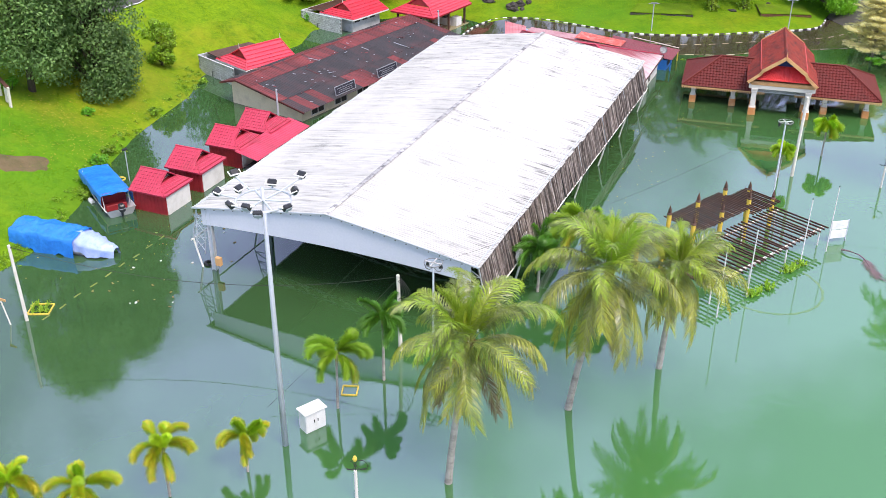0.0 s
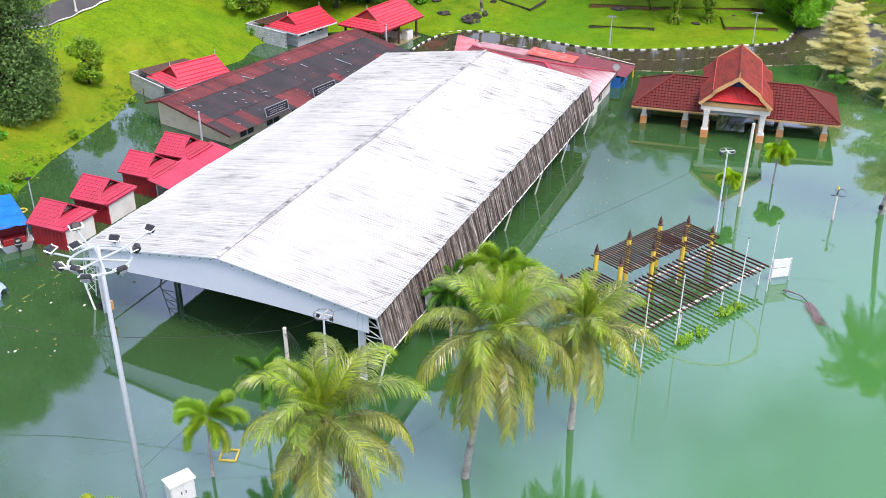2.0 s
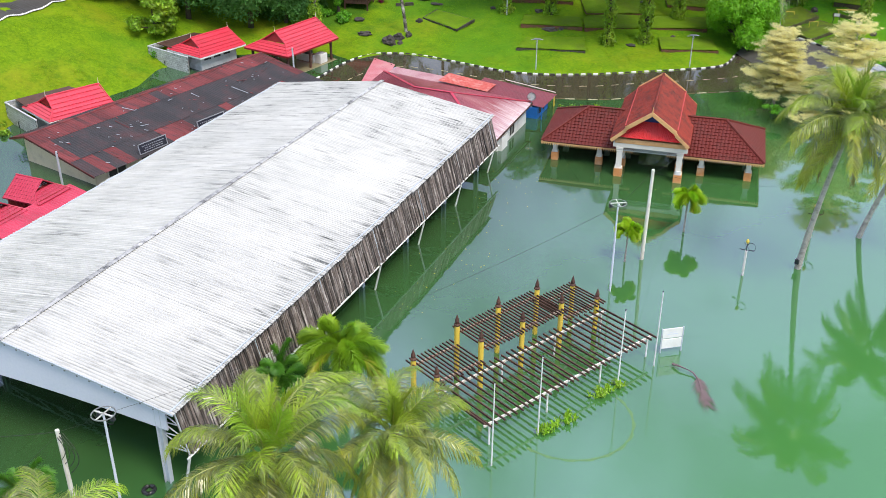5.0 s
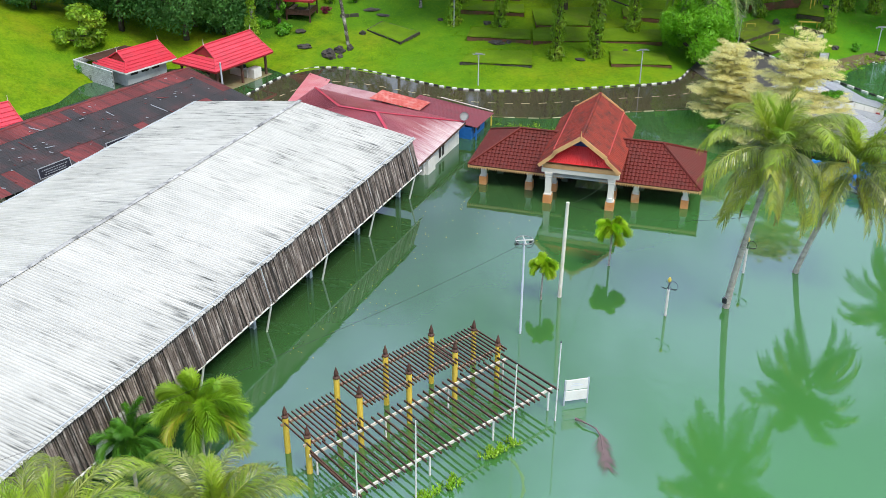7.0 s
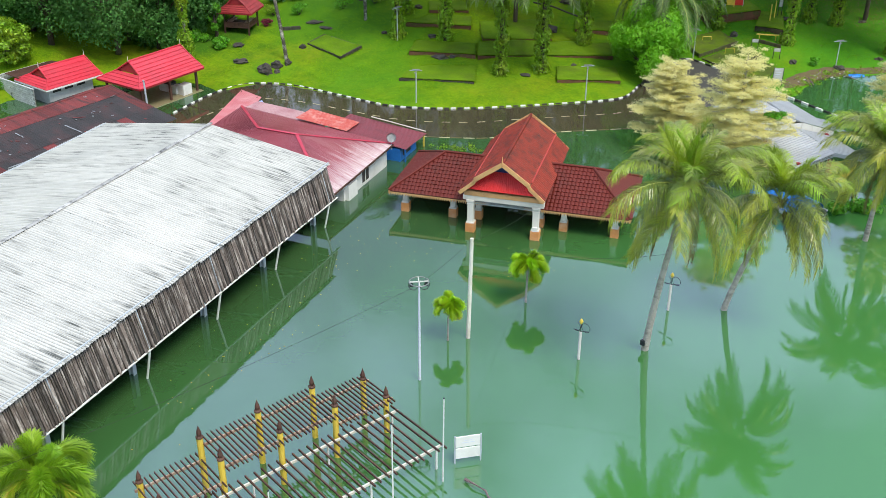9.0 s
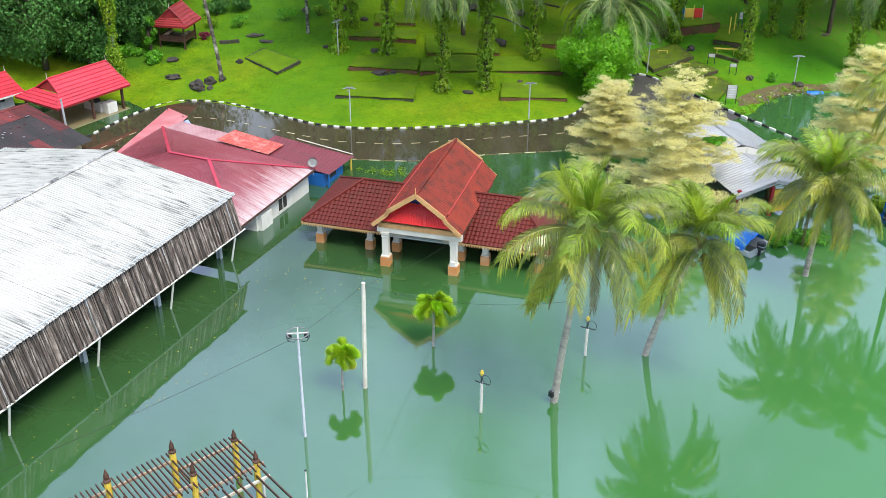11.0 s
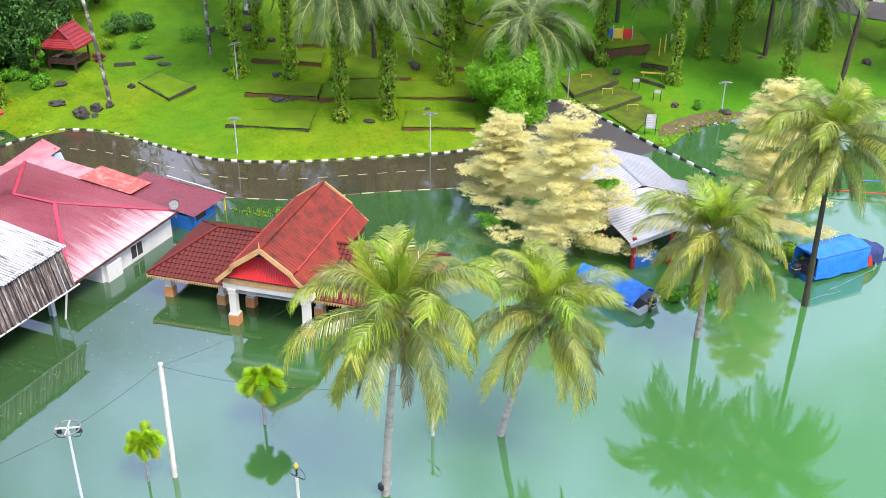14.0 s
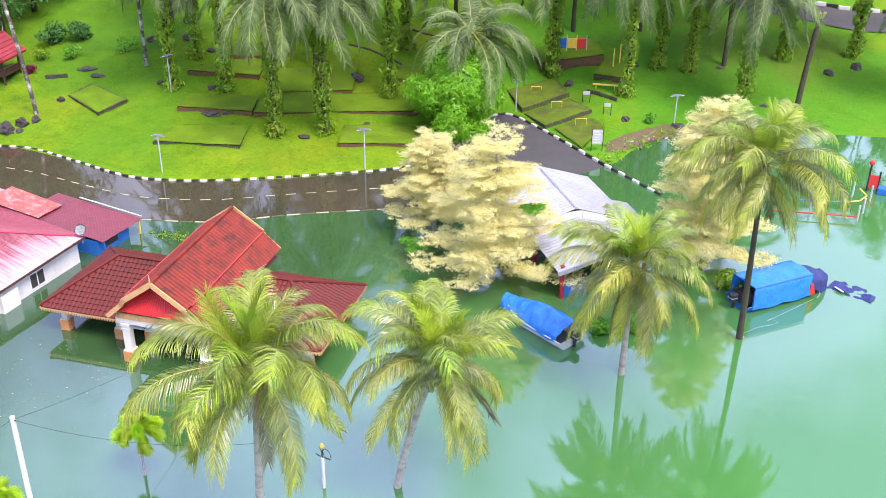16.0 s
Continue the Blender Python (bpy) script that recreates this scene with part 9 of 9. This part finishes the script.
tube(fr, [(-2.85, -0.98, 1.66), (-2.85, 0.98, 1.66)], 0.03, 6)
part("canopy_frame", fr, M_BLUEPAINT, b4)
part("canopy_post", tube_bm([(-2.85, -0.95, 0.2), (-2.85, -0.97, 1.66)], 0.03, 6), M_BLUEPAINT, b4)
part("stern_crate", bevelled(box_bm(-2.8, -2.0, -0.6, 0.6, 0.02, 0.8), 0.04), M_SHADE, b4)
outboard(b4, -3.2)
net = thing("fishing_net", pose(27.3, 107.0, 0, 0, 0, -20), "dark blue fishing net trailing in the water", "net")
v, f = tarp_mesh(2.6, 1.3, 0.06, 0.0, 0.12, 0.12, 23, ridge=0.06, wob=0.26)
raw("netting", v, f, M_NAVY, net, True)
part("float_bar", tube_bm([(-0.9, -0.5, 0.16), (-0.3, -0.7, 0.14)], 0.05, 6), M_WHITE, net)
b5 = boat(31.4, 105.2, 20.0, 3.4, 1.4, 0.5, "dark half-sunk boat near the covered boats", M_PLASTICBLACK, M_PLASTICBLACK)
rope = bmesh.new()
tube(rope, [(21.9, 99.2, 0.25), (22.6, 100.6, 0.03), (23.2, 101.1, 0.03), (23.6, 101.6, 0.03), (23.2, 101.9, 0.03), (23.0, 101.5, 0.03), (23.7, 102.6, 0.03), (25.2, 104.5, 0.35)], 0.008, 5)
tagged(mesh_object("rope", rope, M_SIGNGREY), "pale mooring rope floating beside the palm trunk", "rope")

# ---------- loose things in the water ----------
cab = thing("cabinet", pose(-20.45, 32.9, 0, 0, 0, 62), "white metal electrical cabinet half under water", "cabinet")
part("body", bevelled(box_bm(-0.55, 0.55, -0.32, 0.32, -1, 1.05), 0.02), M_WHITE, cab)
part("roof", bevelled(box_bm(-0.62, 0.62, -0.4, 0.4, 1.05, 1.13), 0.015), M_WHITE, cab)
for x in (-0.27, 0.27):
    d = part("door", bevelled(box_bm(x - 0.25, x + 0.25, -0.345, -0.322, 0.05, 1.0), 0.008), M_WHITE, cab)
    part("handle", box_bm(x + 0.17 * (1 if x < 0 else -1) - 0.02, x + 0.17 * (1 if x < 0 else -1) + 0.02, -0.37, -0.345, 0.5, 0.65), M_PLASTICBLACK, d)


def planter(x, y, w, l, yaw, label, plant, rim=-0.034):
    e = thing("planter", pose(x, y, 0, 0, 0, yaw), label, "planter", "drowned planters")
    rb = bmesh.new()
    for p, q in (((-w, -l), (w, -l)), ((w, -l), (w, l)), ((w, l), (-w, l)), ((-w, l), (-w, -l))):
        beam(rb, (p[0], p[1], rim), (q[0], q[1], rim), 0.07, 0.08)
    part("rim", rb, M_YELLOW, e, "yellow painted rim at the waterline")
    if plant:
        rng = random.Random(int(x * 10))
        n = int(26 * l / 1.1)
        verts, faces = [], []
        for i in range(n):
            cx, cy = rng.uniform(-w * 0.8, w * 0.8), rng.uniform(-l * 0.95, l * 0.95)
            for k in range(9):
                a = rng.uniform(0, 6.28)
                ln, up = rng.uniform(0.15, 0.3), rng.uniform(0.12, 0.38)
                d = V((math.cos(a), math.sin(a), 0))
                s = V((-d.y, d.x, 0)) * 0.025
                c = V((cx, cy, 0))
                b = len(verts)
                verts += [c - s, c + s, c + d * ln * 0.6 + s + V((0, 0, up)), c + d * ln * 0.6 - s + V((0, 0, up)), c + d * ln + V((0, 0, up * 0.75))]
                faces += [(b, b + 1, b + 2, b + 3), (b + 3, b + 2, b + 4)]
        o = raw("foliage", verts, faces, M_FOXTAIL, e, False, "spiky yellow-green plants")


rg = bmesh.new()
prev = None
for i in range(33):
    a = radians(-112 + 168 * i / 32)
    pair = [rg.verts.new((-2.2 + r * math.cos(a), 55.1 + r * math.sin(a), 0.004)) for r in (3.02, 3.16 + 0.05 * math.sin(i * 1.9))]
    if prev:
        rg.faces.new((prev[0], prev[1], pair[1], pair[0]))
    prev = pair
tagged(mesh_object("kerb_ring", rg, M_SUNK), "pale yellow kerb ring just under the flood surface", "kerb", kind="structure")
planter(-2.55, 54.25, 0.35, 1.15, -26.9, "drowned planter with spiky yellow-green plants beside the pergola", True, -0.052)
planter(-1.1, 57.95, 0.35, 1.2, -26.9, "drowned planter with spiky yellow-green plants beside the pergola", True, -0.052)
planter(-20.15, 36.1, 0.38, 0.38, 20, "square yellow tree surround at the waterline", False, 0.02)
planter(-39.9, 35.95, 0.6, 0.55, 25, "square yellow planter with a green shrub", True, 0.02)

drift = thing("drifting_frond", pose(2.75, 61.2, 0, 0, 0, -67), "dry brown palm frond drifting in the water", "palm frond")
db = bmesh.new()
tube(db, [(-0.77, -1.05, 0.12), (-0.4, -0.72, 0.22), (0.0, -0.18, 0.15), (0.5, 0.0, 0.08), (1.8, -0.05, 0.03), (2.9, 0.0, 0.0)], [0.075, 0.05, 0.045, 0.04, 0.03, 0.01], 6)
part("stalk", db, M_DRYFROND, drift)
rng = random.Random(4)
verts, faces = [], []
for i in range(190):
    s = rng.uniform(0.3, 2.5)
    ang = rng.choice((-1, 1)) * rng.uniform(0.15, 0.7)
    d = V((math.cos(ang), math.sin(ang), 0)) * rng.uniform(0.5, 1.0)
    w = V((-d.y, d.x, 0)).normalized() * 0.022
    c = V((s, rng.uniform(-0.05, 0.05), 0.03 + rng.uniform(0, 0.03)))
    k = len(verts)
    verts += [c - w, c + w, c + d]
    faces.append((k, k + 1, k + 2))
raw("foliage", verts, faces, M_DRYFROND, drift)

box_lamp = thing("wooden_box", pose(-32.9, 43.6, 0), "small orange wooden box fixed to the hall column", "box")
part("box_body", bevelled(box_bm(-0.16, 0.22, -0.3, -0.06, 0.6, 1.15), 0.02), M_WOODTRIM, box_lamp)
for x, y in ((-34.2, 44.2), (-17.6, 42.9)):
    ty = thing("tyre", pose(x, y, 0.05), "black tyre floating by the hall column", "tyre", "floating tyres")
    tb = bmesh.new()
    tube(tb, [(0.24 * math.cos(i * math.pi / 8), 0.24 * math.sin(i * math.pi / 8), 0) for i in range(17)], 0.1, 8)
    part("rubber", tb, M_PLASTICBLACK, ty)
sack = bmesh.new()
bmesh.ops.create_icosphere(sack, subdivisions=3, radius=0.6)
for vv in sack.verts:
    vv.co = V((vv.co.x * 0.35, vv.co.y * 0.9, vv.co.z * 0.8)) * (1 + 0.2 * noise.noise(vv.co * 2))
so = mesh_object("sack", sack, M_WHITE, True)
so.matrix_basis = pose(-15.75, 49.0, 2.3)
tagged(so, "white cloth bundle hung on the slatted screen", "sack")
for i, (x, y) in enumerate(((4.2, 114.2), (7.6, 114.4))):
    ob = mesh_object("barrel_lid", tube_bm([(0, 0, 0), (0, 0, 0.35), (0, 0, 0.45)], [0.3, 0.3, 0.2], 12), M_BLUEPAINT)
    ob.matrix_basis = pose(x, y, 0.0)
    tagged(ob, "blue plastic drum floating behind the shed", "drum", "blue drums")
# fence posts on the left bank
for i, (x, y) in enumerate(((-58.8, 54.1), (-59.6, 54.6), (-60.6, 55.0), (-61.6, 55.5))):
    fp = thing("fence_post", pose(x, y, h_at(x, y), 0, 3, 0), "weathered pale timber fence post on the bank", "post", "fence posts")
    part("timber", bevelled(box_bm(-0.09, 0.09, -0.09, 0.09, -0.4, 1.6), 0.02), M_CREAM, fp)
fr = thing("fence_rail", pose(0, 0, 0), "dark planks resting on old fence posts", "fence")
rb = bmesh.new()
beam(rb, (-58.7, 54.1, h_at(-58.8, 54.1) + 1.55), (-61.7, 55.5, h_at(-61.6, 55.5) + 1.55), 0.3, 0.08)
part("plank", rb, M_DARKWOOD, fr)
# floating leaves and litter near the left shore
random.seed(77)
for i in range(60):
    x, y = random.uniform(-44, -33), random.uniform(38, 56)
    if x < -40.3 and y > 40:
        continue
    ob = mesh_object("floating_leaf", hexa(bmesh.new(), [(-0.07, -0.04, 0), (0.07, -0.03, 0), (0.08, 0.03, 0), (-0.05, 0.05, 0)], [(-0.07, -0.04, 0.012), (0.07, -0.03, 0.02), (0.08, 0.03, 0.012), (-0.05, 0.05, 0.02)]),
                     M_FRONDOLD if i % 4 else M_WHITE)
    ob.matrix_basis = pose(x, y, 0.012, 0, 0, random.uniform(0, 360)) @ Matrix.Scale(random.uniform(0.7, 1.5), 4)
    tagged(ob, "small leaf floating on the flood water", "leaf", "floating leaves")


# ---------- grass blades on the slopes ----------
def grass_cover(count, seed):
    rng = np.random.default_rng(seed)
    xs, ys = rng.uniform(-76, 34, count), rng.uniform(36, 160, count)
    keep = (shore_distance(xs, ys) > 0.35) & ~((xs < -65) & (ys > 70) & (ys < 95))
    xs, ys = xs[keep], ys[keep]
    patch = np.sin(xs * 0.9 + 2 * np.sin(ys * 0.31)) * np.sin(ys * 0.7 + 1.7 * np.sin(xs * 0.23))
    keep = rng.random(len(xs)) < 0.55 + 0.45 * patch
    xs, ys = xs[keep], ys[keep]
    k = len(xs)
    zs = land_height(xs, ys)
    ang = rng.uniform(0, 6.283, k)
    hgt = rng.uniform(0.03, 0.08, k)
    lean = rng.uniform(0.06, 0.20, k)
    wid = rng.uniform(0.015, 0.04, k)
    c, s = np.cos(ang), np.sin(ang)
    v = np.empty((k, 3, 3))
    v[:, 0] = np.stack([xs - s * wid, ys + c * wid, zs - 0.02], 1)
    v[:, 1] = np.stack([xs + s * wid, ys - c * wid, zs - 0.02], 1)
    v[:, 2] = np.stack([xs + c * lean, ys + s * lean, zs + hgt], 1)
    me = bpy.data.meshes.new("grass")
    me.vertices.add(k * 3)
    me.vertices.foreach_set("co", v.ravel())
    me.loops.add(k * 3)
    me.loops.foreach_set("vertex_index", np.arange(k * 3, dtype=np.int32))
    me.polygons.add(k)
    me.polygons.foreach_set("loop_start", np.arange(0, k * 3, 3, dtype=np.int32))
    me.polygons.foreach_set("loop_total", np.full(k, 3, dtype=np.int32))
    me.update(calc_edges=True)
    me.materials.append(M_BLADE)
    ob = new("grass", me)
    return tagged(ob, "tufts of bright green grass covering the slopes", "grass", kind="stuff")


grass_cover(900000, 3)


# yellow fallen leaves on the bank under the trees
def fallen_leaves(count, cx, cy, sx, sy, seed, material=None, label="yellow fallen leaves scattered over the grassy bank", grow=1.0):
    rng = np.random.default_rng(seed)
    xs, ys = rng.normal(cx, sx, count), rng.normal(cy, sy, count)
    keep = shore_distance(xs, ys) > 0.3
    xs, ys = xs[keep], ys[keep]
    k = len(xs)
    zs = land_height(xs, ys) + rng.uniform(0.06, 0.14, k)
    a, s = rng.uniform(0, 6.283, k), rng.uniform(0.05, 0.11, k) * grow
    c = np.stack([xs, ys, zs], 1)
    u = np.stack([np.cos(a) * s, np.sin(a) * s, rng.uniform(-0.3, 0.3, k) * s], 1)
    v = np.stack([-np.sin(a) * s, np.cos(a) * s, rng.uniform(-0.3, 0.3, k) * s], 1) * 0.5
    verts = np.stack([c - u, c + v, c + u, c - v], 1).reshape(-1, 3).tolist()
    faces = np.arange(k * 4).reshape(-1, 4).tolist()
    ob = raw("fallen_leaves", verts, faces, material or M_FALLEN, None)
    return tagged(ob, label, "leaves", kind="stuff")


fallen_leaves(1100, -54.5, 56.5, 3.2, 3.6, 91, None, "yellow fallen leaves scattered over the grassy bank", 0.65)
fallen_leaves(7000, 14.5, 147.5, 5.5, 5.0, 92, M_LITTER, "brown leaf litter below the palms", 0.95)


# leaves and scum adrift round the hall, the house and the gatehouse
def floating_litter(count, seed, spots):
    rng = np.random.default_rng(seed)
    cx, cy, sx, sy = np.array(spots)[rng.integers(0, len(spots), count)].T
    xs, ys = rng.normal(cx, sx), rng.normal(cy, sy)
    keep = (shore_distance(xs, ys) < -0.5) & ~((xs > HX - 9) & (xs < HX + 9) & (ys > HY0) & (ys < HY1)) & ~((xs > -30) & (xs < -16) & (ys > HY1) & (ys < 95))
    xs, ys = xs[keep], ys[keep]
    k = len(xs)
    a, s = rng.uniform(0, 6.283, k), rng.uniform(0.02, 0.055, k)
    c = np.stack([xs, ys, np.full(k, 0.012)], 1)
    u = np.stack([np.cos(a) * s, np.sin(a) * s, np.zeros(k)], 1)
    v = np.stack([-np.sin(a) * s, np.cos(a) * s, np.full(k, 0.004)], 1) * 0.5
    verts = np.stack([c - u, c + v, c + u, c - v], 1).reshape(-1, 3).tolist()
    ob = raw("floating_litter", verts, np.arange(k * 4).reshape(-1, 4).tolist(), M_FALLEN, None)
    return tagged(ob, "yellow leaves adrift on the flood beside the buildings", "leaves", kind="stuff")


floating_litter(260, 98, [(-13.8, 76.0, 1.3, 5.0), (-13.5, 66.0, 1.2, 6.0), (-13.0, 84.0, 1.8, 2.5), (-6.0, 81.0, 3.0, 1.5), (-40.0, 46.0, 2.5, 3.5)])


# ragged fringe of weeds along the western waterline
def weed_fringe(line, count, seed):
    rng = random.Random(seed)
    cs, rs = [], []
    for i in range(count):
        f = rng.random() * (len(line) - 1)
        k = int(f)
        x = line[k][0] + (line[k + 1][0] - line[k][0]) * (f - k) + rng.gauss(-0.3, 0.45)
        y = line[k][1] + (line[k + 1][1] - line[k][1]) * (f - k) + rng.gauss(0, 0.4)
        cs.append((x, y, max(h_at(x, y), 0) + 0.06))
        rs.append(rng.uniform(0.12, 0.42))
    ob = leaf_cloud("weeds", cs, rs, count * 26, 0.07, M_LEAFMID, None, 0.6, seed, 0.2)
    return tagged(ob, "ragged green weeds along the flooded grass edge", "weeds", kind="stuff")


weed_fringe(SHORE[2:9], 240, 95)
weed_fringe(SHORE[31:36], 110, 96)

# things washed up by the far shore
wash = thing("tarpaulin", pose(14.2, 128.7, 0.0, 0, 0, 24), "crumpled blue tarpaulin caught at the waterline", "tarpaulin")
v, f = tarp_mesh(1.5, 0.7, 0.12, 0.06, 0.2, 0.2, 41, 14, 10, 0.16, 0.3, 0.12)
raw("sheet", v, f, M_BLUETARP, wash, True)
meter = thing("meter_box", pose(6.33, 74.86, 0.55, 0, 0, -20), "small black box strapped to a palm trunk", "box")
part("case", bevelled(box_bm(-0.13, 0.13, -0.19, 0.0, -0.16, 0.16), 0.02), M_PLASTICBLACK, meter)
part("strap", tube_bm([(0.24 * math.cos(i * math.pi / 6), 0.2 + 0.24 * math.sin(i * math.pi / 6), 0) for i in range(13)], 0.015, 5), M_STEEL, meter)
weed_fringe([(-14.4, 96.9), (-12.0, 97.2), (-9.9, 97.6)], 40, 97)
